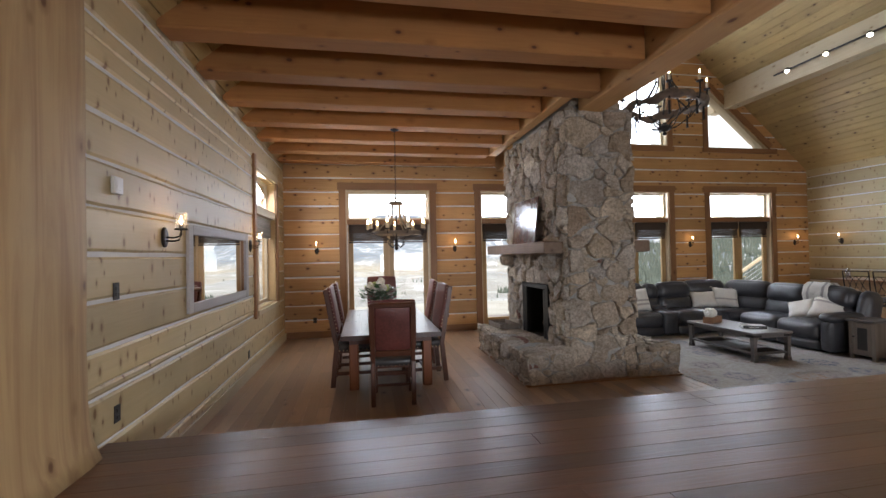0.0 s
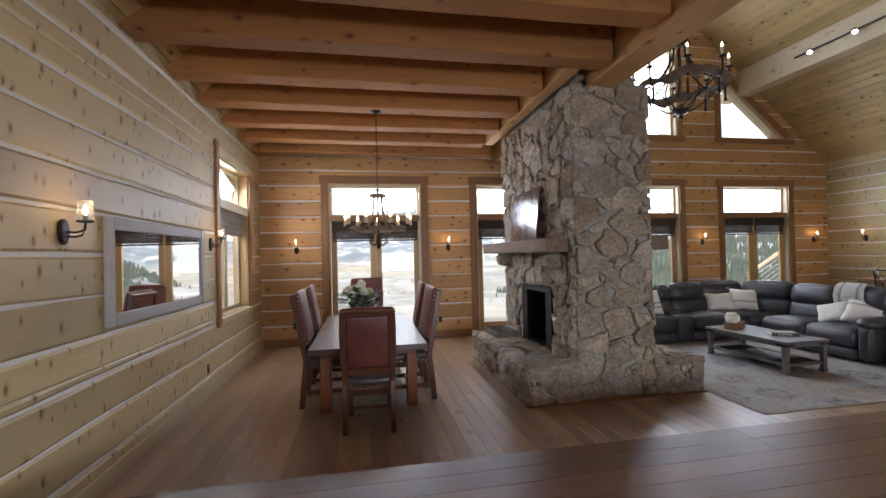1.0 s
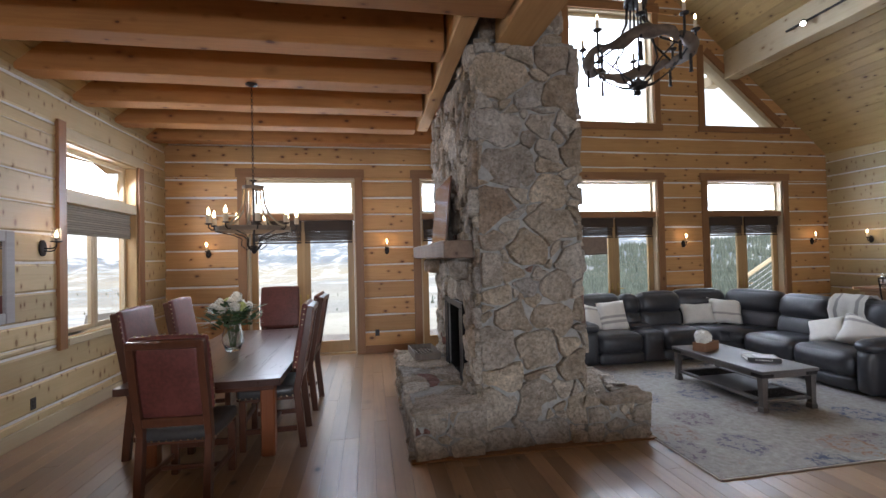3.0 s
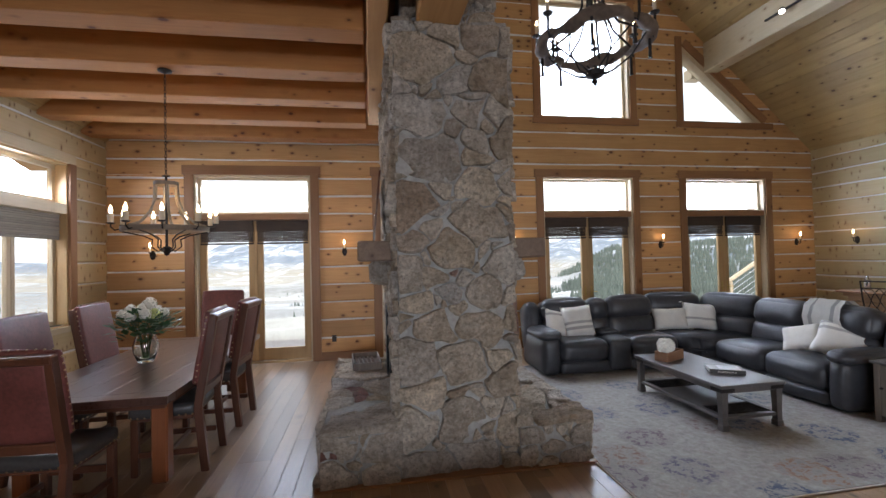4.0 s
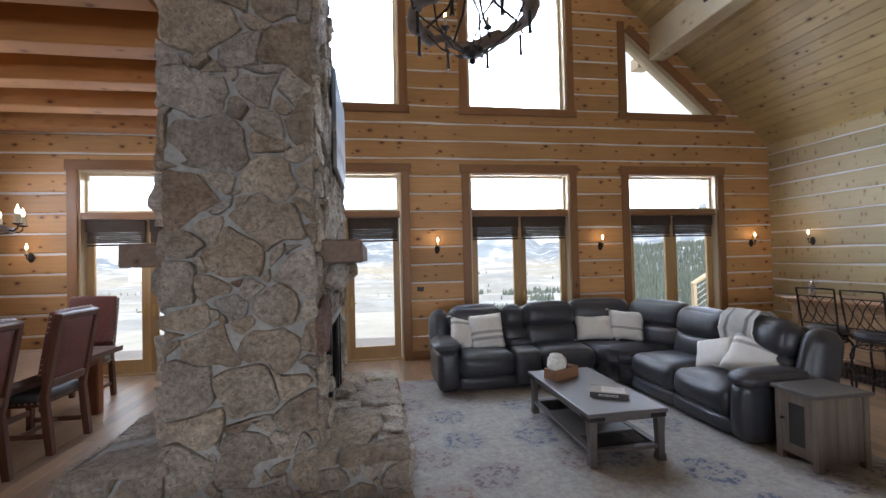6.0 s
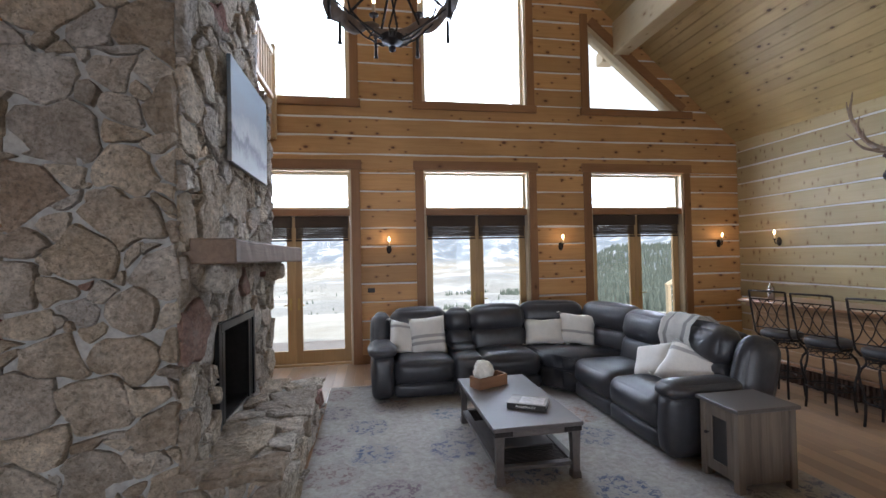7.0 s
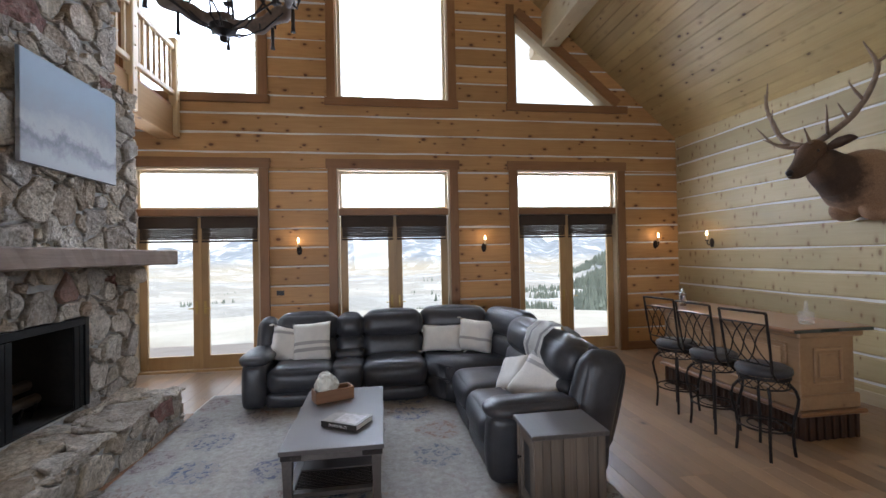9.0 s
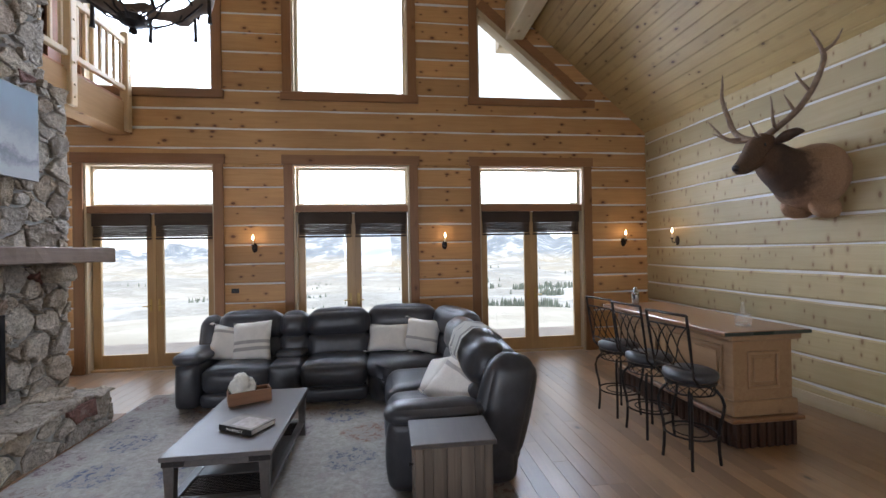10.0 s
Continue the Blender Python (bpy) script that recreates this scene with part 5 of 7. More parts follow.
# ---- living ----
def soft_block(dims, r, m=None, seed=0.0, n=12):
    """An upholstered block: broad rounded edges, faces that swell towards the middle, and a slight unevenness."""
    x0, x1, y0, y1, z0, z1 = dims
    c = Vector(((x0 + x1) / 2, (y0 + y1) / 2, (z0 + z1) / 2))
    half = Vector(((x1 - x0) / 2, (y1 - y0) / 2, (z1 - z0) / 2))
    rr = [min(r, h * 0.97) for h in half]
    puff = [min(0.03, h * 0.22) for h in half]
    bm = bmesh.new()
    at = {}

    def vert(i, j, k):
        key = (i, j, k)
        if key not in at:
            d = [math.sin((t / n * 2 - 1) * math.pi / 2) for t in key]
            q = [d[t] * half[t] for t in range(3)]
            inner = [max(rr[t] - half[t], min(half[t] - rr[t], q[t])) for t in range(3)]
            e = Vector([(q[t] - inner[t]) / rr[t] for t in range(3)])
            if e.length > 1:
                e.normalize()
            w = Vector([inner[t] + e[t] * rr[t] for t in range(3)])
            for t in range(3):
                u, v = d[(t + 1) % 3], d[(t + 2) % 3]
                w[t] += e[t] * puff[t] * (1 - u * u) * (1 - v * v)
            w += c
            at[key] = bm.verts.new(w + noise.noise_vector(w * 4 + Vector((seed, seed * 2, 0))) * 0.006 + noise.noise_vector(w * 14 + Vector((seed, 3, 0))) * 0.0012)
        return at[key]

    for axis in range(3):
        for side in (0, n):
            for i in range(n):
                for j in range(n):
                    quad = []
                    for a, b in ((i, j), (i + 1, j), (i + 1, j + 1), (i, j + 1)):
                        key = [a, b]
                        key.insert(axis, side)
                        quad.append(vert(*key))
                    bm.faces.new(quad)
    if m:
        bmesh.ops.transform(bm, matrix=m, verts=bm.verts[:])
    return bm


def cushion(name, parent, dims, r=0.06, puff=0.03, m=None, mat=None, label=""):
    return part(name, soft_block(dims, r * 1.25, m, dims[0] * 7 + dims[4] * 3), mat or LEATHER, parent, label, True)


sofa = thing("sectional_sofa", "large black leather corner recliner sofa on the rug", "sofa", (0, 0, 0.016))
rec = lambda dx, dy, turn: pose(dx, dy, 0, 0, 0, turn)
BACKTILT = 10


def section(m, x0, x1):
    """A reclining seat: footrest panel, seat, lumbar cushion, head cushion. Local x along the run, y to the back."""
    cushion("footrest", sofa, (x0 + 0.003, x1 - 0.003, 0.005, 0.16, 0.03, 0.19), 0.025, 0.01, m)
    cushion("seat", sofa, (x0 - 0.002, x1 + 0.002, -0.02, 0.66, 0.175, 0.485), 0.085, 0.03, m)
    tl = m @ Matrix.Translation((0, 0.56, 0.45)) @ Matrix.Rotation(radians(-BACKTILT), 4, "X") @ Matrix.Translation((0, -0.56, -0.45))
    cushion("backrest", sofa, (x0 - 0.002, x1 + 0.002, 0.53, 0.78, 0.4, 0.75), 0.07, 0.025, tl)
    cushion("headrest", sofa, (x0 - 0.004, x1 + 0.004, 0.5, 0.8, 0.7, 1.06), 0.1, 0.025, tl)
    part("base", boxes((x0 + 0.01, x1 - 0.01, 0.1, 0.9, 0.03, 0.3), bevel=0.02, m=m), LEATHER, sofa)
    cushion("back_panel", sofa, (x0 - 0.002, x1 + 0.002, 0.76, 0.96, 0.06, 0.98), 0.06, 0.02, m)


def arm(m, x0, x1):
    cushion("arm_pad", sofa, (x0 - 0.03, x1 + 0.03, -0.02, 0.62, 0.51, 0.66), 0.07, 0.02, m)
    cushion("arm", sofa, (x0, x1, -0.01, 0.86, 0.03, 0.55), 0.05, 0.02, m)
    cushion("arm_wing", sofa, (x0, x1, 0.6, 0.95, 0.2, 0.99), 0.09, 0.02, m @ Matrix.Translation((0, 0.7, 0.5)) @ Matrix.Rotation(radians(-12), 4, "X") @ Matrix.Translation((0, -0.7, -0.5)))


NM = pose(5.04, 7.92, 0)
arm(NM, -0.05, 0.21)
section(NM, 0.23, 0.98)
section(NM, 1.34, 2.12)
# console between the seats
cushion("console", sofa, (0.985, 1.335, 0.0, 0.62, 0.04, 0.49), 0.03, 0.006, NM)
cushion("console_lid", sofa, (1.0, 1.32, 0.3, 0.66, 0.49, 0.57), 0.03, 0.01, NM)
tl = NM @ Matrix.Translation((0, 0.56, 0.45)) @ Matrix.Rotation(radians(-BACKTILT), 4, "X") @ Matrix.Translation((0, -0.56, -0.45))
cushion("backrest", sofa, (0.985, 1.335, 0.53, 0.78, 0.42, 0.75), 0.06, 0.02, tl)
cushion("headrest", sofa, (0.985, 1.335, 0.5, 0.79, 0.7, 1.03), 0.09, 0.02, tl)
cushion("back_panel", sofa, (0.985, 1.335, 0.76, 0.96, 0.06, 0.96), 0.06, 0.02, NM)
CUP = plain("chrome", (0.6, 0.6, 0.6), 0.15, 1.0, 40, 0.05, 0)
for x in (1.09, 1.23):
    bm = bmesh.new()
    lathe(bm, [(0.045, 0.0), (0.045, 0.012), (0.036, 0.012), (0.034, 0.004)], 20, NM @ pose(x, 0.17, 0.487))
    part("cup_holder", bm, CUP, sofa, "chrome cup holder")
EM = pose(7.44, 7.6, 0, 0, 0, -90) @ Matrix.Diagonal((1, 1.1, 1, 1))
section(EM, 0.02, 0.8)
section(EM, 0.8, 1.56)
arm(EM, 1.58, 1.78)
# the corner seat
bm = bmesh.new()
out = [(7.17, 7.93), (7.28, 7.84), (7.36, 7.75), (7.44, 7.58), (8.3, 7.58), (8.32, 8.2), (8.05, 8.66), (7.17, 8.7)]
for za, zb, sc in ((0.05, 0.3, 0.985), (0.3, 0.48, 1.0)):
    c = Vector((7.8, 8.15))
    lo_ = [bm.verts.new(((Vector(q) - c) * sc + c).to_3d() + Vector((0, 0, za))) for q in out]
    hi_ = [bm.verts.new(((Vector(q) - c) * sc + c).to_3d() + Vector((0, 0, zb))) for q in out]
    for k in range(len(out)):
        bm.faces.new((lo_[k], lo_[(k + 1) % len(out)], hi_[(k + 1) % len(out)], hi_[k]))
    bm.faces.new(lo_[::-1])
    bm.faces.new(hi_)
bmesh.ops.bevel(bm, geom=bm.edges[:], offset=0.025, segments=2, affect="EDGES")
part("corner_seat", bm, LEATHER, sofa, "", True)
for cx, cy, turn in ((7.6, 8.56, -10), (8.14, 8.1, -72)):
    m = pose(cx, cy, 0, 0, 0, turn)
    tl = m @ Matrix.Translation((0, 0, 0.45)) @ Matrix.Rotation(radians(-BACKTILT), 4, "X") @ Matrix.Translation((0, 0, -0.45))
    cushion("backrest", sofa, (-0.45, 0.45, -0.03, 0.22, 0.4, 0.75), 0.07, 0.025, tl)
    cushion("headrest", sofa, (-0.46, 0.46, -0.06, 0.24, 0.7, 1.07), 0.1, 0.025, tl)
    part("back_panel", boxes((-0.42, 0.42, 0.2, 0.34, 0.06, 0.94), bevel=0.05, m=m), LEATHER, sofa)

LINEN = plain("cream_linen", (0.74, 0.71, 0.66), 0.9, 0, 90, 0.1, 0.3)
STRIPE = plain("grey_stripe", (0.4, 0.38, 0.36), 0.9, 0, 90, 0.15, 0.3)


def throw_pillow(at, rx, ry, rz, w, h, stripes, label, tassels=True):
    """A stuffed pillow standing on its edge; local x across, z up."""
    pl = new("throw_pillow")
    pl.matrix_basis = pose(*at, rx, ry, rz)
    tagged(pl, label, "pillow", "sofa pillows")
    n = 12
    bm = bmesh.new()
    sides = []
    for s in (-1, 1):
        g = []
        for i in range(n + 1):
            row = []
            for j in range(n + 1):
                u, v = i / n * 2 - 1, j / n * 2 - 1
                t = ((1 - u ** 4) * (1 - v ** 4)) ** 0.55 * 0.085
                k = 1 - 0.07 * (1 - abs(v)) * u * u
                k2 = 1 - 0.07 * (1 - abs(u)) * v * v
                p = Vector((u * w / 2 * k, s * t, h / 2 + v * h / 2 * k2))
                p += noise.noise_vector(p * 9 + Vector((w * 50, 0, at[0]))) * 0.007
                row.append(bm.verts.new(p))
            g.append(row)
        for i in range(n):
            for j in range(n):
                f = bm.faces.new((g[i][j], g[i + 1][j], g[i + 1][j + 1], g[i][j + 1]))
                if stripes and (j in stripes):
                    f.material_index = 1
        sides.append(g)
    bmesh.ops.remove_doubles(bm, verts=bm.verts[:], dist=0.012)
    part("cover", bm, (LINEN, STRIPE), pl, "", True)
    if tassels:
        for u in (-1, 1):
            for v in (0, 1):
                bm = bmesh.new()
                for q in range(7):
                    a = q * math.tau / 7
                    tube(bm, [(u * w / 2 * 0.985, 0, v * h), (u * (w / 2 + 0.018) + 0.012 * math.cos(a), 0.012 * math.sin(a), v * h + (0.01 if v else -0.004)), (u * (w / 2 + 0.04) + 0.02 * math.cos(a), 0.02 * math.sin(a), v * h + (-0.012 if v else 0.008))], 0.0045, 5)
                part("tassel", bm, LINEN, pl)
    return pl


throw_pillow((5.42, 8.32, 0.49), -22, 12, 10, 0.48, 0.44, (9,), "cream tasselled throw pillow leaning on the sofa")
throw_pillow((5.74, 8.24, 0.49), -20, -4, -4, 0.48, 0.5, (3, 5), "cream striped throw pillow leaning on the sofa", False)
throw_pillow((7.42, 8.4, 0.5), -24, 0, -12, 0.56, 0.37, (), "cream tasselled lumbar pillow in the sofa's corner")
throw_pillow((7.82, 8.28, 0.5), -22, 4, -30, 0.5, 0.44, (4,), "cream tasselled throw pillow in the sofa's corner")
throw_pillow((7.8, 6.6, 0.49), -34, -16, -70, 0.42, 0.38, (), "cream throw pillow on the sofa's end seat", False)
throw_pillow((7.86, 6.24, 0.49), -40, 16, -58, 0.54, 0.48, (8, 10), "cream striped tasselled pillow on the sofa's end seat")
# blanket thrown over the end seat's back
bl = thing("throw_blanket", "cream striped knitted blanket thrown over the sofa's back", "blanket")
prof = [(0.50, 0.52), (0.525, 0.62), (0.55, 0.75), (0.53, 0.88), (0.58, 1.02), (0.68, 1.1), (0.8, 1.085), (0.9, 1.02), (0.955, 0.93), (0.955, 0.8), (0.96, 0.68)]
bm = bmesh.new()
rows = []
for i, (y, z) in enumerate(prof):
    row = []
    for j in range(13):
        f = j / 12
        x = 0.84 + f * 0.34 + 0.16 * (1 - i / 10) * f - 0.03 * i / 10
        row.append(bm.verts.new((x, y - 0.012 + 0.008 * math.sin(f * 19 + i), z + 0.02 + 0.007 * math.sin(f * 15 + i * 2))))
    rows.append(row)
for P, Q in zip(rows, rows[1:]):
    for j in range(12):
        f = bm.faces.new((P[j], P[j + 1], Q[j + 1], Q[j]))
        f.material_index = 1 if j in (2, 9) else 0
bmesh.ops.solidify(bm, geom=bm.faces[:], thickness=0.012)
bmesh.ops.transform(bm, matrix=EM @ pose(0, 0, 0.016), verts=bm.verts[:])
part("cloth", bm, (LINEN, STRIPE), bl, "", True)

GREYWOOD = wood("weathered_grey_wood", (0.12, 0.105, 0.096), (0.065, 0.056, 0.052), (0.07, 0.06, 0.05), 1, 0.45, 0.1)
GREYTOP = wood("grey_table_top", (0.12, 0.108, 0.104), (0.088, 0.079, 0.076), (0.07, 0.06, 0.055), 1, 0.4, 0.05, vary=(0.98, 1.02))
ct = thing("coffee_table", "grey weathered wood coffee table with a lower shelf on the rug", "coffee table", (0, 0, 0.014))
CT = (5.89, 6.62, 5.76, 7.15)
part("tabletop", boxes((CT[0], CT[1], CT[2], CT[3], 0.415, 0.448), bevel=0.004), GREYTOP, ct)
part("apron", boxes((CT[0] + 0.03, CT[1] - 0.03, CT[2] + 0.03, CT[2] + 0.055, 0.36, 0.414), (CT[0] + 0.03, CT[1] - 0.03, CT[3] - 0.055, CT[3] - 0.03, 0.36, 0.414), (CT[0] + 0.03, CT[0] + 0.055, CT[2] + 0.055, CT[3] - 0.055, 0.36, 0.414), (CT[1] - 0.055, CT[1] - 0.03, CT[2] + 0.055, CT[3] - 0.055, 0.36, 0.414), bevel=0.003), GREYWOOD, ct)
for x in (CT[0] + 0.055, CT[1] - 0.055):
    for y in (CT[2] + 0.055, CT[3] - 0.055):
        lg = bmesh.new()
        rws = [[lg.verts.new((x + dx * w, y + dy * w, z)) for dx, dy in ((-1, -1), (1, -1), (1, 1), (-1, 1))] for z, w in ((0, 0.036), (0.05, 0.034), (0.06, 0.028), (0.2, 0.029), (0.413, 0.037))]
        for P, Q in zip(rws, rws[1:]):
            for k in range(4):
                lg.faces.new((P[k], P[(k + 1) % 4], Q[(k + 1) % 4], Q[k]))
        lg.faces.new(rws[0]); lg.faces.new(rws[-1])
        part("leg", lg, GREYWOOD, ct)
        sx, sy = (1 if x < 6.2 else -1), (1 if y < 6.4 else -1)
        br = boxes(*[tuple(sorted((x - sx * 0.041, x + sx * 0.1))) + tuple(sorted((y - sy * 0.043, y - sy * 0.039))) + (0.375, 0.412)], bevel=0)
        box(br, *sorted((x - sx * 0.043, x - sx * 0.039)), *sorted((y - sy * 0.041, y + sy * 0.1)), 0.375, 0.412)
        for q in (0.03, 0.07):
            bmesh.ops.create_icosphere(br, subdivisions=1, radius=0.006, matrix=Matrix.Translation((x + sx * q, y - sy * 0.043, 0.393)))
        part("bracket", br, IRON, ct, "black iron corner bracket")
part("shelf_frame", boxes((CT[0] + 0.03, CT[0] + 0.09, CT[2] + 0.09, CT[3] - 0.09, 0.105, 0.135), (CT[1] - 0.09, CT[1] - 0.03, CT[2] + 0.09, CT[3] - 0.09, 0.105, 0.135), (CT[0] + 0.09, CT[1] - 0.09, CT[2] + 0.03, CT[2] + 0.09, 0.105, 0.135), (CT[0] + 0.09, CT[1] - 0.09, CT[3] - 0.09, CT[3] - 0.03, 0.105, 0.135), bevel=0.003), GREYWOOD, ct)
part("shelf_panel", boxes((CT[0] + 0.09, CT[1] - 0.09, CT[2] + 0.38, CT[3] - 0.38, 0.108, 0.13), bevel=0.002), GREYTOP, ct)
for k in range(26):
    y = CT[2] + 0.1 + 0.265 * (k % 13) / 12 + (CT[3] - CT[2] - 0.465) * (k // 13)
    part("shelf_wire", tube(bmesh.new(), [(CT[0] + 0.08, y, 0.12), (CT[1] - 0.08, y, 0.12)], 0.0045, 5), IRON, ct)

RUST = wood("orange_box_wood", (0.27, 0.14, 0.075), (0.17, 0.08, 0.04), (0.1, 0.04, 0.02), 0, 0.55, 0.2)
pb = thing("flower_box", "small rust-brown wooden box of white hydrangeas on the coffee table", "planter", (6.15, 6.83, 0.4625), 24)
pb.scale = (0.95, 0.95, 1.1)
part("box", boxes((-0.19, 0.19, -0.085, -0.07, 0, 0.1), (-0.19, 0.19, 0.07, 0.085, 0, 0.1), (-0.19, -0.175, -0.07, 0.07, 0, 0.1), (0.175, 0.19, -0.07, 0.07, 0, 0.1), (-0.175, 0.175, -0.07, 0.07, 0, 0.02), bevel=0.003), RUST, pb)
for k, (x, y, z, r) in enumerate(((-0.1, 0.0, 0.13, 0.075), (-0.015, 0.015, 0.125, 0.07), (-0.06, -0.03, 0.16, 0.07), (-0.07, 0.035, 0.165, 0.068))):
    part("bloom", blossom(bmesh.new(), (x, y, z), r, 60), PETAL, pb, "white hydrangea bloom")
WHITEP = plain("paper_white", (0.75, 0.73, 0.7), 0.6, 0, 40, 0.06, 0)
COVER = plain("book_cover", (0.3, 0.28, 0.26), 0.25, 0, 9, 0.5, 0)
bk = thing("book", "thick coffee-table book with a dark spine and pale cover", "book", (6.33, 6.2, 0.4625), -30)
bk.scale = (1.08, 1.08, 1.0)
part("pages", boxes((-0.145, 0.15, -0.105, 0.105, 0.006, 0.042), bevel=0.002), WHITEP, bk)
part("cover", boxes((-0.15, 0.155, -0.112, 0.112, 0.042, 0.047), bevel=0.001), COVER, bk, "pale printed cover")
part("back_cover", boxes((-0.15, 0.155, -0.112, 0.112, 0.0, 0.006), bevel=0.001), BLACK, bk)
part("spine", boxes((-0.15, 0.155, -0.118, -0.1125, 0.0, 0.047), bevel=0.002), BLACK, bk, "black spine with a white title")
word = bpy.data.curves.new("title", "FONT")
word.body, word.size, word.align_x, word.extrude = "PHARMACY", 0.03, "CENTER", 0.0004
word_ob = bpy.data.objects.new("title", word)
scene.collection.objects.link(word_ob)
bpy.context.view_layer.update()
word_mesh = bpy.data.meshes.new_from_object(word_ob)
bpy.data.objects.remove(word_ob)
word_mesh.materials.clear()
word_mesh.materials.append(WHITEP)
title = new("title", word_mesh)
title.parent = bk
title.matrix_basis = pose(0.0, -0.1185, 0.0125, 90, 0, 0)
tagged(title, "white title lettering")
part("cover_picture", boxes((-0.06, 0.13, -0.09, 0.07, 0.0474, 0.0478), bevel=0), plain("cover_picture", (0.28, 0.24, 0.22), 0.4, 0, 25, 0.7, 0), bk)

# side cabinet
BROWNGREY = wood("barn_grey_brown", (0.19, 0.15, 0.115), (0.075, 0.055, 0.042), (0.06, 0.045, 0.035), 2, 0.55, 0.25)
sc = thing("side_cabinet", "small rustic grey-brown side cabinet with a mesh door", "side table")
S = (7.56, 8.1, 5.3, 5.71)
part("top", boxes((S[0], S[1], S[2], S[3], 0.595, 0.625), bevel=0.005), GREYWOOD, sc)
for k in range(5):
    a = S[0] + 0.05 + (S[1] - S[0] - 0.1) * k / 5
    part("board", boxes((a + 0.001, a + (S[1] - S[0] - 0.1) / 5 - 0.001, S[2] + 0.035, S[2] + 0.05, 0.07, 0.594), bevel=0.002), BROWNGREY, sc)
    part("board", boxes((a + 0.001, a + (S[1] - S[0] - 0.1) / 5 - 0.001, S[3] - 0.05, S[3] - 0.035, 0.07, 0.594), bevel=0.002), BROWNGREY, sc)
part("back_panel", boxes((S[1] - 0.05, S[1] - 0.035, S[2] + 0.05, S[3] - 0.05, 0.07, 0.594), bevel=0), BROWNGREY, sc)
part("bottom_panel", boxes((S[0] + 0.06, S[1] - 0.05, S[2] + 0.05, S[3] - 0.05, 0.07, 0.1), bevel=0), BROWNGREY, sc)
for x in (S[0] + 0.05, S[1] - 0.05):
    for y in (S[2] + 0.05, S[3] - 0.05):
        part("leg", boxes((x - 0.028, x + 0.028, y - 0.028, y + 0.028, 0.0, 0.594), bevel=0.005), BROWNGREY, sc)
dr = part("door", boxes((S[0] + 0.028, S[0] + 0.046, S[2] + 0.08, S[2] + 0.135, 0.08, 0.585), (S[0] + 0.028, S[0] + 0.046, S[3] - 0.135, S[3] - 0.08, 0.08, 0.585), (S[0] + 0.028, S[0] + 0.046, S[2] + 0.135, S[3] - 0.135, 0.5, 0.585), (S[0] + 0.028, S[0] + 0.046, S[2] + 0.135, S[3] - 0.135, 0.08, 0.16), bevel=0.002), BROWNGREY, sc)
part("mesh_panel", boxes((S[0] + 0.036, S[0] + 0.04, S[2] + 0.13, S[3] - 0.13, 0.155, 0.505), bevel=0), BLACK, dr, "black mesh panel")
part("knob", lathe(bmesh.new(), [(0.006, 0), (0.006, 0.015), (0.014, 0.02), (0.012, 0.03), (0.0, 0.032)], 12, pose(S[0] + 0.028, S[3] - 0.1, 0.36, 0, -90, 0)), IRON, dr)

# rug
m, n, l, p = material("faded_oriental_rug")
v = coords(n, l, (1, 1, 1), "Object", False)
big = n.new("ShaderNodeTexVoronoi")
big.voronoi_dimensions = "2D"
big.inputs["Scale"].default_value = 1.6
big.inputs["Randomness"].default_value = 0.75
swirl = n.new("ShaderNodeTexNoise")
swirl.inputs["Scale"].default_value, swirl.inputs["Detail"].default_value = 7.0, 3
l.new(v, swirl.inputs["Vector"])
off = n.new("ShaderNodeVectorMath")
off.operation = "MULTIPLY_ADD"
off.inputs[1].default_value = (0.22, 0.22, 0)
l.new(swirl.outputs["Color"], off.inputs[0])
l.new(v, off.inputs[2])
l.new(off.outputs[0], big.inputs["Vector"])
wob = noise_tex(n, l, v, 26, 4, 0.7)
fine = noise_tex(n, l, v, 17, 8, 0.75, 0.5)
add = n.new("ShaderNodeMath"); add.operation = "MULTIPLY_ADD"
l.new(wob, add.inputs[0]); add.inputs[1].default_value = 0.3
l.new(big.outputs["Distance"], add.inputs[2])
rings_ = ramp(n, [(0.0, (1, 1, 1)), (0.24, (0.9, 0.9, 0.9)), (0.29, (0.15, 0.15, 0.15)), (0.36, (1, 1, 1)), (0.46, (0.8, 0.8, 0.8)), (0.53, (0, 0, 0))])
l.new(add.outputs[0], rings_.inputs[0])
worn = ramp(n, [(0.485, (0, 0, 0)), (0.54, (1, 1, 1))])
l.new(fine, worn.inputs[0])
mu = n.new("ShaderNodeMath"); mu.operation = "MULTIPLY"
l.new(rings_.outputs[0], mu.inputs[0]); l.new(worn.outputs[0], mu.inputs[1])
hue = ramp(n, [(0.0, (0.045, 0.065, 0.13)), (0.35, (0.07, 0.1, 0.18)), (0.55, (0.2, 0.12, 0.12)), (0.7, (0.09, 0.12, 0.17)), (1.0, (0.32, 0.16, 0.08))])
hs = n.new("ShaderNodeSeparateColor"); l.new(big.outputs["Color"], hs.inputs[0]); l.new(hs.outputs[0], hue.inputs[0])
cream = ramp(n, [(0.35, (0.27, 0.25, 0.226)), (0.62, (0.42, 0.397, 0.366))])
l.new(fine, cream.inputs[0])
warm = noise_tex(n, l, v, 1.1, 3, 0.6)
wr = ramp(n, [(0.6, (0, 0, 0)), (0.72, (1, 1, 1))]); l.new(warm, wr.inputs[0])
sp = noise_tex(n, l, v, 6, 6, 0.8); sr = ramp(n, [(0.55, (0, 0, 0)), (0.68, (0.8, 0.8, 0.8))]); l.new(sp, sr.inputs[0])
mu2 = n.new("ShaderNodeMath"); mu2.operation = "MULTIPLY"
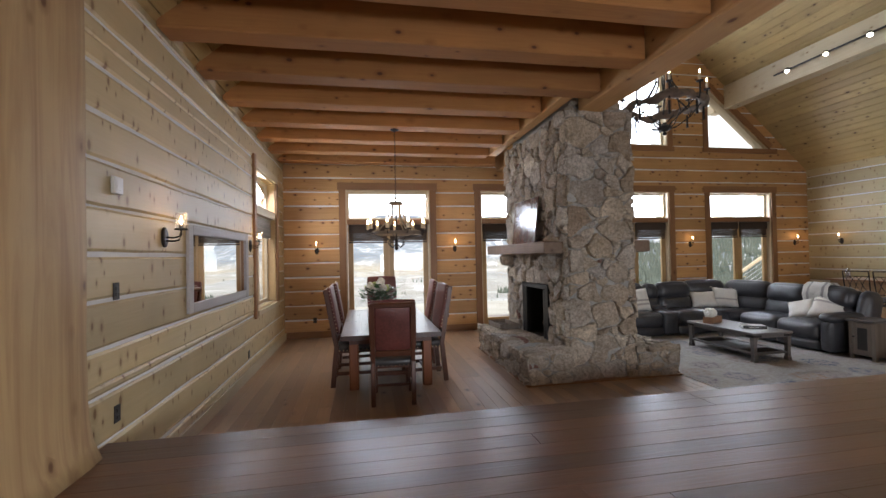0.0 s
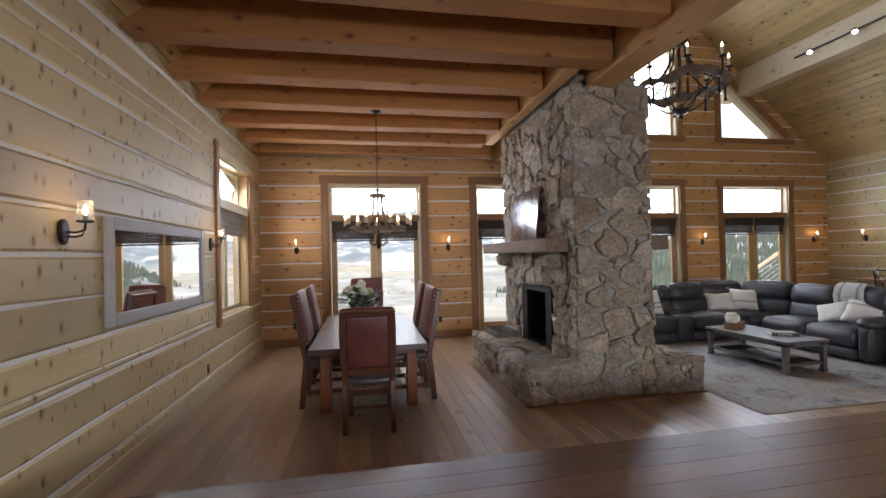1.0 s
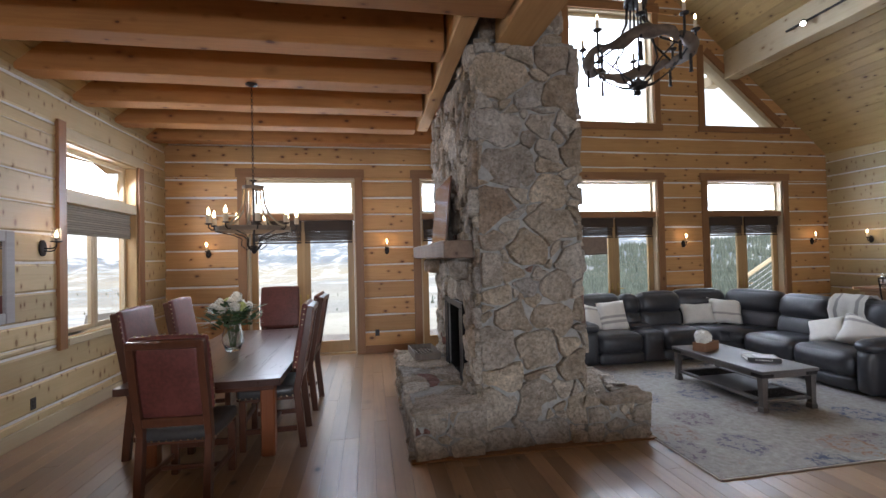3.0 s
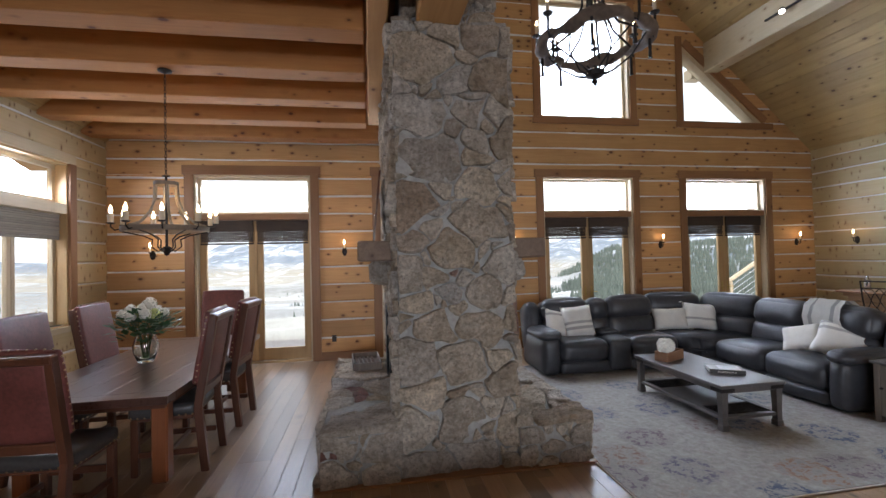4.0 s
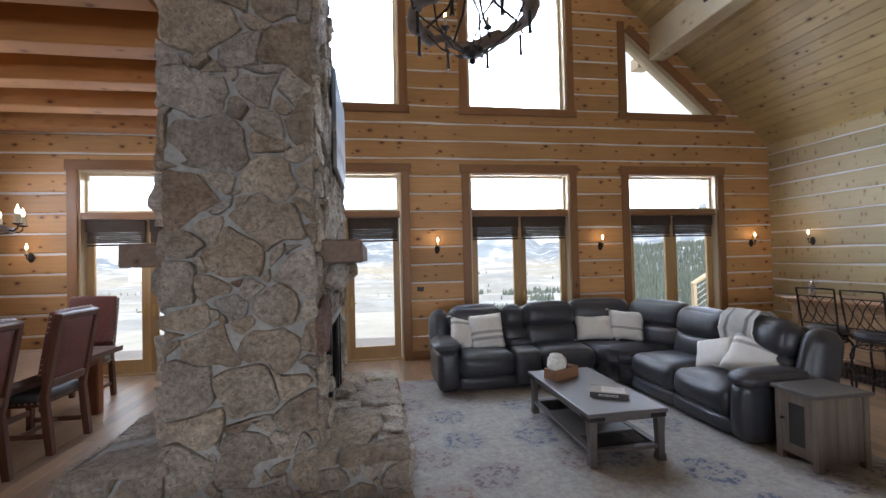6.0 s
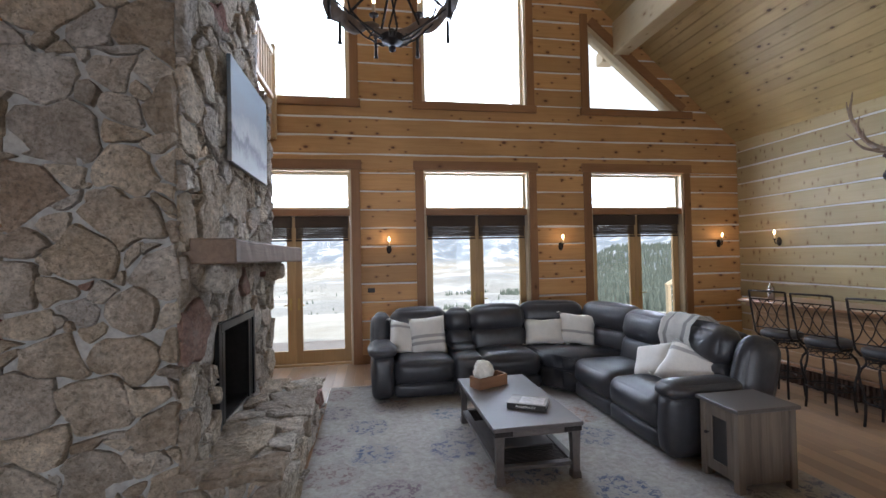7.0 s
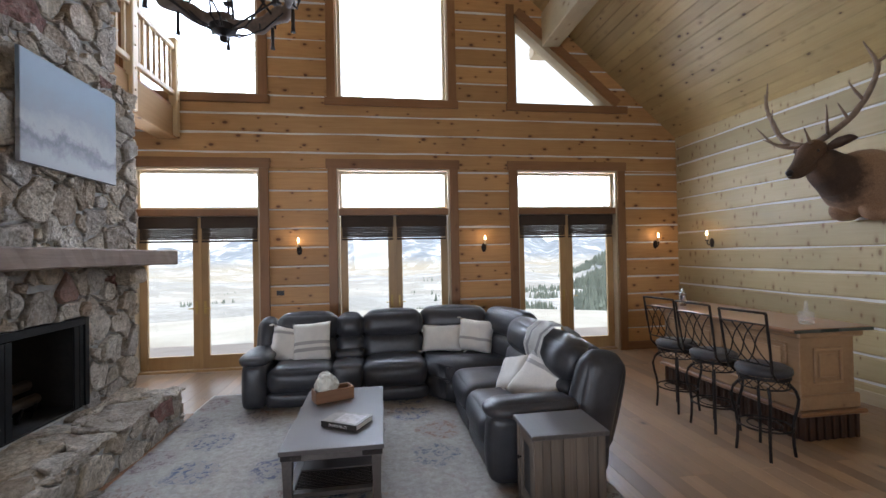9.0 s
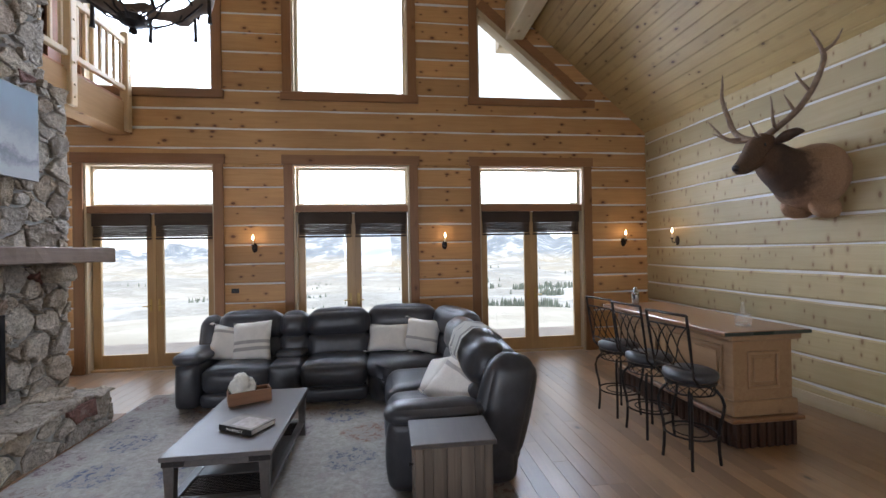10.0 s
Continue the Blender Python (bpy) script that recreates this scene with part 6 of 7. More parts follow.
l.new(wr.outputs[0], mu2.inputs[0]); l.new(sr.outputs[0], mu2.inputs[1])
c0 = mix(n, l, sr.outputs[0], cream.outputs[0], (0.3, 0.24, 0.23))
c1 = mix(n, l, mu2.outputs[0], c0, (0.42, 0.25, 0.13))
l.new(mix(n, l, mu.outputs[0], c1, hue.outputs[0]), p.inputs["Base Color"])
p.inputs["Roughness"].default_value = 0.95
bump(n, l, p, wob, 0.4, 0.004)
RUG = m
rug = thing("rug", "large faded cream rug with worn blue and rust medallions", "rug")
part("carpet", boxes((4.43, 8.35, 4.74, 8.66, 0.001, 0.014), bevel=0.004), RUG, rug)
part("binding", boxes((4.415, 4.43, 4.725, 8.675, 0.001, 0.011), (4.43, 8.35, 4.725, 4.74, 0.001, 0.011), (4.43, 8.35, 8.66, 8.675, 0.001, 0.011), bevel=0.002), LINEN, rug)

# ---- lamps ----
CANDLE = plain("ivory_candle", (0.6, 0.5, 0.36), 0.6, 0, 30, 0.15, 0.1)
CLEAR, n, l, p = material("clear_lamp_glass")
p.inputs["Base Color"].default_value = (0.9, 0.93, 0.95, 1)
p.inputs["Roughness"].default_value, p.inputs["Alpha"].default_value = 0.03, 0.14


def bulb_mesh(bm, x, y, z, s=1.0):
    return lathe(bm, [(0.006 * s, 0), (0.016 * s, 0.02 * s), (0.017 * s, 0.035 * s), (0.008 * s, 0.065 * s), (0.001, 0.085 * s)], 10, Matrix.Translation((x, y, z)))


def lamp_point(at, watts, radius=0.03):
    d = bpy.data.lights.new("lamp", "POINT")
    d.energy, d.color, d.shadow_soft_size = watts, (1.0, 0.62, 0.3), radius
    new("lamp", d).location = at


def candle_sconce():
    """Fixed to a wall behind it (+y)."""
    s = thing("wall_sconce", "dark iron wall sconce with one lit candle bulb", "sconce", group="wall sconces")
    part("backplate", lathe(bmesh.new(), [(0.05, 0), (0.052, 0.012), (0.035, 0.025), (0.0, 0.028)], 18, Matrix.Translation((0, 0, 0)) @ Matrix.Diagonal((0.85, 1, 1.5, 1)) @ Matrix.Rotation(radians(90), 4, "X")), IRON, s)
    bm = bmesh.new()
    tube(bm, [(0, -0.02, -0.01), (0, -0.07, -0.035), (0, -0.1, -0.01), (0, -0.1, 0.035)], 0.008, 8)
    lathe(bm, [(0.012, 0), (0.028, 0.012), (0.03, 0.02), (0.02, 0.02)], 14, Matrix.Translation((0, -0.1, 0.03)))
    part("arm", bm, IRON, s)
    part("candle", lathe(bmesh.new(), [(0.0145, 0), (0.0145, 0.075), (0.01, 0.08)], 12, Matrix.Translation((0, -0.1, 0.05))), CANDLE, s)
    part("bulb", bulb_mesh(bmesh.new(), 0, -0.1, 0.128), BULB, s, "lit amber bulb")
    return s


sc1 = candle_sconce()
spots = [(-0.99, NORTH - 0.004, 0), (2.13, NORTH - 0.004, 0), (5.3, NORTH - 0.004, 0), (8.41, NORTH - 0.004, 0), (11.68, NORTH - 0.004, 0), (EAST - 0.004, 9.12, -90)]
for k, (x, y, a) in enumerate(spots):
    m = pose(x, y, 1.92, 0, 0, a)
    if k == 0:
        sc1.matrix_basis = m
    else:
        copy_thing(sc1, m)
    lamp_point(m @ Vector((0, -0.14, 0.17)), 0.8)

for y in (4.24, 7.1):
    s = thing("glass_sconce", "dark metal wall sconce with a lit clear glass shade", "sconce", (WEST + 0.004, y, 1.97), group="glass sconces")
    part("backplate", lathe(bmesh.new(), [(0.065, 0), (0.066, 0.015), (0.05, 0.022), (0.0, 0.024)], 22, pose(0, 0, 0, 0, 90, 0) @ Matrix.Diagonal((1.35, 0.8, 1, 1))), IRON, s)
    bm = bmesh.new()
    for dz in (-0.03, 0.0):
        tube(bm, [(0.02, 0, dz), (0.08, 0, dz - 0.005), (0.12, 0, dz + 0.005), (0.14, 0, dz + 0.05), (0.14, 0, 0.07)], 0.007, 8)
    lathe(bm, [(0.03, 0.06), (0.052, 0.065), (0.052, 0.075), (0.02, 0.078)], 20, Matrix.Translation((0.14, 0, 0)))
    lathe(bm, [(0.016, 0.075), (0.016, 0.11), (0.012, 0.112)], 12, Matrix.Translation((0.14, 0, 0)))
    part("arm", bm, IRON, s)
    part("shade", lathe(bmesh.new(), [(0.045, 0.076), (0.045, 0.215), (0.0436, 0.215), (0.0436, 0.076), (0.045, 0.076)], 24, Matrix.Translation((0.14, 0, 0)), False), CLEAR, s, "clear glass cylinder", True).visible_shadow = False
    part("bulb", bulb_mesh(bmesh.new(), 0.14, 0, 0.11, 0.95), BULB, s, "lit amber bulb")
    lamp_point((WEST + 0.22, y, 2.21), 1.3)

# dining chandelier
WEATHERED = wood("weathered_ring", (0.25, 0.2, 0.15), (0.12, 0.09, 0.065), (0.06, 0.05, 0.04), 0, 0.7, 0.0)
ROPE = plain("rope", (0.3, 0.25, 0.18), 0.9, 0, 90, 0.3, 0.4)
c1 = thing("ring_chandelier", "round dark iron chandelier with lit candles hanging over the table", "chandelier", (0.54, 6.87, 0))
part("canopy", lathe(bmesh.new(), [(0.065, 3.757), (0.065, 3.745), (0.03, 3.73), (0.008, 3.72)], 20), IRON, c1)
bm = bmesh.new()
z, k = 3.72, 0
while z > 2.68:
    pts = [(0.011 * math.cos(a) * (1 if k % 2 else 0), 0.011 * math.cos(a) * (0 if k % 2 else 1), z - 0.02 + 0.021 * math.sin(a)) for a in [q * math.tau / 10 for q in range(10)]]
    tube(bm, pts, 0.0035, 5, True)
    z -= 0.033
    k += 1
part("chain", bm, IRON, c1)
bm = lathe(bmesh.new(), [(0.012, 2.66), (0.012, 1.95), (0.03, 1.94), (0.02, 1.92), (0.035, 1.9), (0.02, 1.865), (0.0, 1.855)], 12)
tube(bm, ring_pts(0.035, 2.67, 14), 0.005, 6, True)
part("stem", bm, IRON, c1)
part("top_ring", lathe(bmesh.new(), [(0.1, 2.57), (0.112, 2.57), (0.112, 2.61), (0.1, 2.61), (0.1, 2.57)], 24, None, False), WEATHERED, c1)
part("rim", lathe(bmesh.new(), [(0.365, 2.1), (0.385, 2.1), (0.388, 2.125), (0.385, 2.15), (0.365, 2.15), (0.365, 2.1)], 48, None, False), WEATHERED, c1)
for k in range(6):
    a = k * math.tau / 6
    part("rope", tube(bmesh.new(), [(r * math.cos(a), r * math.sin(a), z) for r, z in ((0.104, 2.575), (0.115, 2.42), (0.16, 2.3), (0.26, 2.19), (0.37, 2.15))], 0.013, 6), ROPE, c1)
for k in range(6):
    a = k * math.tau / 6 + 0.3
    part("scroll", tube(bmesh.new(), [(r * math.cos(a), r * math.sin(a), z) for r, z in ((0.02, 1.95), (0.07, 1.9), (0.13, 1.95), (0.12, 2.02), (0.2, 2.06), (0.37, 2.1))], 0.007, 6), IRON, c1)
for k in range(9):
    a = k * math.tau / 9 + 0.15
    ca, sa = math.cos(a), math.sin(a)
    arm_ = bmesh.new()
    tube(arm_, [(0.38 * ca, 0.38 * sa, 2.12), (0.42 * ca, 0.42 * sa, 2.11), (0.45 * ca, 0.45 * sa, 2.14), (0.45 * ca, 0.45 * sa, 2.17)], 0.007, 6)
    lathe(arm_, [(0.01, 2.165), (0.034, 2.172), (0.037, 2.182), (0.02, 2.182)], 12, Matrix.Translation((0.45 * ca, 0.45 * sa, 0)))
    ap = part("candle_arm", arm_, IRON, c1)
    part("candle", lathe(bmesh.new(), [(0.025, 2.182), (0.025, 2.265), (0.018, 2.27)], 12, Matrix.Translation((0.45 * ca, 0.45 * sa, 0))), CANDLE, ap)
    part("bulb", bulb_mesh(bmesh.new(), 0.45 * ca, 0.45 * sa, 2.265, 1.05), BULB, ap)
lamp_point((0.54, 6.87, 2.45), 5, 0.15)

# great chandelier
HORN = plain("carved_bark_brown", (0.16, 0.115, 0.085), 0.75, 0, 14, 0.55, 0.7)
c2 = thing("great_chandelier", "large dark rustic chandelier of carved branches and iron with candles", "chandelier", (5.24, 6.76, 0))
bm = bmesh.new()
zc = 4.28
z, k = RIDGE_Z - 0.02, 0
while z > 5.08:
    pts = [(0.02 * math.cos(a) * (1 if k % 2 else 0), 0.02 * math.cos(a) * (0 if k % 2 else 1), z - 0.035 + 0.036 * math.sin(a)) for a in [q * math.tau / 8 for q in range(8)]]
    tube(bm, pts, 0.006, 5, True)
    z -= 0.058
    k += 1
part("chain", bm, IRON, c2)
part("hub", lathe(bmesh.new(), [(0.04, 5.1), (0.12, 5.06), (0.14, 5.0), (0.14, 4.95), (0.09, 4.94), (0.03, 4.93)], 20), IRON, c2)
# the ring: four curved carved limbs, thick in the middle
for k in range(4):
    a0 = k * math.tau / 4 + 0.2
    pts, tp = [], []
    for j in range(15):
        f = j / 14
        a = a0 + f * math.tau / 4 * 1.06
        r = 0.57 + 0.035 * math.sin(f * math.pi) + 0.01 * math.sin(9 * f + k)
        pts.append((r * math.cos(a), r * math.sin(a), zc + 0.03 * math.sin(f * 6 + k * 2) + 0.02 * math.sin(f * 17)))
        tp.append(0.55 + 0.75 * math.sin(f * math.pi) + 0.18 * math.sin(f * 21 + k))
    bm = tube(bmesh.new(), pts, 0.06, 10, False, tp)
    for v in bm.verts:
        v.co += noise.noise_vector(v.co * 14) * 0.012
    part("carved_limb", bm, HORN, c2, "", True)
for k in range(8):
    a = k * math.tau / 8
    part("stay", tube(bmesh.new(), [(0.11 * math.cos(a), 0.11 * math.sin(a), 4.95), (0.13 * math.cos(a), 0.13 * math.sin(a), 4.7), (0.28 * math.cos(a + 0.1), 0.28 * math.sin(a + 0.1), 4.45), (0.57 * math.cos(a + 0.15), 0.57 * math.sin(a + 0.15), zc)], 0.014, 6), IRON, c2)
for k in range(10):
    a = k * math.tau / 10
    s = 0.5 if k % 2 else -0.5
    part("lower_scroll", tube(bmesh.new(), [(0.56 * math.cos(a), 0.56 * math.sin(a), zc - 0.02), (0.42 * math.cos(a + s * 0.5), 0.42 * math.sin(a + s * 0.5), zc - 0.2), (0.2 * math.cos(a + s), 0.2 * math.sin(a + s), zc - 0.36), (0.06 * math.cos(a + s), 0.06 * math.sin(a + s), zc - 0.4)], 0.01, 6), IRON, c2)
part("finial", lathe(bmesh.new(), [(0.0, 3.77), (0.035, 3.79), (0.035, 3.82), (0.015, 3.84), (0.1, 3.87), (0.12, 3.92), (0.05, 3.96), (0.02, 4.0)], 16), IRON, c2)
for k in range(8):
    a = k * math.tau / 8 + 0.25
    ca, sa = math.cos(a), math.sin(a)
    r = 0.66
    bm = tube(bmesh.new(), [(0.58 * ca, 0.58 * sa, zc), (0.64 * ca, 0.64 * sa, zc - 0.06), (r * ca, r * sa, zc + 0.02), (r * ca, r * sa, zc + 0.2)], 0.015, 6)
    lathe(bm, [(0.012, 0), (0.05, 0.01), (0.055, 0.025), (0.02, 0.02)], 14, Matrix.Translation((r * ca, r * sa, zc + 0.19)))
    ap = part("candle_arm", bm, IRON, c2)
    part("candle", lathe(bmesh.new(), [(0.02, 0), (0.02, 0.12), (0.014, 0.125)], 12, Matrix.Translation((r * ca, r * sa, zc + 0.21))), CANDLE, ap)
    part("bulb", bulb_mesh(bmesh.new(), r * ca, r * sa, zc + 0.33, 0.95), BULB, ap)
    part("tassel_spike", lathe(bmesh.new(), [(0.016, 0.22), (0.019, 0.12), (0.016, 0.09), (0.02, 0.02), (0.026, 0.0), (0.0, -0.005)], 8, Matrix.Translation((0.6 * ca, 0.6 * sa, zc - 0.3))), IRON, ap)

# track lights on the purlin
tl = thing("track_light", "black ceiling track with small round lit spotlights", "track light")
part("track", boxes((9.5, 9.535, 4.2, 8.5, 5.78, 5.81), bevel=0.003), BLACK, tl)
SPOT = glowing("spot_face", (1.0, 0.95, 0.88), 9.0)
for y in (8.1, 7.28, 6.5, 5.7, 4.9):
    hd = bmesh.new()
    tube(hd, [(9.515, y, 5.78), (9.5, y, 5.75), (9.46, y, 5.74)], 0.008, 6)
    m = look((9.42, y, 5.74), (8.2, y - 0.9, 4.2))
    lathe(hd, [(0.03, 0.06), (0.045, 0.05), (0.05, -0.03), (0.046, -0.03)], 16, m)
    h = part("spotlight", hd, BLACK, tl)
    part("lens", lathe(bmesh.new(), [(0.044, -0.03), (0.04, -0.034), (0.0, -0.036)], 16, m), SPOT, h)

# ---- on the walls ----
MIRROR, _n, _l, _p = material("mirror_glass")
_p.inputs["Base Color"].default_value, _p.inputs["Metallic"].default_value, _p.inputs["Roughness"].default_value = (0.9, 0.9, 0.9, 1), 1.0, 0.01
GREYFRAME = wood("grey_frame", (0.45, 0.43, 0.42), (0.33, 0.31, 0.3), (0.25, 0.23, 0.22), 1, 0.6, 0.0)
mi = thing("wall_mirror", "long mirror in a wide grey wooden frame on the log wall", "mirror", (WEST + 0.004, 0, 0))
mi.matrix_basis = pose(WEST + 0.004, 4.7, 0, 0, 0, -2.1) @ Matrix.Translation((0, -4.7, 0))
a, b, c, d = 4.7, 6.6, 1.24, 2.12
w = 0.1
part("glass", boxes((0.006, 0.016, a + w - 0.01, b - w + 0.01, c + w - 0.01, d - w + 0.01), bevel=0), MIRROR, mi)
for q in ((0.0, 0.035, a, a + w, c, d), (0.0, 0.035, b - w, b, c, d), (0.0, 0.033, a + w, b - w, c, c + w), (0.0, 0.033, a + w, b - w, d - w, d)):
    part("frame_rail", boxes(q, bevel=0.006), GREYFRAME, mi)


def plate(name, m, mat, label, category, holes):
    o = new(name)
    o.matrix_basis = m
    tagged(o, label, category, "wall plates")
    part("cover", boxes((-0.038, 0.038, -0.007, 0, -0.06, 0.06), bevel=0.003), mat, o)
    for z in holes:
        part("socket", boxes((-0.016, 0.016, -0.011, -0.0072, z - 0.014, z + 0.014), bevel=0.003), mat, o)
    return o


WHITEPL = plain("white_plastic", (0.72, 0.7, 0.65), 0.45, 0, 40, 0.05, 0)
north = lambda x, z: pose(x, NORTH - 0.003, z)
west = lambda y, z: pose(WEST + 0.003, y, z, 0, 0, 90)
for x, z in ((-1.05, 0.39), (1.92, 0.38), (5.52, 0.42)):
    plate("wall_outlet", north(x, z), BLACK, "black double wall outlet", "outlet", (-0.022, 0.022))
for y, z in ((3.5, 0.71), (6.96, 0.35)):
    plate("wall_outlet", west(y, z), BLACK, "black double wall outlet", "outlet", (-0.022, 0.022))
plate("light_switch", west(3.5, 1.56), BLACK, "black wall light switch", "switch", (-0.02, 0.02))
plate("light_switch", north(4.99, 1.23) @ pose(0, 0, 0, 0, 90, 0), BLACK, "black wall light switch", "switch", (-0.02, 0.02))
th = thing("thermostat", "small white thermostat on the log wall", "thermostat", (WEST + 0.003, 3.5, 2.3))
part("case", boxes((0, 0.03, -0.055, 0.055, -0.06, 0.06), bevel=0.006), WHITEPL, th)
part("dial_plate", boxes((0.0305, 0.034, -0.035, 0.02, -0.035, 0.03), bevel=0.001), WHITEPL, th)

# canvas over the east mantel: pale sky, snowy ridge
m, n, l, p = material("painted_canvas")
tc = coords(n, l, (1, 1, 1), "Object", False)
sx = n.new("ShaderNodeSeparateXYZ")
l.new(tc, sx.inputs[0])
wv = noise_tex(n, l, tc, 3.0, 6, 0.7)
sm = n.new("ShaderNodeMath"); sm.operation = "MULTIPLY_ADD"
l.new(wv, sm.inputs[0]); sm.inputs[1].default_value = 0.55
l.new(sx.outputs["Z"], sm.inputs[2])
rp = ramp(n, [(0.0, (0.3, 0.31, 0.32)), (0.4, (0.36, 0.37, 0.38)), (0.52, (0.13, 0.135, 0.15)), (0.6, (0.38, 0.38, 0.39)), (0.76, (0.24, 0.27, 0.3)), (1.0, (0.24, 0.31, 0.38))])
l.new(sm.outputs[0], rp.inputs[0])
l.new(rp.outputs[0], p.inputs["Base Color"])
p.inputs["Roughness"].default_value = 0.6
CANVAS = m
cv = thing("canvas_print", "pale blue canvas picture of a snowy ridge on the chimney", "picture", (CX1 + 0.075, 6.98, 2.6))
part("canvas", boxes((0, 0.035, -0.61, 0.61, 0, 0.9), bevel=0.004), CANVAS, cv)
m, n, l, p = material("dark_painting")
wv = noise_tex(n, l, coords(n, l, (1, 1, 1), "Object", False), 4.0, 6, 0.7, 1.0)
rp = ramp(n, [(0.25, (0.05, 0.022, 0.017)), (0.5, (0.12, 0.055, 0.035)), (0.62, (0.15, 0.115, 0.085)), (0.8, (0.2, 0.17, 0.14))])
l.new(wv, rp.inputs[0])
l.new(rp.outputs[0], p.inputs["Base Color"])
p.inputs["Roughness"].default_value = 0.16
ar = new("leaning_painting")
ar.matrix_basis = pose(2.6, 6.82, 1.927, 0, 6, 0)
tagged(ar, "glossy brown painting leaning on the mantel", "picture")
part("canvas", boxes((0.0, 0.02, -0.5, 0.5, 0, 0.72), bevel=0.003), m, ar)
ty = thing("wooden_tray", "open weathered wooden box on the hearth", "box", (2.5, 7.62, 0.448), 4)
part("tray", boxes((-0.17, 0.17, -0.3, -0.285, 0, 0.09), (-0.17, 0.17, 0.285, 0.3, 0, 0.09), (-0.17, -0.155, -0.285, 0.285, 0, 0.09), (0.155, 0.17, -0.285, 0.285, 0, 0.09), (-0.155, 0.155, -0.285, 0.285, 0, 0.015), bevel=0.003), BROWNGREY, ty)
for k in range(5):
    part("fire_stick", tube(bmesh.new(), [(-0.1 + 0.05 * k, -0.25, 0.035), (-0.12 + 0.05 * k, 0.22, 0.04)], 0.015, 7), CHAR, ty)

# ---- bar ----
BARWOOD = wood("bar_oak", (0.36, 0.22, 0.115), (0.26, 0.145, 0.07), (0.14, 0.07, 0.03), 1, 0.4, 0.1)
BARTOP = wood("bar_top_oak", (0.3, 0.15, 0.07), (0.2, 0.09, 0.04), (0.1, 0.04, 0.02), 1, 0.3, 0.1, coat=0.3)
GREEN = plain("dark_green_edge", (0.035, 0.05, 0.042), 0.3, 0, 20, 0.3, 0)
BX0, BX1, BY0, BY1 = 10.5, 11.1, 6.16, 8.1
bar = thing("home_bar", "panelled honey-brown wooden bar with a dark slatted base", "bar counter")
part("countertop", boxes((BX0 - 0.16, BX1 + 0.1, BY0 - 0.1, BY1 + 0.08, 1.02, 1.06), bevel=0.01), BARTOP, bar)
part("edge_strip", boxes((BX0 - 0.158, BX1 + 0.098, BY0 - 0.104, BY0 - 0.1005, 1.025, 1.055), bevel=0), GREEN, bar, "dark green edge strip")
part("cornice", boxes((BX0 - 0.06, BX1 + 0.06, BY0 - 0.05, BY1 + 0.04, 0.96, 1.018), bevel=0.014), BARWOOD, bar)
part("body", boxes((BX0, BX1, BY0, BY1, 0.26, 0.96), bevel=0.006), BARWOOD, bar)
part("skirting", boxes((BX0 - 0.03, BX1 + 0.03, BY0 - 0.03, BY1 + 0.02, 0.28, 0.42), bevel=0.012), BARWOOD, bar)
part("ledge", boxes((BX0 - 0.07, BX1 + 0.06, BY0 - 0.07, BY1 + 0.02, 0.235, 0.278), bevel=0.01), BARTOP, bar)


def panel(u0, u1, z0, z1, side):
    """A raised panel with a moulded frame on the end or on the front."""
    bm = bmesh.new()
    t = 0.03
    for q in ((u0, u1, z0, z0 + t), (u0, u1, z1 - t, z1), (u0, u0 + t, z0 + t, z1 - t), (u1 - t, u1, z0 + t, z1 - t)):
        if side == "S":
            box(bm, q[0], q[1], BY0 - 0.02, BY0 - 0.0005, q[2], q[3], bevel=0.006)
        else:
            box(bm, BX0 - 0.02, BX0 - 0.0005, q[0], q[1], q[2], q[3], bevel=0.006)
    fp = part("panel_frame", bm, BARWOOD, bar)
    bm = bmesh.new()
    if side == "S":
        box(bm, u0 + 0.06, u1 - 0.06, BY0 - 0.012, BY0 - 0.0005, z0 + 0.06, z1 - 0.06, bevel=0.008)
    else:
        box(bm, BX0 - 0.012, BX0 - 0.0005, u0 + 0.06, u1 - 0.06, z0 + 0.06, z1 - 0.06, bevel=0.008)
    part("raised_panel", bm, BARWOOD, fp)


panel(BX0 + 0.14, BX1 - 0.14, 0.52, 0.86, "S")
for k in range(2):
    panel(BY0 + 0.12 + k * 0.92, BY0 + 0.94 + k * 0.92, 0.5, 0.9, "W")
DARKSLAT = wood("dark_slat", (0.06, 0.028, 0.016), (0.03, 0.014, 0.009), (0.02, 0.01, 0.01), 2, 0.5, 0.0)
part("base", boxes((BX0 + 0.03, BX1 - 0.03, BY0 + 0.03, BY1 - 0.03, 0, 0.234), bevel=0), DARKSLAT, bar)
for k in range(14):
    x = BX0 + 0.0 + k * (BX1 - BX0 - 0.04) / 13
    part("slat", boxes((x, x + 0.034, BY0 - 0.03 - 0.012 * (k % 2), BY0 + 0.028, 0.002, 0.233), bevel=0.004), DARKSLAT, bar)
for k in range(34):
    y = BY0 + 0.03 + k * (BY1 - BY0 - 0.1) / 33
    part("slat", boxes((BX0 - 0.02 - 0.012 * (k % 2), BX0 + 0.028, y, y + 0.036, 0.002, 0.233), bevel=0.004), DARKSLAT, bar)


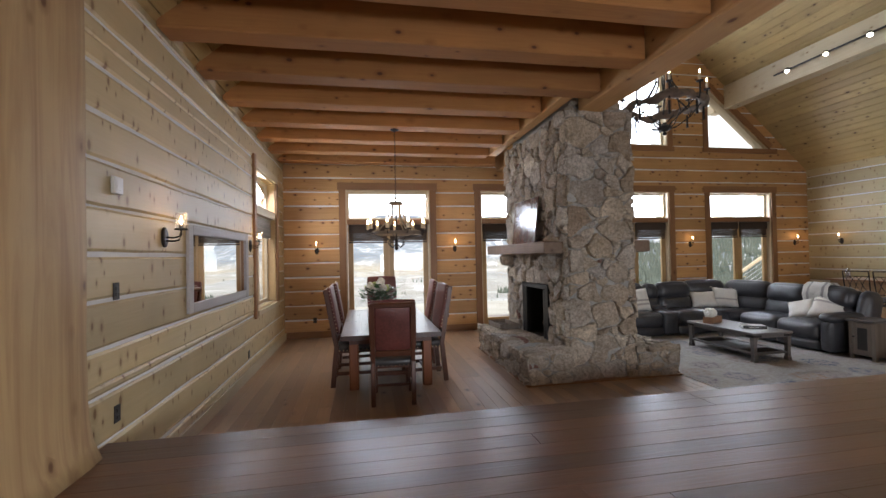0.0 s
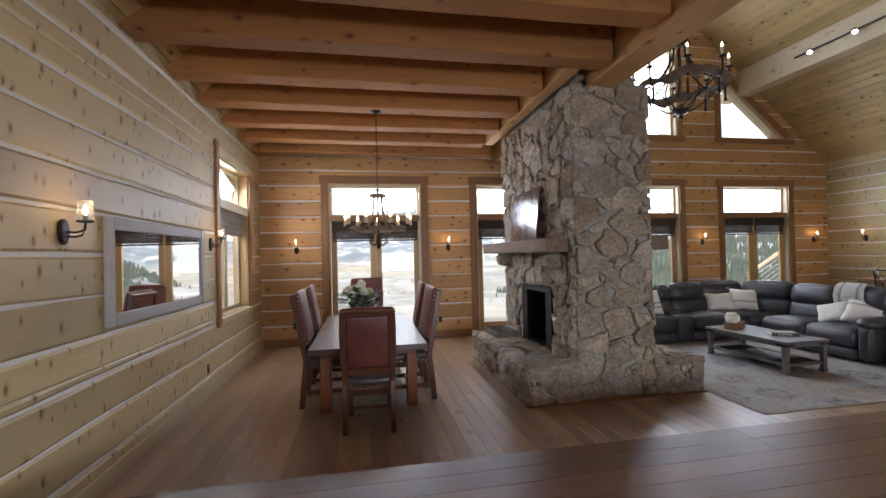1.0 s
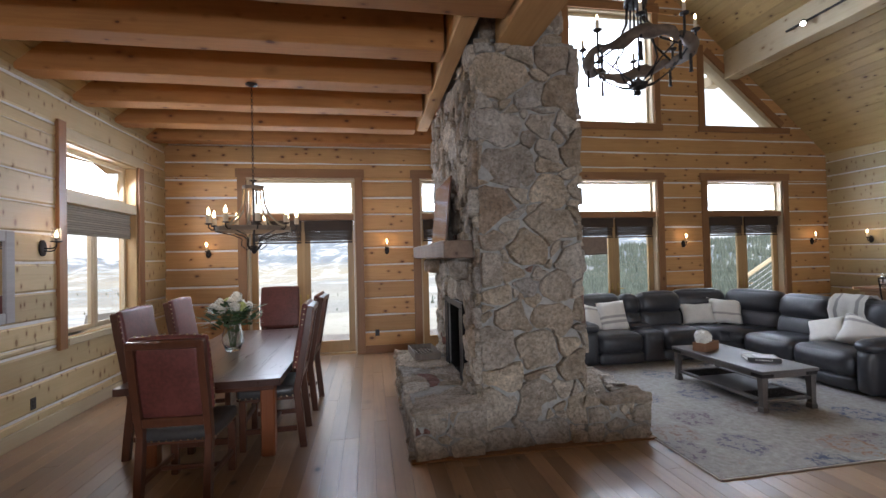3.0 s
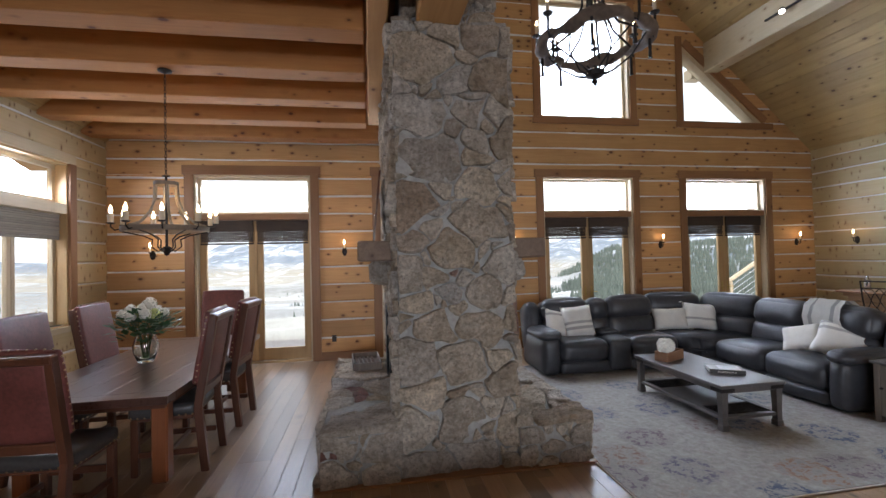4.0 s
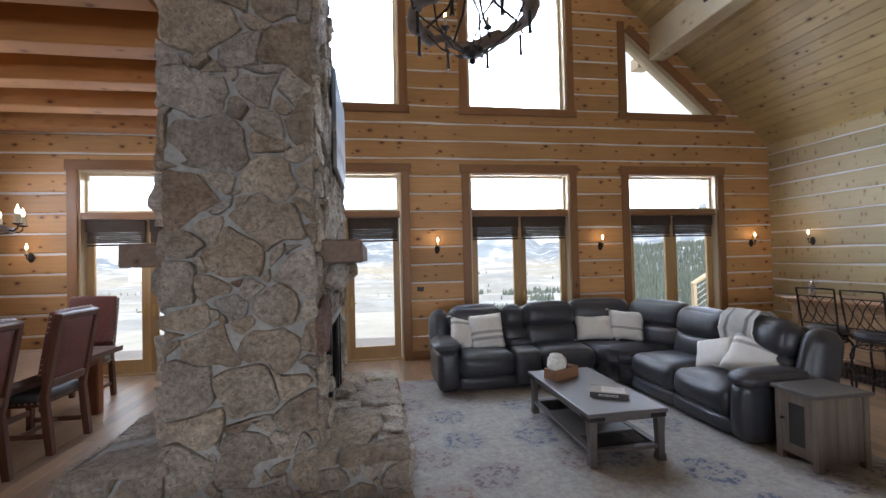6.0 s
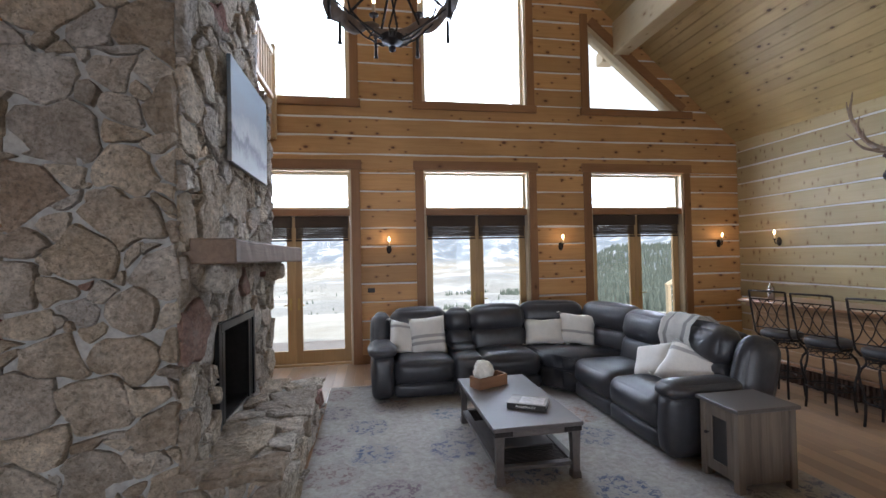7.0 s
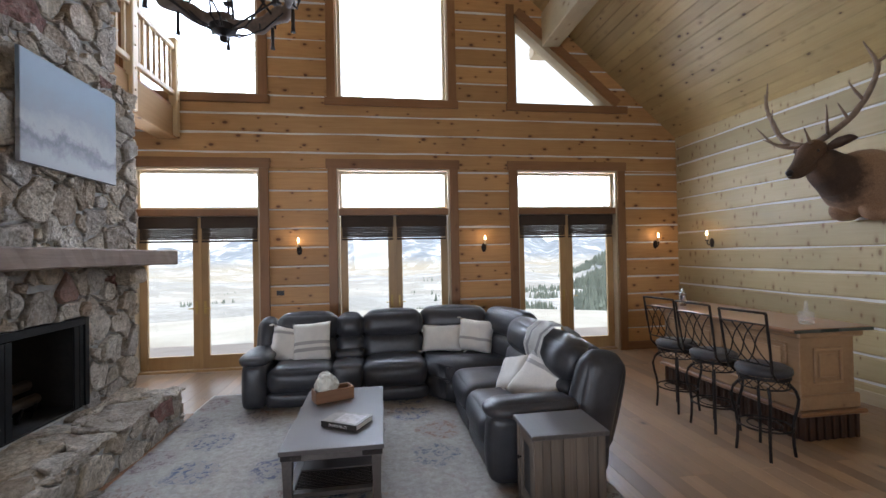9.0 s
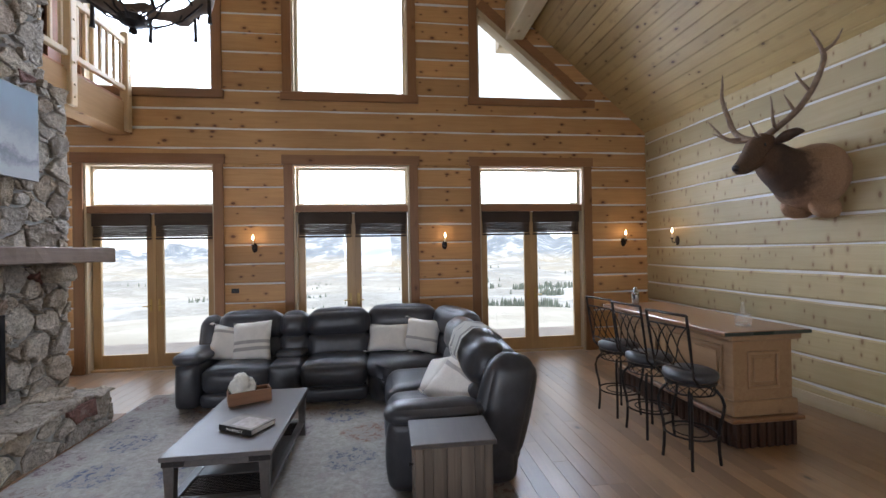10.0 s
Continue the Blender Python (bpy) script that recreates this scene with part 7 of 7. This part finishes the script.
def bar_stool():
    """The sitter faces +y."""
    st = thing("bar_stool", "black iron swivel bar stool with a round leather seat", "bar stool", group="stools at the bar")
    part("seat", lathe(bmesh.new(), [(0.15, 0.7), (0.2, 0.705), (0.215, 0.73), (0.21, 0.765), (0.17, 0.785), (0.0, 0.795)], 28), LEATHER, st, "round black leather seat", True)
    part("seat_ring", lathe(bmesh.new(), [(0.19, 0.675), (0.2, 0.675), (0.2, 0.7), (0.19, 0.7), (0.19, 0.675)], 28, None, False), IRON, st)
    part("apron_ring", tube(bmesh.new(), ring_pts(0.185, 0.6, 28), 0.007, 6, True), IRON, st)
    bm = bmesh.new()
    for k in range(14):
        a, b = k * math.tau / 14, (k + 1) * math.tau / 14
        q = lambda t, z: (0.187 * math.cos(t), 0.187 * math.sin(t), z)
        tube(bm, [q(a, 0.6), q(b, 0.675)], 0.004, 5)
        tube(bm, [q(a, 0.675), q(b, 0.6)], 0.004, 5)
    part("lattice", bm, IRON, st)
    for k in range(4):
        a = k * math.tau / 4 + math.pi / 4
        prof = [(0.185, 0.62), (0.225, 0.57), (0.245, 0.5), (0.235, 0.42), (0.21, 0.32), (0.2, 0.22), (0.205, 0.1), (0.215, 0.0)]
        part("leg", tube(bmesh.new(), [(r * math.cos(a), r * math.sin(a), z) for r, z in prof], 0.0125, 8), IRON, st)
    part("foot_ring", tube(bmesh.new(), ring_pts(0.205, 0.25, 36), 0.009, 8, True), IRON, st)
    part("foot_ring", tube(bmesh.new(), ring_pts(0.13, 0.25, 28), 0.006, 6, True), IRON, st)
    for s in (-1, 1):
        part("back_post", tube(bmesh.new(), [(s * 0.185, -0.1, 0.69), (s * 0.195, -0.17, 0.76), (s * 0.205, -0.21, 1.0), (s * 0.21, -0.25, 1.27)], 0.0115, 8), IRON, st)
    part("top_rail", tube(bmesh.new(), [(-0.21, -0.25, 1.27), (-0.1, -0.275, 1.275), (0.1, -0.275, 1.275), (0.21, -0.25, 1.27)], 0.011, 8), IRON, st)
    part("cross_rail", tube(bmesh.new(), [(-0.208, -0.235, 1.17), (0, -0.258, 1.175), (0.208, -0.235, 1.17)], 0.008, 6), IRON, st)
    part("cross_rail", tube(bmesh.new(), [(-0.196, -0.175, 0.82), (0, -0.2, 0.825), (0.196, -0.175, 0.82)], 0.008, 6), IRON, st)
    for k in range(3):
        x0 = -0.2 + k * 0.1
        for s in (1, -1):
            pts = []
            for j in range(9):
                f = j / 8
                pts.append((s * (x0 + 0.2 * f + 0.015 * math.sin(f * math.pi * 2)), -0.18 - 0.06 * f - 0.02 * math.sin(f * 3.1), 0.822 + 0.35 * f))
            part("back_strap", tube(bmesh.new(), pts, 0.0055, 5), IRON, st)
    return st


stool = bar_stool()
stool.matrix_basis = pose(9.97, 6.02, 0, 0, 0, -80)
copy_thing(stool, pose(9.97, 6.6, 0, 0, 0, -84))
copy_thing(stool, pose(9.96, 7.14, 0, 0, 0, -80))

CHROME = plain("brushed_steel", (0.55, 0.55, 0.56), 0.22, 1.0, 50, 0.08, 0)
sk = thing("cocktail_shaker", "steel cocktail shaker standing on the bar", "shaker", (10.64, 7.9, 1.0605))
part("cup", lathe(bmesh.new(), [(0.038, 0), (0.042, 0.01), (0.046, 0.14), (0.046, 0.15)], 22), CHROME, sk, "", True)
part("cap", lathe(bmesh.new(), [(0.046, 0.15), (0.04, 0.18), (0.02, 0.205), (0.02, 0.235), (0.0, 0.24)], 22), CHROME, sk, "", True)
dc = thing("decanter", "square cut glass decanter with a stopper on the bar", "decanter", (10.72, 6.28, 1.0605), 10)
part("bottle", boxes((-0.05, 0.05, -0.05, 0.05, 0.0, 0.13), (-0.02, 0.02, -0.02, 0.02, 0.13, 0.165), bevel=0.008), CLEAR, dc)
part("stopper", boxes((-0.014, 0.014, -0.014, 0.014, 0.166, 0.23), bevel=0.005), CLEAR, dc)
part("whiskey", boxes((-0.04, 0.04, -0.04, 0.04, 0.012, 0.03), bevel=0.004), glass("pale_liquor", (0.9, 0.85, 0.75)), dc)

# ---- mounted trophy: one plain shape ----
# the coat is brown on the head, dark on the mane and tan on the shoulder
FUR, n, l, p = material("brown_fur")
v = coords(n, l, (1, 1, 1), "Object", False)
sx = n.new("ShaderNodeSeparateXYZ")
l.new(v, sx.inputs[0])
tuft = n.new("ShaderNodeMath")
tuft.operation, tuft.inputs[1].default_value = "MULTIPLY_ADD", 0.22
l.new(noise_tex(n, l, v, 14, 5, 0.7), tuft.inputs[0])
l.new(sx.outputs["X"], tuft.inputs[2])
along_x = n.new("ShaderNodeMapRange")
along_x.inputs["From Min"].default_value, along_x.inputs["From Max"].default_value = 11.2, 12.25
l.new(tuft.outputs[0], along_x.inputs["Value"])
coat = ramp(n, [(0.05, (0.1, 0.06, 0.037)), (0.3, (0.14, 0.078, 0.044)), (0.42, (0.07, 0.042, 0.028)), (0.6, (0.085, 0.05, 0.032)), (0.72, (0.33, 0.2, 0.12)), (0.95, (0.42, 0.27, 0.17))])
l.new(along_x.outputs[0], coat.inputs[0])
hair = noise_tex(n, l, coords(n, l, (1, 1, 1), "Object", False), 90, 4, 0.7)
hr = ramp(n, [(0.3, (0.6, 0.6, 0.6)), (0.7, (1.3, 1.3, 1.3))])
l.new(hair, hr.inputs[0])
l.new(mix(n, l, 0.8, coat.outputs[0], hr.outputs[0], "MULTIPLY"), p.inputs["Base Color"])
p.inputs["Roughness"].default_value = 0.9
bump(n, l, p, hair, 0.6, 0.01)
FUR_DARK = plain("dark_nose", (0.025, 0.018, 0.015), 0.4, 0, 50, 0.3, 0.2)
ANTLER = plain("antler_bone", (0.24, 0.165, 0.11), 0.6, 0, 18, 0.5, 0.3)
bm = bmesh.new()


def limb(pts, radii, index, sides=14, flat=1.0):
    before = set(bm.faces)
    # run a smooth curve through the points
    P = [Vector(q) for q in pts]
    fine, fr_ = [], []
    for i in range(len(P) - 1):
        a, b, c, d = P[max(0, i - 1)], P[i], P[i + 1], P[min(len(P) - 1, i + 2)]
        for k in range(4):
            t = k / 4
            fine.append(0.5 * (2 * b + (c - a) * t + (2 * a - 5 * b + 4 * c - d) * t * t + (3 * b - a - 3 * c + d) * t ** 3))
            fr_.append(radii[i] * (1 - t) + radii[i + 1] * t)
    tube(bm, fine + [P[-1]], 1.0, sides, False, fr_ + [radii[-1]])
    for f in bm.faces:
        if f not in before:
            f.material_index = index


CY = 6.78
limb([(12.14, CY, 2.53), (12.05, CY, 2.545), (11.95, CY, 2.56), (11.84, CY, 2.59), (11.74, CY, 2.62)], [0.34, 0.375, 0.355, 0.3, 0.24], 0, 24)
# neck with a shaggy dark mane
limb([(11.9, CY, 2.58), (11.76, CY, 2.62), (11.64, CY, 2.68), (11.54, CY, 2.76), (11.45, CY, 2.83)], [0.285, 0.25, 0.215, 0.175, 0.13], 0, 24)
for k in range(26):
    a_, f_ = k * 2.399, (k + 0.5) / 26
    u = 11.5 + 0.36 * f_
    rad_ = 0.13 + 0.12 * f_
    dy_ = 0.8 * math.sin(a_) * rad_
    z_ = 2.79 - 0.2 * f_ - 0.75 * rad_
    limb([(u, CY + dy_, z_ + 0.05), (u - 0.015, CY + dy_ * 1.05, z_), (u + 0.03, CY + dy_ * 1.1, z_ - 0.07)], [0.045, 0.035, 0.006], 0, 6)
# head: brow, cheeks, muzzle, nose
limb([(11.53, CY, 2.9), (11.46, CY, 2.9), (11.38, CY, 2.85), (11.3, CY, 2.76), (11.22, CY, 2.68), (11.16, CY, 2.63), (11.13, CY, 2.61)], [0.085, 0.125, 0.122, 0.1, 0.078, 0.068, 0.035], 0, 18)
limb([(11.46, CY, 2.8), (11.37, CY, 2.73), (11.27, CY, 2.66), (11.2, CY, 2.61)], [0.08, 0.085, 0.066, 0.04], 0, 14)
limb([(11.155, CY, 2.655), (11.125, CY, 2.635), (11.115, CY, 2.605)], [0.03, 0.046, 0.02], 1, 12)
limb([(12.08, CY + 0.15, 2.24), (11.93, CY + 0.13, 2.22), (11.86, CY + 0.12, 2.3)], [0.13, 0.105, 0.06], 0)
limb([(12.1, CY - 0.17, 2.2), (11.98, CY - 0.15, 2.2), (11.91, CY - 0.13, 2.3)], [0.11, 0.095, 0.06], 0)
for s in (-1, 1):
    wide = 1.18 if s > 0 else 0.92
    A_ = lambda x, dy, z: (x, CY + 0.05 + s * dy * wide, z)
    limb([(11.5, CY + s * 0.1, 2.9), (11.53, CY + s * 0.2, 2.94), (11.56, CY + s * 0.29, 2.96), (11.58, CY + s * 0.35, 2.95)], [0.03, 0.055, 0.045, 0.006], 0, 10)
    # eye
    limb([(11.37, CY + s * 0.1, 2.87), (11.36, CY + s * 0.122, 2.868)], [0.024, 0.012], 1, 8)
    main = [A_(11.45, 0.06, 2.97), A_(11.49, 0.2, 3.04), A_(11.55, 0.36, 3.16), A_(11.61, 0.48, 3.33), A_(11.64, 0.57, 3.52), A_(11.63, 0.6, 3.68), A_(11.57, 0.52, 3.92)]
    limb(main, [0.04, 0.033, 0.03, 0.028, 0.026, 0.022, 0.005], 2, 10)
    for base, mid_, tip, r in ((main[0], A_(11.3, 0.14, 2.98), A_(11.14, 0.24, 3.1), 0.021), (main[1], A_(11.36, 0.3, 3.07), A_(11.24, 0.4, 3.3), 0.02),
                               (main[2], A_(11.48, 0.37, 3.24), A_(11.44, 0.35, 3.34), 0.017), (main[3], A_(11.54, 0.46, 3.42), A_(11.5, 0.42, 3.54), 0.018), (main[5], A_(11.7, 0.66, 3.74), A_(11.74, 0.7, 3.86), 0.018)):
        limb([base, mid_, tip], [r, r * 0.85, 0.004], 2, 8)
for v in bm.verts:
    v.co += noise.noise_vector(v.co * 8) * 0.006
tagged(part("trophy_mount", bm, (FUR, FUR_DARK, ANTLER), None, "", True), "brown mounted trophy with tall branching antlers on the log wall", "wall mount")

# ---- stair rail outside ----
sr = thing("deck_stair_rail", "golden timber stair rail with cables outside the doors", "railing")
part("hand_rail", tube(bmesh.new(), [(12.72, 12.9, 0.88), (14.6, 13.1, 1.8)], 0.06, 6), JAMB, sr)
for x, y, z in ((12.78, 12.9, 0.86), (14.2, 13.06, 1.55)):
    part("post", boxes((x - 0.05, x + 0.05, y - 0.05, y + 0.05, -1.3, z), bevel=0.006), JAMB, sr)
for k in range(5):
    part("cable", tube(bmesh.new(), [(12.72, 12.9, 0.7 - k * 0.16), (14.6, 13.1, 1.62 - k * 0.16)], 0.006, 5), CHROME, sr)

# ---- floor boards ----
prng = random.Random(8)


def planks(parent, x0, x1, y0, y1, z, width, along, mat, lmin, lmax):
    """Boards with eased edges, laid side by side in random lengths, as single objects that share a few meshes."""
    cache = {}
    span, run = ((x0, x1), (y0, y1)) if along == "y" else ((y0, y1), (x0, x1))
    n = round((span[1] - span[0]) / width)
    w = (span[1] - span[0]) / n
    for k in range(n):
        a = run[0]
        while a < run[1] - 0.01:
            L = round(prng.uniform(lmin, lmax) / 0.4) * 0.4
            b = min(run[1], a + L)
            if run[1] - b < 0.6:
                b = run[1]
            key = round(b - a, 3)
            if key not in cache:
                bm = bmesh.new()
                l2, w2 = (b - a) / 2 - 0.0006, w / 2 - 0.0007
                e = 0.0012
                X, Y = (w2, l2) if along == "y" else (l2, w2)
                lo = [bm.verts.new(q) for q in ((-X, -Y, -0.02), (X, -Y, -0.02), (X, Y, -0.02), (-X, Y, -0.02))]
                md = [bm.verts.new((q.co.x, q.co.y, -e)) for q in lo]
                hi = [bm.verts.new((math.copysign(abs(q.co.x) - e, q.co.x), math.copysign(abs(q.co.y) - e, q.co.y), 0)) for q in lo]
                for P, Q in ((lo, md), (md, hi)):
                    for i in range(4):
                        bm.faces.new((P[i], P[(i + 1) % 4], Q[(i + 1) % 4], Q[i]))
                bm.faces.new(hi)
                cache[key] = finish(bm, "plank", mat)
            ob = new("plank", cache[key])
            ob.parent = parent
            c, s = (a + b) / 2, span[0] + (k + 0.5) * w
            ob.location = (s, c, z) if along == "y" else (c, s, z)
            a = b


planks(bpy.data.objects["floor"], WEST, EAST, PLAT_Y + 0.001, NORTH - 0.001, 0.0, 0.145, "y", FLOOR, 1.6, 4.0)
planks(bpy.data.objects["platform"], WEST, EAST, 1.4, PLAT_Y + 0.012, PLAT_Z, 0.165, "x", FLOOR_X, 2.4, 6.0)
